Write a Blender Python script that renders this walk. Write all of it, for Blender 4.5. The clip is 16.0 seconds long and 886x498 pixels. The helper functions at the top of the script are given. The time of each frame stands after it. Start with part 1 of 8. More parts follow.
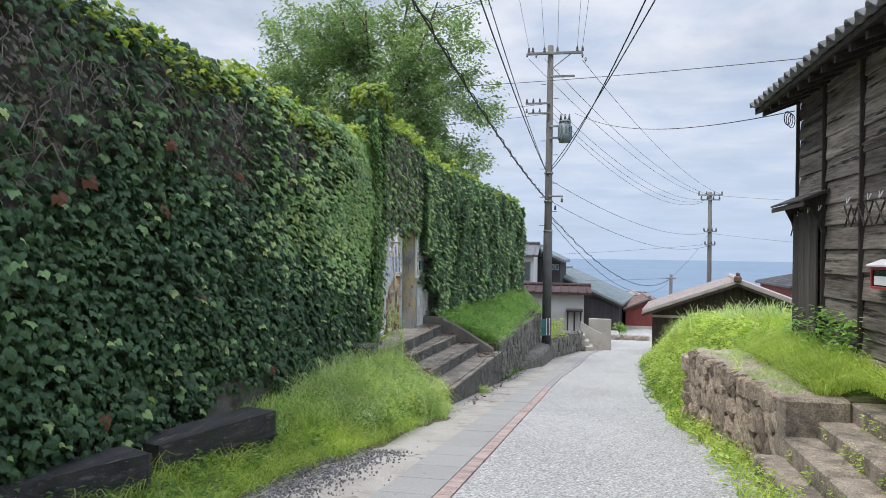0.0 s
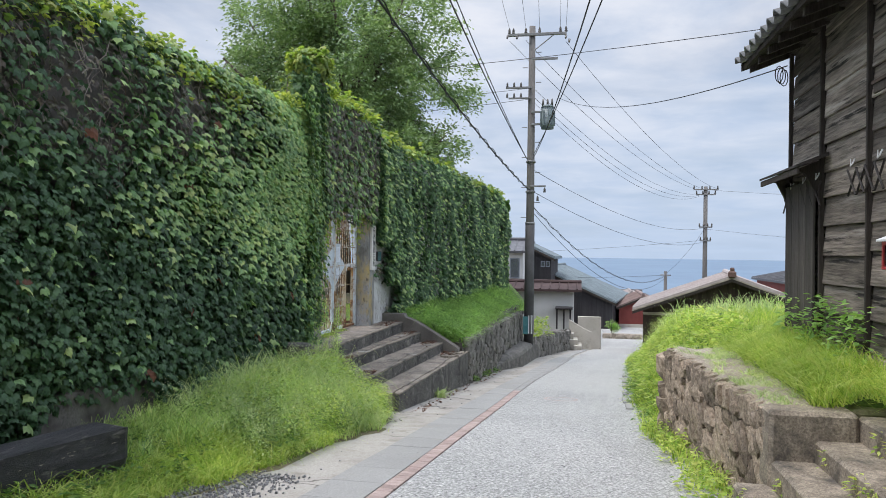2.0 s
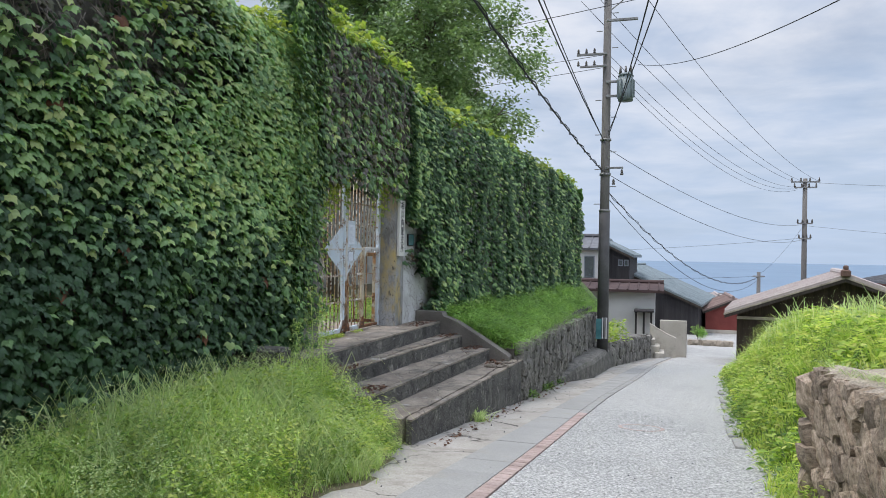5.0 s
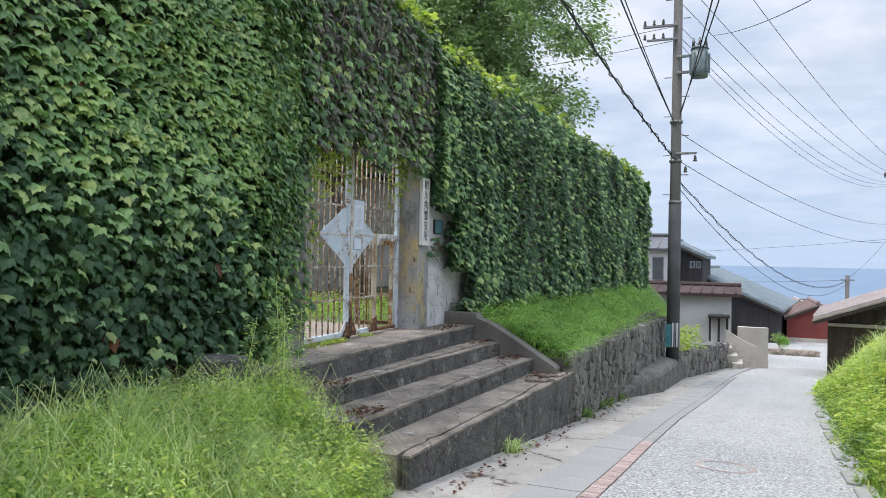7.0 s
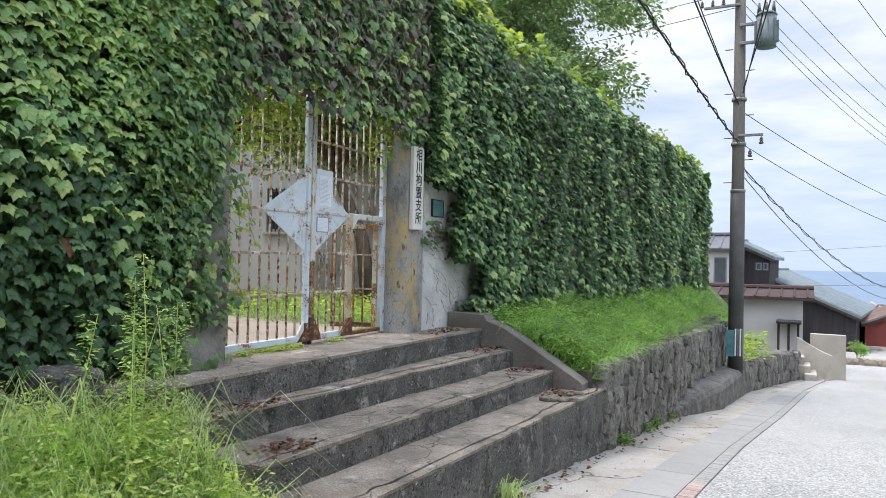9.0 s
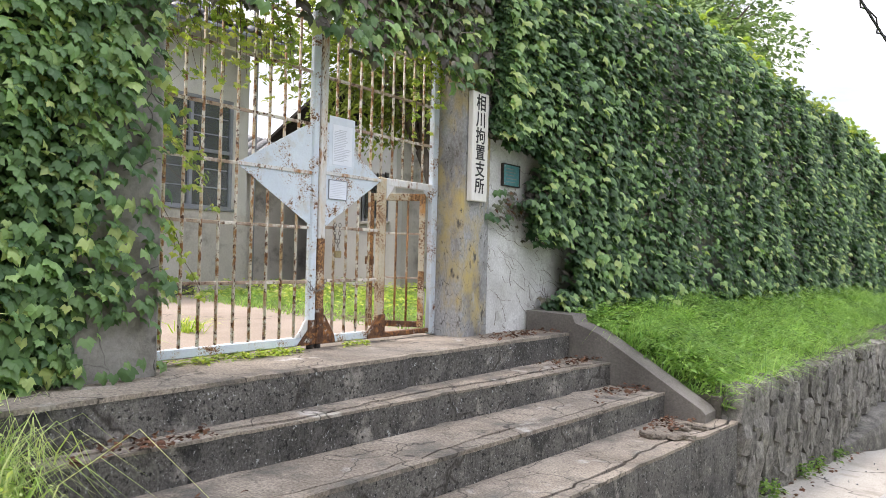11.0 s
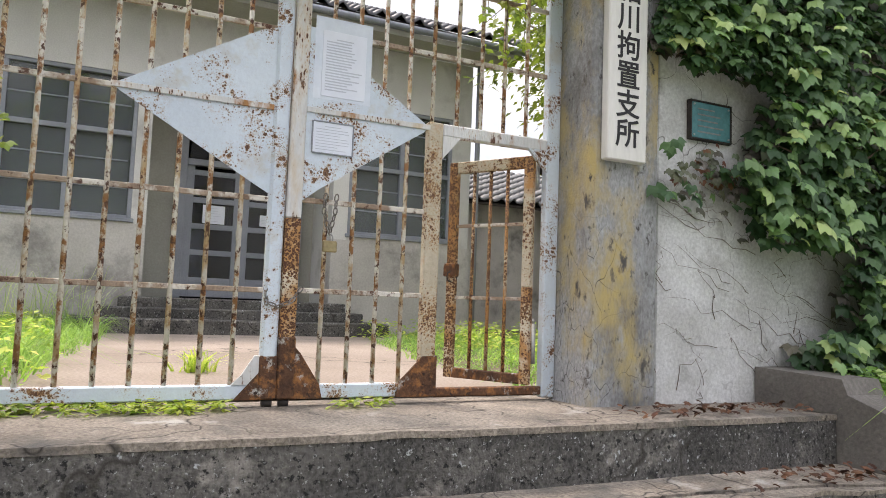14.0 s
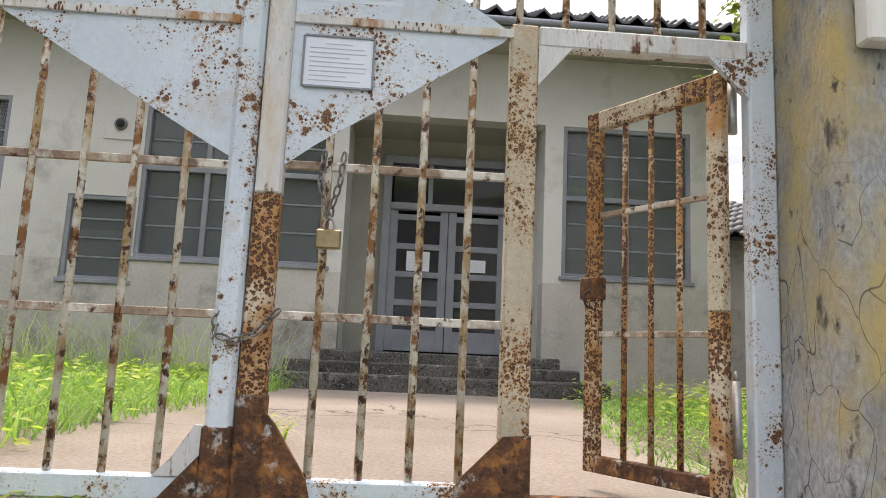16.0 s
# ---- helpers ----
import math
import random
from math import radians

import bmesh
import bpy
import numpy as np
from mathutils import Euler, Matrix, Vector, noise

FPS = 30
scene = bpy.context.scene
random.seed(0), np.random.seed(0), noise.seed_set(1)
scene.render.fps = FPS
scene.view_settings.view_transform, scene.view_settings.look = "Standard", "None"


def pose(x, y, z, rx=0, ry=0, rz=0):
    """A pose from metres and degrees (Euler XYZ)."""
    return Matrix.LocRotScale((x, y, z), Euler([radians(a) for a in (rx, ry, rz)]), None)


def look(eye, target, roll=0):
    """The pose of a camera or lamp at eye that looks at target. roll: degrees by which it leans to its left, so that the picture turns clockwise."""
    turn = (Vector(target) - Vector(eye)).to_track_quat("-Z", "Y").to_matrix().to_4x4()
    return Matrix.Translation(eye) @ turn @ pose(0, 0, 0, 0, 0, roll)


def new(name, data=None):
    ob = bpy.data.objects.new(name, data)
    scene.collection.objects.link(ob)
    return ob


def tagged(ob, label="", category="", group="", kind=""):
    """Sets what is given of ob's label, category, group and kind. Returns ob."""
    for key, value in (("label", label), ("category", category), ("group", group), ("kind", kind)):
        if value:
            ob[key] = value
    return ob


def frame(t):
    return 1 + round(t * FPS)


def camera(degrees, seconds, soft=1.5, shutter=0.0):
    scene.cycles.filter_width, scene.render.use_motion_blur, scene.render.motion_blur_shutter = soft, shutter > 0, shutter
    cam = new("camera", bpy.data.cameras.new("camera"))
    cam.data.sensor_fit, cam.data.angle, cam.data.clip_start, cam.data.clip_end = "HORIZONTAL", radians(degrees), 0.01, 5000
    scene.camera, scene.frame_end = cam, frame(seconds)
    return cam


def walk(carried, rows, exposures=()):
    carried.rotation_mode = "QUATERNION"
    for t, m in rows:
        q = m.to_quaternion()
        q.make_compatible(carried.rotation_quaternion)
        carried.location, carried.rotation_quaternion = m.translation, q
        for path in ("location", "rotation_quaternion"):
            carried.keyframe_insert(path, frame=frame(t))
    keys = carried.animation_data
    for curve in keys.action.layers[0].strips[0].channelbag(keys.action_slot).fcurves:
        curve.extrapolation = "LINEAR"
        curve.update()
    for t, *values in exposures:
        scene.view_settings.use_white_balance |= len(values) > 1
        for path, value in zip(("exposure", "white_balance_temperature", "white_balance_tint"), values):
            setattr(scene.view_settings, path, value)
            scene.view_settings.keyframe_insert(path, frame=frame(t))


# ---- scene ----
cam = camera(63.5, 16.0, 0.9)
METRES, EYE, TILT, LEAN, TURN = 16.0, 1.5, 0.0, 0.0, 10.8
ROWS = [
    (0.0, 0.0, 0.0, 0.0, -0.0, 0.26, -0.9),
    (0.5, 0.0104, 0.0213, -0.0018, -0.25, 0.13, -0.82),
    (1.0, 0.0257, 0.0435, -0.0041, -0.38, 0.13, -0.71),
    (1.5, 0.038, 0.072, -0.009, -0.26, 0.1, -0.81),
    (2.0, 0.0531, 0.0995, -0.0127, -0.09, 0.22, -0.76),
    (2.5, 0.0643, 0.1306, -0.0168, 0.78, 0.2, -0.89),
    (3.0, 0.0714, 0.164, -0.02, 1.64, 0.22, -0.98),
    (3.5, 0.0759, 0.197, -0.0234, 2.61, 0.26, -1.01),
    (4.0, 0.0774, 0.2299, -0.0257, 3.59, 0.28, -1.03),
    (4.5, 0.0807, 0.2632, -0.0293, 4.65, 0.28, -1.03),
    (7.0, 0.1002, 0.4305, -0.0463, 11.18, 0.53, -1.14),
    (7.5, 0.1035, 0.4634, -0.0474, 11.8, 0.57, -1.17),
    (8.0, 0.1109, 0.4945, -0.0505, 12.74, 0.64, -1.13),
    (8.5, 0.1137, 0.5275, -0.0534, 14.07, 0.63, -1.23),
    (9.0, 0.1187, 0.5585, -0.0577, 15.76, 0.76, -1.19),
    (11.5, 0.1205, 0.7228, -0.069, 30.49, 0.8, -1.6),
    (12.0, 0.1203, 0.757, -0.0707, 34.13, 1.4, -1.75),
    (12.5, 0.1192, 0.7892, -0.0735, 37.7, 2.14, -1.8),
    (13.0, 0.1138, 0.819, -0.0764, 42.45, 2.5, -1.97),
    (13.5, 0.1103, 0.847, -0.0792, 47.67, 3.87, -1.99),
    (14.0, 0.1024, 0.8728, -0.083, 53.73, 4.55, -2.14),
    (14.5, 0.0904, 0.897, -0.084, 58.44, 5.31, -2.26),
    (15.0, 0.0783, 0.9186, -0.0853, 64.64, 6.19, -2.37),
    (15.5, 0.0562, 0.9357, -0.0845, 70.48, 7.37, -2.5),
    (16.0, 0.0411, 0.9513, -0.0855, 75.1, 8.48, -2.54),
]
walk(cam, [(t, pose(0, 0, EYE, TILT, LEAN, TURN) @ pose(METRES * x, METRES * y, METRES * z, 90 + pitch, roll, yaw)) for t, x, y, z, yaw, pitch, roll in ROWS],
     exposures=[(0.0, 0.15, 6600, 13), (4.5, 0.05, 6550, 13), (7.0, 0.26, 6500, 13), (9.0, 0.48, 6650, 14), (11.5, 0.93, 7300, 18), (14.0, 0.71, 7400, 18), (16.0, 0.60, 7500, 17)])

# ---- light ----
SUN_EL, SUN_AZ = radians(69), radians(208)      # azimuth counted from +x, anticlockwise
world = bpy.data.worlds.new("sky")
scene.world = world
world.use_nodes = True
wn, wl = world.node_tree.nodes, world.node_tree.links
wn.clear()
w_out, w_bg = wn.new("ShaderNodeOutputWorld"), wn.new("ShaderNodeBackground")
w_sky = wn.new("ShaderNodeTexSky")
w_sky.sky_type, w_sky.sun_disc = "NISHITA", False
w_sky.sun_elevation, w_sky.sun_rotation = SUN_EL, radians(90) - SUN_AZ
w_sky.air_density, w_sky.dust_density, w_sky.ozone_density = 1.0, 1.5, 2.0
w_tc, w_sep, w_add = wn.new("ShaderNodeTexCoord"), wn.new("ShaderNodeSeparateXYZ"), wn.new("ShaderNodeMath")
w_max = wn.new("ShaderNodeMath")
w_max.operation, w_max.inputs[1].default_value = "MAXIMUM", 0.0
w_add.inputs[1].default_value = 0.10
w_dx, w_dy, w_comb = wn.new("ShaderNodeMath"), wn.new("ShaderNodeMath"), wn.new("ShaderNodeCombineXYZ")
w_dx.operation = w_dy.operation = "DIVIDE"
w_noise, w_ramp, w_mix = wn.new("ShaderNodeTexNoise"), wn.new("ShaderNodeValToRGB"), wn.new("ShaderNodeMixRGB")
w_fine, w_fr = wn.new("ShaderNodeTexNoise"), wn.new("ShaderNodeValToRGB")
wl.new(w_tc.outputs["Generated"], w_sep.inputs[0])
wl.new(w_sep.outputs[2], w_max.inputs[0])
wl.new(w_max.outputs[0], w_add.inputs[0])
for d, o in ((w_dx, 0), (w_dy, 1)):
    wl.new(w_sep.outputs[o], d.inputs[0])
    wl.new(w_add.outputs[0], d.inputs[1])
    wl.new(d.outputs[0], w_comb.inputs[o])
for n, s in ((w_noise, 0.75), (w_fine, 2.2)):
    wl.new(w_comb.outputs[0], n.inputs["Vector"])
    n.inputs["Scale"].default_value, n.inputs["Detail"].default_value = s, 9
    n.inputs["Roughness"].default_value, n.inputs["Distortion"].default_value = 0.55, 0.4
w_ramp.color_ramp.elements[0].position, w_ramp.color_ramp.elements[1].position = 0.30, 0.52
w_ramp.color_ramp.elements[0].color = (0.35, 0.35, 0.35, 1)
wl.new(w_noise.outputs["Fac"], w_ramp.inputs[0])
w_fr.color_ramp.elements[0].position, w_fr.color_ramp.elements[1].position = 0.32, 0.68
w_fr.color_ramp.elements[0].color, w_fr.color_ramp.elements[1].color = (5.0, 6.0, 7.5, 1), (8.0, 8.4, 9.0, 1)
wl.new(w_fine.outputs["Fac"], w_fr.inputs[0])
wl.new(w_ramp.outputs[0], w_mix.inputs[0])
wl.new(w_sky.outputs[0], w_mix.inputs[1])
wl.new(w_fr.outputs[0], w_mix.inputs[2])
# sea haze low over the horizon
w_haze, w_low = wn.new("ShaderNodeMixRGB"), wn.new("ShaderNodeValToRGB")
w_low.color_ramp.elements[0].position, w_low.color_ramp.elements[1].position = 0.0, 0.30
w_low.color_ramp.elements[0].color, w_low.color_ramp.elements[1].color = (0.92, 0.92, 0.92, 1), (0, 0, 0, 1)
wl.new(w_max.outputs[0], w_low.inputs[0])
wl.new(w_low.outputs[0], w_haze.inputs[0])
wl.new(w_mix.outputs[0], w_haze.inputs[1])
w_haze.inputs[2].default_value = (4.6, 5.9, 7.7, 1)
# the veiled sun brightens the cloud high overhead
w_top, w_gain = wn.new("ShaderNodeMapRange"), wn.new("ShaderNodeVectorMath")
w_top.interpolation_type = "SMOOTHSTEP"
wl.new(w_max.outputs[0], w_top.inputs[0])
w_top.inputs[1].default_value, w_top.inputs[2].default_value = 0.36, 0.85
w_top.inputs[3].default_value, w_top.inputs[4].default_value = 1.0, 2.7
w_gain.operation = "SCALE"
wl.new(w_haze.outputs[0], w_gain.inputs[0])
wl.new(w_top.outputs[0], w_gain.inputs["Scale"])
wl.new(w_gain.outputs[0], w_bg.inputs[0])
w_bg.inputs[1].default_value = 0.1
wl.new(w_bg.outputs[0], w_out.inputs[0])

sun = new("sun", bpy.data.lights.new("sun", "SUN"))
sun.data.energy, sun.data.angle, sun.data.color = 2.05, radians(14), (1.0, 0.96, 0.90)
sun.matrix_basis = look((0, 0, 30), Vector((0, 0, 30)) - Vector((math.cos(SUN_EL) * math.cos(SUN_AZ), math.cos(SUN_EL) * math.sin(SUN_AZ), math.sin(SUN_EL))))


# ---- materials ----
def shader(name):
    m = bpy.data.materials.new(name)
    m.use_nodes = True
    m.node_tree.nodes.clear()
    return m, m.node_tree.nodes, m.node_tree.links


def ramp(nodes, lo, hi, a=(0, 0, 0), b=(1, 1, 1)):
    r = nodes.new("ShaderNodeValToRGB")
    r.color_ramp.elements[0].position, r.color_ramp.elements[1].position = lo, hi
    r.color_ramp.elements[0].color, r.color_ramp.elements[1].color = (*a, 1), (*b, 1)
    return r


def surface(name, c1, c2, scale=1.2, grain=45, depth=0.25, rough=0.85, metal=0.0, bump=0.35, stretch=(1, 1, 1),
            stains=(), cracks=None, vary=0.0, island=False, spec=0.4, spots=()):
    """A weathered surface: two colours in large patches, a grain, stains of (colour, scale, low, high), cracks of (scale, width)."""
    m, nodes, links = shader(name)
    out, bsdf = nodes.new("ShaderNodeOutputMaterial"), nodes.new("ShaderNodeBsdfPrincipled")
    links.new(bsdf.outputs[0], out.inputs[0])
    tc, mp = nodes.new("ShaderNodeTexCoord"), nodes.new("ShaderNodeMapping")
    links.new(tc.outputs["Object"], mp.inputs[0])
    mp.inputs["Scale"].default_value = stretch
    info = nodes.new("ShaderNodeNewGeometry" if island else "ShaderNodeObjectInfo")
    chance = info.outputs["Random Per Island"] if island else info.outputs["Random"]
    if vary:
        shift = nodes.new("ShaderNodeVectorMath")
        shift.operation = "MULTIPLY_ADD"
        links.new(chance, shift.inputs[0])
        shift.inputs[1].default_value = (17, 23, 31)
        links.new(mp.outputs[0], shift.inputs[2])
        vec = shift.outputs[0]
    else:
        vec = mp.outputs[0]

    def noisy(s, detail=6, rg=0.6):
        n = nodes.new("ShaderNodeTexNoise")
        links.new(vec, n.inputs["Vector"])
        n.inputs["Scale"].default_value, n.inputs["Detail"].default_value, n.inputs["Roughness"].default_value = s, detail, rg
        return n.outputs["Fac"]

    big = ramp(nodes, 0.32, 0.68, c1, c2)
    links.new(noisy(scale), big.inputs[0])
    col = big.outputs[0]
    fine = noisy(grain, 4)
    g = ramp(nodes, 0.25, 0.75, (1 - depth,) * 3, (1 + depth,) * 3)
    links.new(fine, g.inputs[0])

    def mix(kind, fac, a, b):
        x = nodes.new("ShaderNodeMixRGB")
        x.blend_type = kind
        if isinstance(fac, float):
            x.inputs[0].default_value = fac
        else:
            links.new(fac, x.inputs[0])
        links.new(a, x.inputs[1])
        if isinstance(b, tuple):
            x.inputs[2].default_value = (*b, 1)
        else:
            links.new(b, x.inputs[2])
        return x.outputs[0]

    col = mix("MULTIPLY", 1.0, col, g.outputs[0])
    for c, s, lo, hi in stains:
        r = ramp(nodes, lo, hi)
        links.new(noisy(s, 8, 0.65), r.inputs[0])
        col = mix("MIX", r.outputs[0], col, c)
    height = fine
    for s, reach, lo, hi in spots:
        # round rust pits with an orange halo, crowding where a slow noise is high
        v = nodes.new("ShaderNodeTexVoronoi")
        v.inputs["Scale"].default_value = s
        wv = nodes.new("ShaderNodeVectorMath")
        wv.operation = "MULTIPLY_ADD"
        wn_ = nodes.new("ShaderNodeTexNoise")
        wn_.inputs["Scale"].default_value = s * 1.6
        links.new(vec, wn_.inputs["Vector"])
        links.new(wn_.outputs["Color"], wv.inputs[0])
        wv.inputs[1].default_value = (0.5 / s,) * 3
        links.new(vec, wv.inputs[2])
        links.new(wv.outputs[0], v.inputs["Vector"])
        crowd = ramp(nodes, lo, hi)
        links.new(noisy(4.5, 5), crowd.inputs[0])
        sep = nodes.new("ShaderNodeSeparateXYZ")
        links.new(v.outputs["Color"], sep.inputs[0])
        size = nodes.new("ShaderNodeMath")
        size.operation = "MULTIPLY"
        links.new(crowd.outputs[0], size.inputs[0])
        links.new(sep.outputs[0], size.inputs[1])
        gap = nodes.new("ShaderNodeMath")
        gap.operation = "MULTIPLY_ADD"
        links.new(size.outputs[0], gap.inputs[0])
        gap.inputs[1].default_value = reach
        neg = nodes.new("ShaderNodeMath")
        neg.operation, neg.inputs[1].default_value = "MULTIPLY", -1.0
        links.new(v.outputs["Distance"], neg.inputs[0])
        links.new(neg.outputs[0], gap.inputs[2])
        for c, a, b in (((0.40, 0.23, 0.10), -0.26, 0.02), (DARK_RUST, -0.03, 0.06)):
            mr = nodes.new("ShaderNodeMapRange")
            links.new(gap.outputs[0], mr.inputs[0])
            mr.inputs[1].default_value, mr.inputs[2].default_value = a, b
            f = mr.outputs[0]
            if a < -0.1:
                k = nodes.new("ShaderNodeMath")
                k.operation = "MULTIPLY"
                links.new(f, k.inputs[0])
                links.new(crowd.outputs[0], k.inputs[1])
                f = k.outputs[0]
            col = mix("MIX", f, col, c)
    if cracks:
        v = nodes.new("ShaderNodeTexVoronoi")
        v.feature = "DISTANCE_TO_EDGE"
        wob = nodes.new("ShaderNodeTexNoise")
        links.new(vec, wob.inputs["Vector"])
        wob.inputs["Scale"].default_value = 4.0
        add = nodes.new("ShaderNodeVectorMath")
        add.operation = "MULTIPLY_ADD"
        links.new(wob.outputs["Color"], add.inputs[0])
        add.inputs[1].default_value = (0.35, 0.35, 0.35)
        links.new(vec, add.inputs[2])
        links.new(add.outputs[0], v.inputs["Vector"])
        v.inputs["Scale"].default_value = cracks[0]
        r = ramp(nodes, 0.0, cracks[1], (1, 1, 1), (0, 0, 0))
        links.new(v.outputs["Distance"], r.inputs[0])
        where = ramp(nodes, 0.40, 0.55)
        links.new(noisy(1.1, 3), where.inputs[0])
        both = nodes.new("ShaderNodeMath")
        both.operation = "MULTIPLY"
        links.new(r.outputs[0], both.inputs[0])
        links.new(where.outputs[0], both.inputs[1])
        col = mix("MIX", both.outputs[0], col, (0.045, 0.04, 0.035))
    if vary:
        hue = nodes.new("ShaderNodeMapRange")
        links.new(chance, hue.inputs[0])
        hue.inputs[3].default_value, hue.inputs[4].default_value = 1 - vary, 1 + vary
        col = mix("MULTIPLY", 1.0, col, hue.outputs[0])
    links.new(col, bsdf.inputs["Base Color"])
    bsdf.inputs["Roughness"].default_value, bsdf.inputs["Metallic"].default_value = rough, metal
    bsdf.inputs["Specular IOR Level"].default_value = spec
    if bump:
        b = nodes.new("ShaderNodeBump")
        b.inputs["Strength"].default_value, b.inputs["Distance"].default_value = bump, 0.012
        links.new(height, b.inputs["Height"])
        links.new(b.outputs[0], bsdf.inputs["Normal"])
    return m


def foliage(name, colours, rough=0.5, through_light=0.35, spec=0.35):
    """Leaves that differ one from the next, and let some light through."""
    m, nodes, links = shader(name)
    out, bsdf = nodes.new("ShaderNodeOutputMaterial"), nodes.new("ShaderNodeBsdfPrincipled")
    geo = nodes.new("ShaderNodeNewGeometry")
    r = nodes.new("ShaderNodeValToRGB")
    el = r.color_ramp.elements
    while len(el) < len(colours):
        el.new(0.5)
    for i, c in enumerate(colours):
        el[i].position, el[i].color = i / max(1, len(colours) - 1), (*c, 1)
    links.new(geo.outputs["Random Per Island"], r.inputs[0])
    tc, n = nodes.new("ShaderNodeTexCoord"), nodes.new("ShaderNodeTexNoise")
    links.new(tc.outputs["Object"], n.inputs["Vector"])
    n.inputs["Scale"].default_value, n.inputs["Detail"].default_value = 0.9, 3
    patch = ramp(nodes, 0.3, 0.7, (0.72, 0.75, 0.72), (1.3, 1.22, 1.1))
    links.new(n.outputs["Fac"], patch.inputs[0])
    x = nodes.new("ShaderNodeMixRGB")
    x.blend_type, x.inputs[0].default_value = "MULTIPLY", 1.0
    links.new(r.outputs[0], x.inputs[1])
    links.new(patch.outputs[0], x.inputs[2])
    links.new(x.outputs[0], bsdf.inputs["Base Color"])
    bsdf.inputs["Roughness"].default_value = rough
    bsdf.inputs["Specular IOR Level"].default_value = spec
    tr, ms = nodes.new("ShaderNodeBsdfTranslucent"), nodes.new("ShaderNodeMixShader")
    gain = nodes.new("ShaderNodeMixRGB")
    gain.blend_type, gain.inputs[0].default_value, gain.inputs[2].default_value = "MULTIPLY", 1.0, (1.5, 1.6, 0.85, 1)
    links.new(x.outputs[0], gain.inputs[1])
    links.new(gain.outputs[0], tr.inputs[0])
    ms.inputs[0].default_value = through_light
    links.new(bsdf.outputs[0], ms.inputs[1])
    links.new(tr.outputs[0], ms.inputs[2])
    links.new(ms.outputs[0], out.inputs[0])
    return m


def clear_glass(name, tint, rough=0.05):
    m, nodes, links = shader(name)
    out, bsdf = nodes.new("ShaderNodeOutputMaterial"), nodes.new("ShaderNodeBsdfPrincipled")
    bsdf.inputs["Base Color"].default_value = (*tint, 1)
    bsdf.inputs["Roughness"].default_value = rough
    bsdf.inputs["Transmission Weight"].default_value = 0.7
    bsdf.inputs["IOR"].default_value = 1.45
    links.new(bsdf.outputs[0], out.inputs[0])
    return m


RUST, DARK_RUST = (0.30, 0.13, 0.045), (0.085, 0.035, 0.02)
M_ROAD = surface("road_aggregate", (0.29, 0.295, 0.288), (0.38, 0.38, 0.37), 0.35, 42, 0.85, 0.9, bump=0.9,
                 stains=(((0.27, 0.26, 0.24), 0.8, 0.58, 0.8), ((0.60, 0.60, 0.58), 30, 0.56, 0.61), ((0.11, 0.11, 0.108), 33, 0.59, 0.64)))
M_SLAB = surface("kerb_concrete", (0.265, 0.267, 0.260), (0.305, 0.305, 0.296), 0.9, 70, 0.3, 0.9, vary=0.035, bump=0.2,
                 stains=(((0.28, 0.26, 0.22), 1.6, 0.55, 0.8),))
M_REDBRICK = surface("red_brick", (0.31, 0.235, 0.215), (0.41, 0.325, 0.30), 3, 60, 0.25, 0.9, vary=0.15)
M_GUTTER = surface("dusty_concrete", (0.30, 0.28, 0.25), (0.40, 0.38, 0.35), 0.8, 60, 0.3, 0.95, cracks=(0.55, 0.012),
                   stains=(((0.22, 0.20, 0.17), 2.2, 0.52, 0.72), ((0.15, 0.14, 0.12), 28, 0.62, 0.70)))
M_EARTH = surface("earth", (0.11, 0.09, 0.06), (0.19, 0.155, 0.10), 1.5, 40, 0.4, 0.95, bump=0.7,
                  stains=(((0.07, 0.10, 0.03), 2.0, 0.45, 0.65),))
M_GRAVEL = surface("grey_gravel", (0.14, 0.142, 0.15), (0.24, 0.242, 0.25), 3, 60, 0.5, 0.95, vary=0.4, island=True)
M_TURF = surface("turf", (0.05, 0.09, 0.02), (0.09, 0.15, 0.03), 1.5, 35, 0.5, 0.95, bump=0.8)
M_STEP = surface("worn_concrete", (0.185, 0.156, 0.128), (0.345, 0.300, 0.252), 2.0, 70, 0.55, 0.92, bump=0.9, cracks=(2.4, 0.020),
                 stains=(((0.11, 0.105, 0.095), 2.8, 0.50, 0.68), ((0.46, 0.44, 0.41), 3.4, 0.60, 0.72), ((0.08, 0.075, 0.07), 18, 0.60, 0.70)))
# Dark base holds the risers' shade; black crust and lichen lie over it.
M_RISER = surface("dark_crusted_concrete", (0.060, 0.058, 0.055), (0.150, 0.143, 0.133), 2.2, 60, 0.6, 0.9, bump=0.9, cracks=(0.9, 0.012),
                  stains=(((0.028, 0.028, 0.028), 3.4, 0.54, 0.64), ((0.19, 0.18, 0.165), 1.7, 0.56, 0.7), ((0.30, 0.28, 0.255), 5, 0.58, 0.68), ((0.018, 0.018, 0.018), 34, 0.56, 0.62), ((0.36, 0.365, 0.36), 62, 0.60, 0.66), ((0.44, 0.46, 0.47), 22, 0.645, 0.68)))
M_CHEEK = surface("cheek_concrete", (0.115, 0.105, 0.095), (0.20, 0.185, 0.17), 2, 50, 0.25, 0.92, bump=0.4)
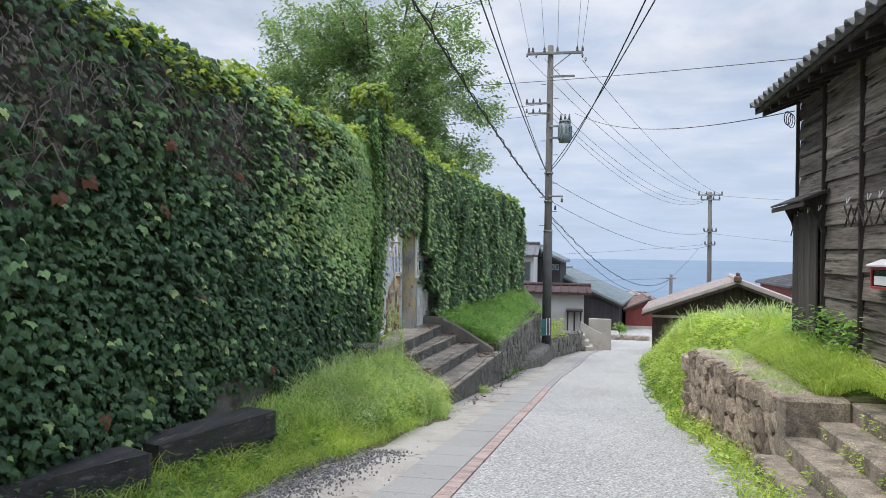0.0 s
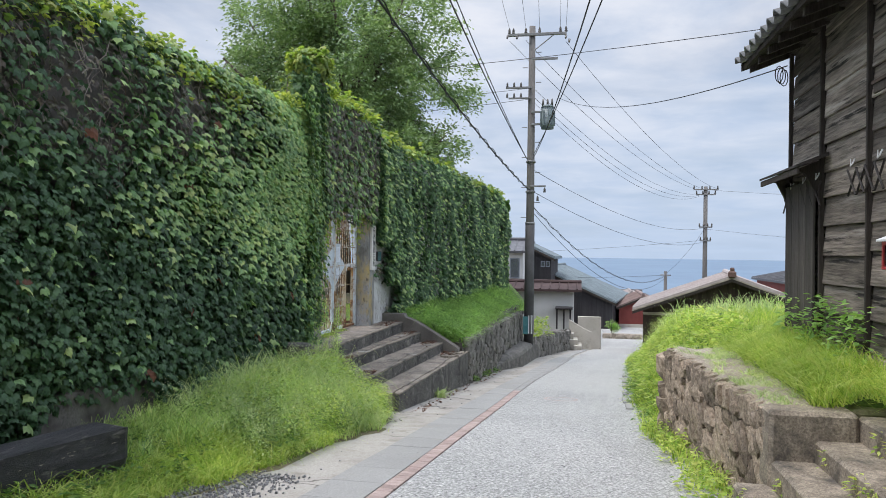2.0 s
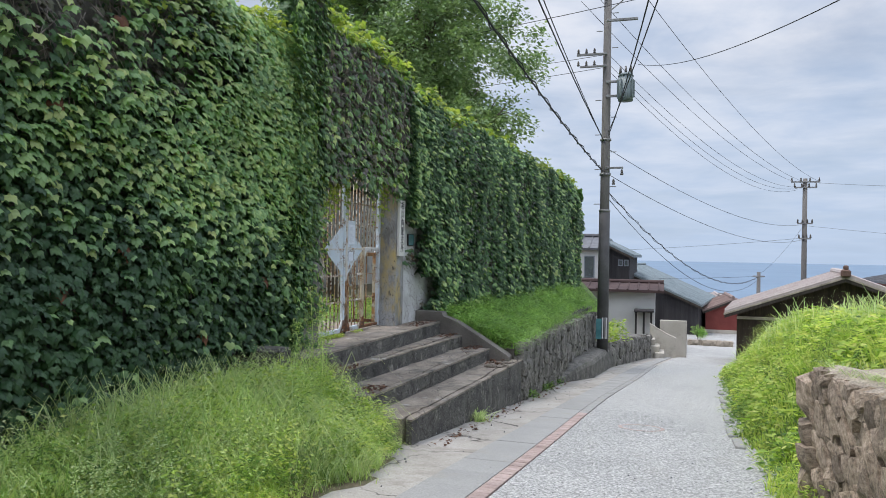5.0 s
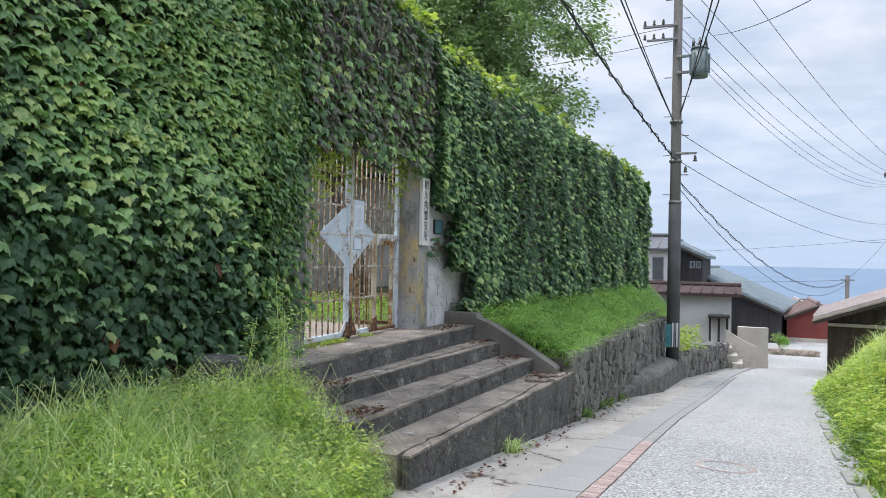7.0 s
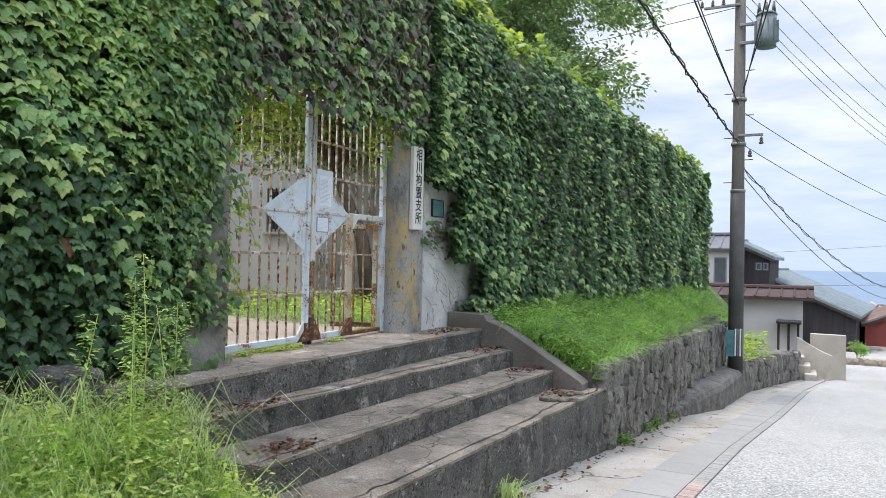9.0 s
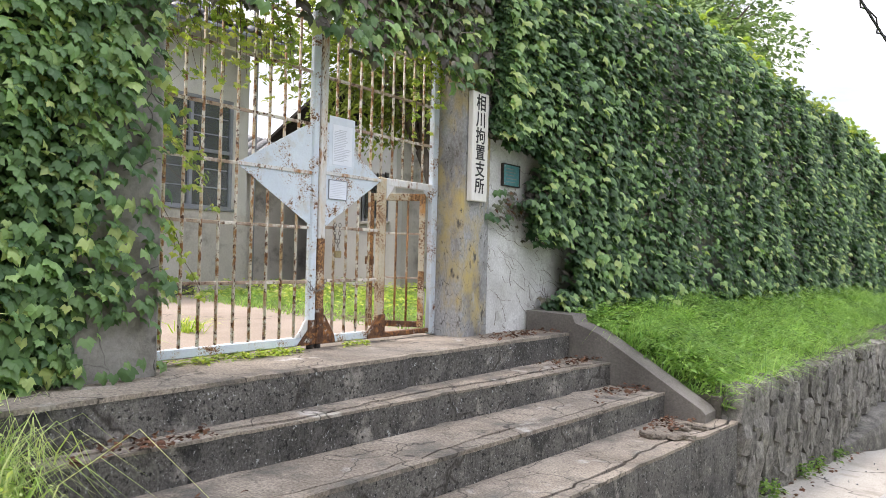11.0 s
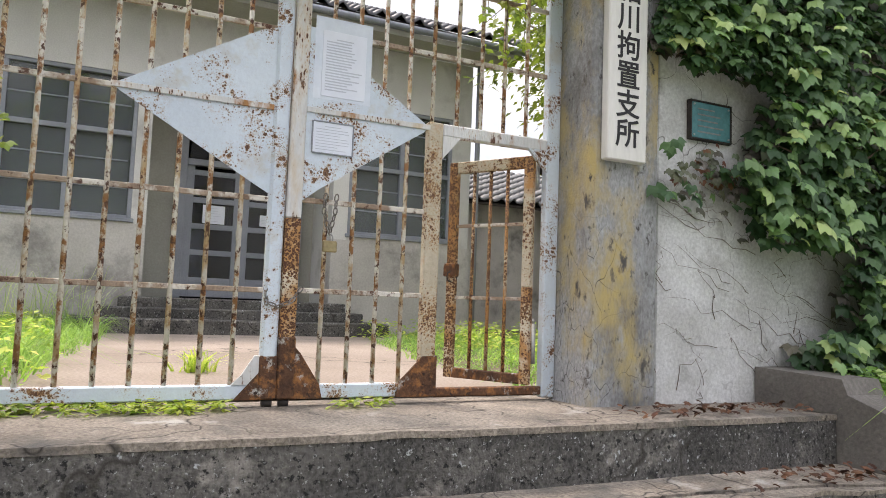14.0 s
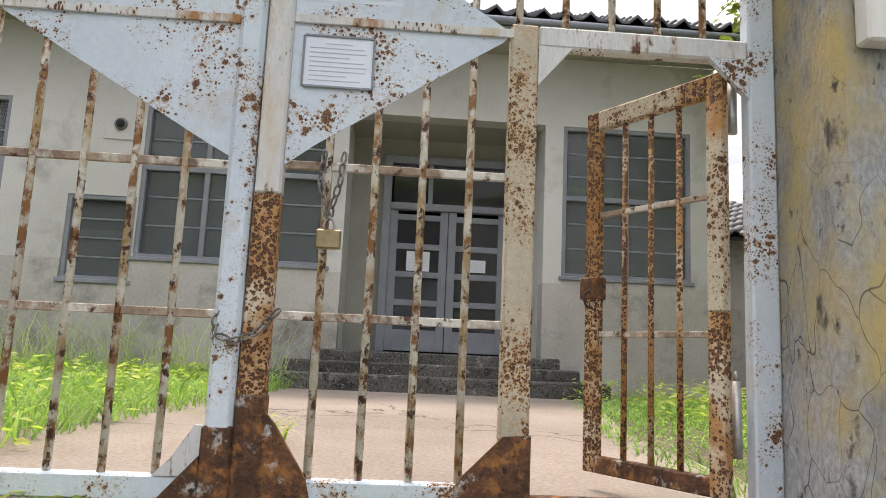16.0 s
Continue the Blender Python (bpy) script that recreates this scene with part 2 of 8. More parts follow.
M_PILLAR = surface("pillar_plaster", (0.20, 0.20, 0.196), (0.38, 0.39, 0.40), 2.2, 70, 0.35, 0.9, bump=0.6, stretch=(1, 1, 0.55), cracks=(7.5, 0.010),
                   stains=(((0.11, 0.105, 0.10), 2.6, 0.50, 0.68), ((0.44, 0.345, 0.155), 2.1, 0.47, 0.60), ((0.17, 0.12, 0.075), 9, 0.60, 0.70), ((0.07, 0.065, 0.06), 26, 0.60, 0.68), ((0.40, 0.42, 0.44), 3.0, 0.56, 0.70), ((0.08, 0.08, 0.075), 9, 0.60, 0.68)))
M_PLASTER = surface("stained_white_plaster", (0.44, 0.44, 0.43), (0.64, 0.65, 0.65), 2.6, 60, 0.22, 0.9, bump=0.3, cracks=(2.4, 0.005),
                    stains=(((0.20, 0.19, 0.17), 2.4, 0.56, 0.72), ((0.42, 0.33, 0.14), 1.4, 0.62, 0.74)))
M_OLDPLASTER = surface("old_grey_plaster", (0.20, 0.19, 0.175), (0.33, 0.32, 0.30), 1.8, 45, 0.2, 0.92, bump=0.4, cracks=(2.2, 0.012),
                       stains=(((0.12, 0.11, 0.10), 2.2, 0.52, 0.68),))
# Shade behind the ivy is put into this dark concrete colour.
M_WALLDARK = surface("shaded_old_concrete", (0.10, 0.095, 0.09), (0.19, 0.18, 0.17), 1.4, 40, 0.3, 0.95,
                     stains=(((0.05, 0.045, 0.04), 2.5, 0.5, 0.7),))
M_TENDRIL = surface("pale_old_tendrils", (0.17, 0.145, 0.125), (0.32, 0.285, 0.25), 5, 60, 0.3, 0.9)
M_STEM = surface("ivy_stems", (0.09, 0.065, 0.05), (0.18, 0.135, 0.105), 5, 60, 0.3, 0.9)
M_STONE = surface("field_stone", (0.17, 0.13, 0.095), (0.44, 0.36, 0.28), 7, 40, 0.5, 0.92, bump=0.9, vary=0.45,
                  stains=(((0.36, 0.33, 0.30), 6, 0.62, 0.76), ((0.05, 0.045, 0.04), 4, 0.55, 0.72)))
M_STONEDARK = surface("dark_stone", (0.075, 0.072, 0.066), (0.25, 0.238, 0.215), 5, 40, 0.5, 0.92, bump=0.8, vary=0.35,
                      stains=(((0.25, 0.25, 0.24), 6, 0.64, 0.76),))
M_MORTAR = surface("mortar_and_soil", (0.05, 0.045, 0.04), (0.10, 0.09, 0.075), 5, 50, 0.4, 0.95)
M_CAP = surface("lichened_concrete_cap", (0.27, 0.232, 0.185), (0.42, 0.365, 0.30), 2, 60, 0.6, 0.95, bump=0.7,
                stains=(((0.13, 0.11, 0.09), 3, 0.5, 0.7), ((0.42, 0.37, 0.27), 9, 0.6, 0.72)))
M_OLDSTEP = surface("old_step_stone", (0.17, 0.143, 0.113), (0.37, 0.315, 0.25), 4.5, 60, 0.6, 0.95, bump=0.7,
                    stains=(((0.06, 0.055, 0.05), 3, 0.5, 0.7), ((0.28, 0.25, 0.2), 8, 0.6, 0.75)))
M_BLACKLOG = surface("charred_log", (0.018, 0.018, 0.020), (0.062, 0.062, 0.068), 2, 30, 0.4, 0.42, bump=0.7, stretch=(6, 0.6, 6),
                     stains=(((0.16, 0.15, 0.145), 3.0, 0.56, 0.68), ((0.46, 0.40, 0.33), 5, 0.64, 0.68)))
M_OLDWOOD = surface("weathered_planks", (0.085, 0.070, 0.057), (0.25, 0.215, 0.18), 2.6, 26, 0.6, 0.9, bump=0.9, stretch=(1, 0.12, 1.7), vary=0.4,
                    stains=(((0.36, 0.325, 0.285), 4.5, 0.53, 0.66), ((0.018, 0.015, 0.012), 7, 0.55, 0.63), ((0.24, 0.13, 0.05), 1.0, 0.68, 0.78)))
M_DARKBOARD = surface("dark_upright_boards", (0.035, 0.03, 0.027), (0.085, 0.075, 0.066), 2.6, 26, 0.5, 0.9, bump=0.8, stretch=(1, 1.7, 0.12), vary=0.25)
M_BATTEN = surface("dark_battens", (0.028, 0.022, 0.018), (0.06, 0.05, 0.042), 4, 40, 0.4, 0.9, stretch=(3, 3, 0.3))
M_KAWARA = surface("grey_roof_tile", (0.12, 0.122, 0.125), (0.22, 0.222, 0.225), 2.5, 30, 0.25, 0.5, vary=0.2, bump=0.2)
M_KAWARA_B = surface("black_roof_tile", (0.055, 0.057, 0.065), (0.12, 0.12, 0.13), 2.5, 30, 0.25, 0.4, vary=0.2, bump=0.2)
M_PAINT = surface("rusting_pale_blue_paint", (0.52, 0.60, 0.68), (0.62, 0.70, 0.77), 1.8, 60, 0.06, 0.5, bump=0.15,
                  stains=(((0.46, 0.40, 0.29), 3.0, 0.55, 0.75),), spots=((44, 0.80, 0.44, 0.68), (95, 0.74, 0.44, 0.68), (170, 0.65, 0.42, 0.66)))
M_STILE = surface("rusty_stile", (0.54, 0.55, 0.55), (0.68, 0.685, 0.68), 3, 60, 0.1, 0.6, bump=0.3, stretch=(1, 1, 0.35),
                  stains=(((0.54, 0.43, 0.29), 6, 0.52, 0.68), ((0.36, 0.175, 0.065), 7, 0.56, 0.64), ((0.11, 0.05, 0.028), 24, 0.60, 0.66)), spots=((110, 0.7, 0.44, 0.70),))
M_BAR = surface("rusty_cream_bar", (0.58, 0.55, 0.48), (0.74, 0.72, 0.66), 4, 60, 0.12, 0.65, bump=0.35, stretch=(1, 1, 0.8),
                stains=(((0.46, 0.33, 0.19), 12, 0.47, 0.60), ((0.28, 0.135, 0.055), 22, 0.50, 0.58), ((0.085, 0.038, 0.022), 32, 0.54, 0.60)))
M_RAIL = surface("rusty_thin_rail", (0.20, 0.135, 0.095), (0.42, 0.33, 0.25), 6, 60, 0.3, 0.8, bump=0.4,
                 stains=(((0.62, 0.59, 0.53), 7, 0.48, 0.58), ((0.085, 0.038, 0.022), 22, 0.56, 0.62)))
M_CHAIN = surface("tarnished_steel", (0.12, 0.11, 0.10), (0.26, 0.24, 0.22), 20, 90, 0.3, 0.5, metal=0.6, bump=0.1)
M_RUST = surface("orange_rust", (0.36, 0.16, 0.05), (0.50, 0.29, 0.13), 5, 60, 0.25, 0.8, bump=0.5,
                 stains=(((0.56, 0.51, 0.41), 5, 0.50, 0.62),), spots=((70, 0.85, 0.25, 0.5), (130, 0.8, 0.3, 0.5)))
M_CREAM = surface("cream_paint_over_rust", (0.44, 0.38, 0.28), (0.58, 0.53, 0.43), 4, 60, 0.12, 0.65, bump=0.35,
                  stains=(((0.42, 0.21, 0.075), 4, 0.50, 0.62),), spots=((60, 0.75, 0.35, 0.6), (120, 0.7, 0.35, 0.6)))
M_DEEPRUST = surface("dark_rust", (0.055, 0.028, 0.018), (0.15, 0.07, 0.035), 9, 60, 0.35, 0.85, bump=0.6,
                     stains=((RUST, 22, 0.50, 0.62), ((0.48, 0.47, 0.44), 13, 0.58, 0.66), ((0.035, 0.02, 0.015), 40, 0.58, 0.66)))
M_STEEL = surface("grey_steel", (0.33, 0.33, 0.32), (0.46, 0.46, 0.45), 8, 60, 0.2, 0.45, metal=0.7, bump=0.1)
M_BRASS = surface("dull_brass", (0.25, 0.19, 0.10), (0.36, 0.29, 0.17), 8, 60, 0.2, 0.4, metal=0.7, bump=0.1)
M_PAPER = surface("white_paper", (0.68, 0.73, 0.82), (0.76, 0.80, 0.87), 3, 20, 0.03, 0.5, bump=0.0)
M_PRINT = surface("grey_print", (0.46, 0.50, 0.58), (0.55, 0.58, 0.65), 3, 20, 0.03, 0.8, bump=0.0)
M_SLEEVE = surface("cloudy_plastic_film", (0.60, 0.67, 0.76), (0.70, 0.76, 0.83), 6, 30, 0.05, 0.25, bump=0.1)
M_INK = surface("black_ink", (0.015, 0.015, 0.017), (0.03, 0.03, 0.032), 9, 60, 0.2, 0.7, bump=0.0)
M_BOARD = surface("whitened_sign_board", (0.60, 0.59, 0.55), (0.72, 0.71, 0.68), 2, 40, 0.08, 0.75, bump=0.2, stretch=(1, 1, 0.2))
M_TEAL = surface("verdigris_plate", (0.05, 0.18, 0.20), (0.10, 0.28, 0.30), 6, 40, 0.2, 0.5, metal=0.2, bump=0.1)
M_FACADE = surface("grey_mortar_facade", (0.56, 0.56, 0.535), (0.68, 0.68, 0.655), 0.7, 60, 0.10, 0.92, bump=0.25,
                   stains=(((0.36, 0.35, 0.33), 1.3, 0.55, 0.75),))
M_DADO = surface("facade_base", (0.42, 0.405, 0.375), (0.60, 0.58, 0.55), 0.9, 40, 0.12, 0.92, bump=0.3,
                 stains=(((0.18, 0.17, 0.16), 1.6, 0.52, 0.72),))
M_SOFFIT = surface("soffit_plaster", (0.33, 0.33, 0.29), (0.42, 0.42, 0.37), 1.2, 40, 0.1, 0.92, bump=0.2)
M_FRAME = surface("blue_grey_frame", (0.22, 0.24, 0.275), (0.30, 0.32, 0.355), 3, 50, 0.15, 0.7, bump=0.15)
# Near-black colour stands in for the unlit depth of the rooms.
M_ROOM = surface("painted_dark_room", (0.035, 0.035, 0.035), (0.06, 0.06, 0.06), 1, 20, 0.1, 0.9, bump=0.0)
M_COURT = surface("courtyard_concrete", (0.25, 0.205, 0.17), (0.36, 0.30, 0.255), 0.7, 55, 0.3, 0.95, cracks=(0.45, 0.006),
                  stains=(((0.26, 0.22, 0.18), 1.6, 0.55, 0.75),))
M_BARK = surface("bark", (0.07, 0.055, 0.042), (0.15, 0.125, 0.10), 4, 30, 0.4, 0.95, bump=0.9, stretch=(3, 3, 0.6))
M_POLE = surface("pole_concrete", (0.125, 0.118, 0.112), (0.20, 0.19, 0.18), 1.2, 50, 0.25, 0.9, bump=0.2, stretch=(1, 1, 0.2))
M_POLEWRAP = surface("black_pole_sleeve", (0.055, 0.054, 0.055), (0.09, 0.088, 0.09), 2, 30, 0.2, 0.6)
M_WIRE = surface("black_cable", (0.018, 0.018, 0.02), (0.03, 0.03, 0.033), 4, 30, 0.2, 0.6, bump=0.0)
M_GALV = surface("galvanised_arm", (0.20, 0.20, 0.20), (0.30, 0.30, 0.30), 5, 40, 0.2, 0.55, metal=0.4, bump=0.1)
M_CAN = surface("grey_green_tank", (0.15, 0.19, 0.20), (0.22, 0.26, 0.27), 3, 40, 0.1, 0.5, bump=0.05)
M_PORCELAIN = surface("brown_grey_porcelain", (0.06, 0.055, 0.05), (0.13, 0.12, 0.11), 8, 30, 0.1, 0.25, bump=0.0)
M_WHITE = surface("white_enamel", (0.66, 0.67, 0.68), (0.76, 0.77, 0.78), 3, 30, 0.05, 0.5, bump=0.0)
M_REDTRIM = surface("red_enamel", (0.30, 0.03, 0.03), (0.42, 0.05, 0.05), 3, 30, 0.1, 0.5, bump=0.0)
M_IRON = surface("black_iron", (0.02, 0.019, 0.018), (0.05, 0.04, 0.035), 9, 50, 0.3, 0.7)
M_HWHITE = surface("white_house_wall", (0.55, 0.55, 0.54), (0.66, 0.66, 0.65), 0.8, 20, 0.06, 0.9, bump=0.1)
M_HDARK = surface("dark_boards", (0.025, 0.023, 0.026), (0.05, 0.047, 0.05), 1.2, 20, 0.3, 0.8, stretch=(4, 4, 0.3))
M_HRED = surface("red_metal_wall", (0.17, 0.035, 0.03), (0.23, 0.055, 0.045), 1.2, 20, 0.15, 0.7)
M_BROWNROOF = surface("brown_metal_roof", (0.05, 0.033, 0.033), (0.085, 0.058, 0.055), 1.2, 20, 0.15, 0.8, spec=0.2)
M_BLUETILE = surface("blue_grey_roof_tile", (0.12, 0.155, 0.17), (0.19, 0.23, 0.245), 1.5, 20, 0.2, 0.5, bump=0.2)
M_TANTILE = surface("weathered_pink_grey_tile", (0.34, 0.29, 0.28), (0.47, 0.42, 0.40), 1.2, 20, 0.2, 0.8, bump=0.2)
M_REDTILE = surface("rust_red_tile", (0.20, 0.14, 0.125), (0.29, 0.22, 0.20), 1.2, 20, 0.2, 0.8, bump=0.2)
M_ORNAMENT = surface("brown_ridge_tile", (0.09, 0.05, 0.04), (0.16, 0.095, 0.075), 6, 40, 0.3, 0.7)
M_BARNWOOD = surface("brown_black_barn_boards", (0.022, 0.016, 0.012), (0.07, 0.048, 0.034), 1.5, 20, 0.4, 0.9, stretch=(4, 4, 0.3))
M_BLOCK = surface("concrete_block_wall", (0.40, 0.37, 0.32), (0.50, 0.47, 0.42), 1.0, 30, 0.12, 0.95,
                  stains=(((0.27, 0.25, 0.22), 1.4, 0.55, 0.72),))
M_SEA = surface("sea", (0.11, 0.17, 0.245), (0.135, 0.205, 0.285), 0.004, 0.05, 0.1, 0.5, bump=0.0, spec=0.25)
M_LITTER = surface("dead_leaves", (0.055, 0.022, 0.016), (0.15, 0.075, 0.04), 5, 30, 0.3, 0.9, vary=0.5, island=True, bump=0.0)
M_GLASS = clear_glass("window_glass", (0.27, 0.31, 0.32))
M_DARKGLASS = clear_glass("dark_door_glass", (0.10, 0.11, 0.125))

# Three leaf tones carry the wall's light and shade: mid, shade-toned, light-toned.
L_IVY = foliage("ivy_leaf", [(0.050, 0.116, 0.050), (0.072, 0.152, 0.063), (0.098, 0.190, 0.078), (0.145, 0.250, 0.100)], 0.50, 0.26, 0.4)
L_IVYDEEP = foliage("shade_toned_ivy_leaf", [(0.027, 0.073, 0.034), (0.040, 0.099, 0.045), (0.053, 0.122, 0.055), (0.073, 0.148, 0.066)], 0.50, 0.24, 0.4)
L_IVYMID = foliage("light_toned_ivy_leaf", [(0.14, 0.27, 0.12), (0.23, 0.39, 0.17), (0.32, 0.47, 0.20), (0.43, 0.52, 0.22)], 0.48, 0.33, 0.45)
L_IVYDARK = foliage("old_ivy_leaf", [(0.062, 0.056, 0.053), (0.12, 0.108, 0.098), (0.078, 0.125, 0.066), (0.20, 0.17, 0.15)], 0.45, 0.15)
# Yellow-green of young growth, with the backlit glow of the wall top mixed in.
L_IVYNEW = foliage("young_ivy_leaf", [(0.14, 0.23, 0.055), (0.25, 0.34, 0.085), (0.39, 0.43, 0.13)], 0.45, 0.46)
L_IVYRED = foliage("turning_ivy_leaf", [(0.13, 0.03, 0.025), (0.19, 0.10, 0.055), (0.10, 0.03, 0.03)], 0.6, 0.25)
L_TREE = foliage("tree_leaf", [(0.12, 0.20, 0.105), (0.19, 0.29, 0.15), (0.29, 0.39, 0.22)], 0.42, 0.36, 0.6)
L_TREE2 = foliage("courtyard_tree_leaf", [(0.09, 0.13, 0.035), (0.17, 0.23, 0.06), (0.27, 0.32, 0.09)], 0.5, 0.45)
L_GRASS = foliage("grass_blade", [(0.17, 0.29, 0.09), (0.33, 0.49, 0.16), (0.51, 0.64, 0.26), (0.66, 0.70, 0.41)], 0.5, 0.42, 0.6)
L_BRIGHT = foliage("bright_grass_blade", [(0.17, 0.29, 0.055), (0.31, 0.45, 0.10), (0.46, 0.55, 0.17), (0.56, 0.58, 0.25)], 0.55, 0.48)
L_BANK = foliage("bank_grass", [(0.15, 0.29, 0.09), (0.25, 0.43, 0.14), (0.37, 0.54, 0.20)], 0.5, 0.42)
L_WISP = foliage("seeding_grass", [(0.32, 0.45, 0.22), (0.50, 0.62, 0.34), (0.66, 0.69, 0.48)], 0.65, 0.4)
L_WEED = foliage("weed_leaf", [(0.06, 0.14, 0.03), (0.11, 0.21, 0.045), (0.18, 0.28, 0.06)], 0.5, 0.35)


# ---- building blocks ----
class Geo:
    """Vertices and faces gathered for one mesh."""

    def __init__(self):
        self.v, self.f = [], []

    def add(self, verts, faces):
        n = len(self.v)
        self.v.extend([tuple(p) for p in verts])
        self.f.extend([tuple(i + n for i in q) for q in faces])
        return self

    def convex(self, verts, faces):
        c = sum((Vector(p) for p in verts), Vector()) / len(verts)
        good = []
        for q in faces:
            a, b, d = (Vector(verts[i]) for i in q[:3])
            nrm = (b - a).cross(d - b)
            mid = sum((Vector(verts[i]) for i in q), Vector()) / len(q)
            good.append(q if nrm.dot(mid - c) >= 0 else tuple(reversed(q)))
        return self.add(verts, good)

    def box(self, x0, x1, y0, y1, z0, z1, c=0.006, m=None):
        """A box with chamfered edges."""
        o = ((x0 + x1) / 2, (y0 + y1) / 2, (z0 + z1) / 2)
        h = (abs(x1 - x0) / 2, abs(y1 - y0) / 2, abs(z1 - z0) / 2)
        c = min(c, min(h) * 0.45)
        vs, at = [], {}
        for sx in (-1, 1):
            for sy in (-1, 1):
                for sz in (-1, 1):
                    s = (sx, sy, sz)
                    for a in range(3):
                        at[s, a] = len(vs)
                        vs.append(tuple(o[i] + s[i] * (h[i] - (0 if i == a else c)) for i in range(3)))
        fs = []
        for a in range(3):
            b, d = (a + 1) % 3, (a + 2) % 3
            for s in (-1, 1):
                ring = []
                for sb, sd in ((-1, -1), (1, -1), (1, 1), (-1, 1)):
                    k = [0, 0, 0]
                    k[a], k[b], k[d] = s, sb, sd
                    ring.append(at[tuple(k), a])
                fs.append(tuple(ring))
            for sb in (-1, 1):
                for sd in (-1, 1):
                    k0, k1 = [0, 0, 0], [0, 0, 0]
                    k0[a], k0[b], k0[d] = -1, sb, sd
                    k1[a], k1[b], k1[d] = 1, sb, sd
                    fs.append((at[tuple(k0), b], at[tuple(k1), b], at[tuple(k1), d], at[tuple(k0), d]))
        for sx in (-1, 1):
            for sy in (-1, 1):
                for sz in (-1, 1):
                    fs.append(tuple(at[(sx, sy, sz), a] for a in range(3)))
        if m is not None:
            vs = [tuple(m @ Vector(p)) for p in vs]
        return self.convex(vs, fs)

    def tube(self, pts, r0, r1=None, n=6):
        """A round bar along points, tapering from r0 to r1."""
        r1 = r0 if r1 is None else r1
        pts = [Vector(p) for p in pts]
        vs, fs, side = [], [], None
        for i, p in enumerate(pts):
            d = (pts[min(i + 1, len(pts) - 1)] - pts[max(i - 1, 0)]).normalized()
            if side is None:
                side = d.orthogonal().normalized()
            side = (side - d * side.dot(d)).normalized()
            up = d.cross(side)
            r = r0 + (r1 - r0) * i / max(1, len(pts) - 1)
            for k in range(n):
                a = 2 * math.pi * k / n
                vs.append(p + side * (r * math.cos(a)) + up * (r * math.sin(a)))
            if i:
                for k in range(n):
                    fs.append(((i - 1) * n + k, (i - 1) * n + (k + 1) % n, i * n + (k + 1) % n, i * n + k))
        fs.append(tuple(range(n - 1, -1, -1)))
        fs.append(tuple((len(pts) - 1) * n + k for k in range(n)))
        return self.add(vs, fs)

    def prism(self, outline, axis, a, b):
        """A flat outline pushed along an axis from a to b; the outline runs anticlockwise in the other two axes."""
        def put(p, q, s):
            return {"x": (s, p, q), "y": (p, s, q), "z": (p, q, s)}[axis]
        n = len(outline)
        vs = [put(p, q, a) for p, q in outline] + [put(p, q, b) for p, q in outline]
        fs = [tuple(range(n)), tuple(range(2 * n - 1, n - 1, -1))]
        fs += [(i, n + i, n + (i + 1) % n, (i + 1) % n) for i in range(n)]
        flip = (axis == "y") != (b < a)
        if not flip:
            fs = [tuple(reversed(q)) for q in fs]
        return self.add(vs, fs)

    def sheet(self, xs, ys, height):
        vs = [(x, y, height(x, y)) for y in ys for x in xs]
        w = len(xs)
        fs = [(j * w + i, j * w + i + 1, (j + 1) * w + i + 1, (j + 1) * w + i) for j in range(len(ys) - 1) for i in range(w - 1)]
        return self.add(vs, fs)

    def mesh(self, name, material, smooth=False):
        me = bpy.data.meshes.new(name)
        me.from_pydata(self.v, [], self.f)
        me.materials.append(material)
        if smooth:
            me.polygons.foreach_set("use_smooth", [True] * len(me.polygons))
        me.update()
        return me


def thing(name, label, category, at=(0, 0, 0), group="", kind=""):
    ob = new(name)
    ob.empty_display_size = 0.1
    ob.matrix_basis = Matrix.Translation(at)
    return tagged(ob, label, category, group, kind)


def part(name, geo, material, parent, label="", smooth=False):
    """One mesh object under a thing or a part; the mesh is given in world places."""
    me = geo if isinstance(geo, bpy.types.Mesh) else geo.mesh(name, material, smooth)
    ob = new(name, me)
    ob.parent = parent
    o = Vector()
    p = parent
    while p is not None:
        o += p.matrix_basis.translation
        p = p.parent
    ob.matrix_basis = Matrix.Translation(-o)
    return tagged(ob, label)


def piece(name, me, parent, m):
    """A piece that shares its mesh, at the pose m in the world; the parent stands at the world's origin."""
    ob = new(name, me)
    ob.parent = parent
    ob.matrix_basis = m
    return ob


def single(name, geo, material, label, category, kind="", group="", smooth=False):
    ob = new(name, geo.mesh(name, material, smooth))
    return tagged(ob, label, category, group, kind)


def cloud_mesh(name, verts, faces, material, smooth=False):
    me = bpy.data.meshes.new(name)
    me.from_pydata(verts.tolist() if hasattr(verts, "tolist") else verts, [], faces.tolist() if hasattr(faces, "tolist") else faces)
    me.materials.append(material)
    if smooth:
        me.polygons.foreach_set("use_smooth", [True] * len(me.polygons))
    me.update()
    return me


rng = np.random.default_rng(7)


def along(table, y):
    return float(np.interp(y, [p[0] for p in table], [p[1] for p in table]))


def unit(a):
    return a / np.maximum(1e-9, np.linalg.norm(a, axis=-1, keepdims=True))


IVY_LEAF = np.array([(0, 0.14, -0.02), (0.22, 0.34, -0.07), (0.40, 0.20, -0.10), (0.58, -0.16, -0.20), (0.36, -0.14, -0.06), (0.30, -0.34, -0.08), (0.18, -0.40, -0.04), (0.0, -0.70, -0.16), (-0.18, -0.40, -0.04), (-0.30, -0.34, -0.08), (-0.36, -0.14, -0.06), (-0.58, -0.16, -0.20), (-0.40, 0.20, -0.10), (-0.22, 0.34, -0.07), (0, -0.10, 0.05)])
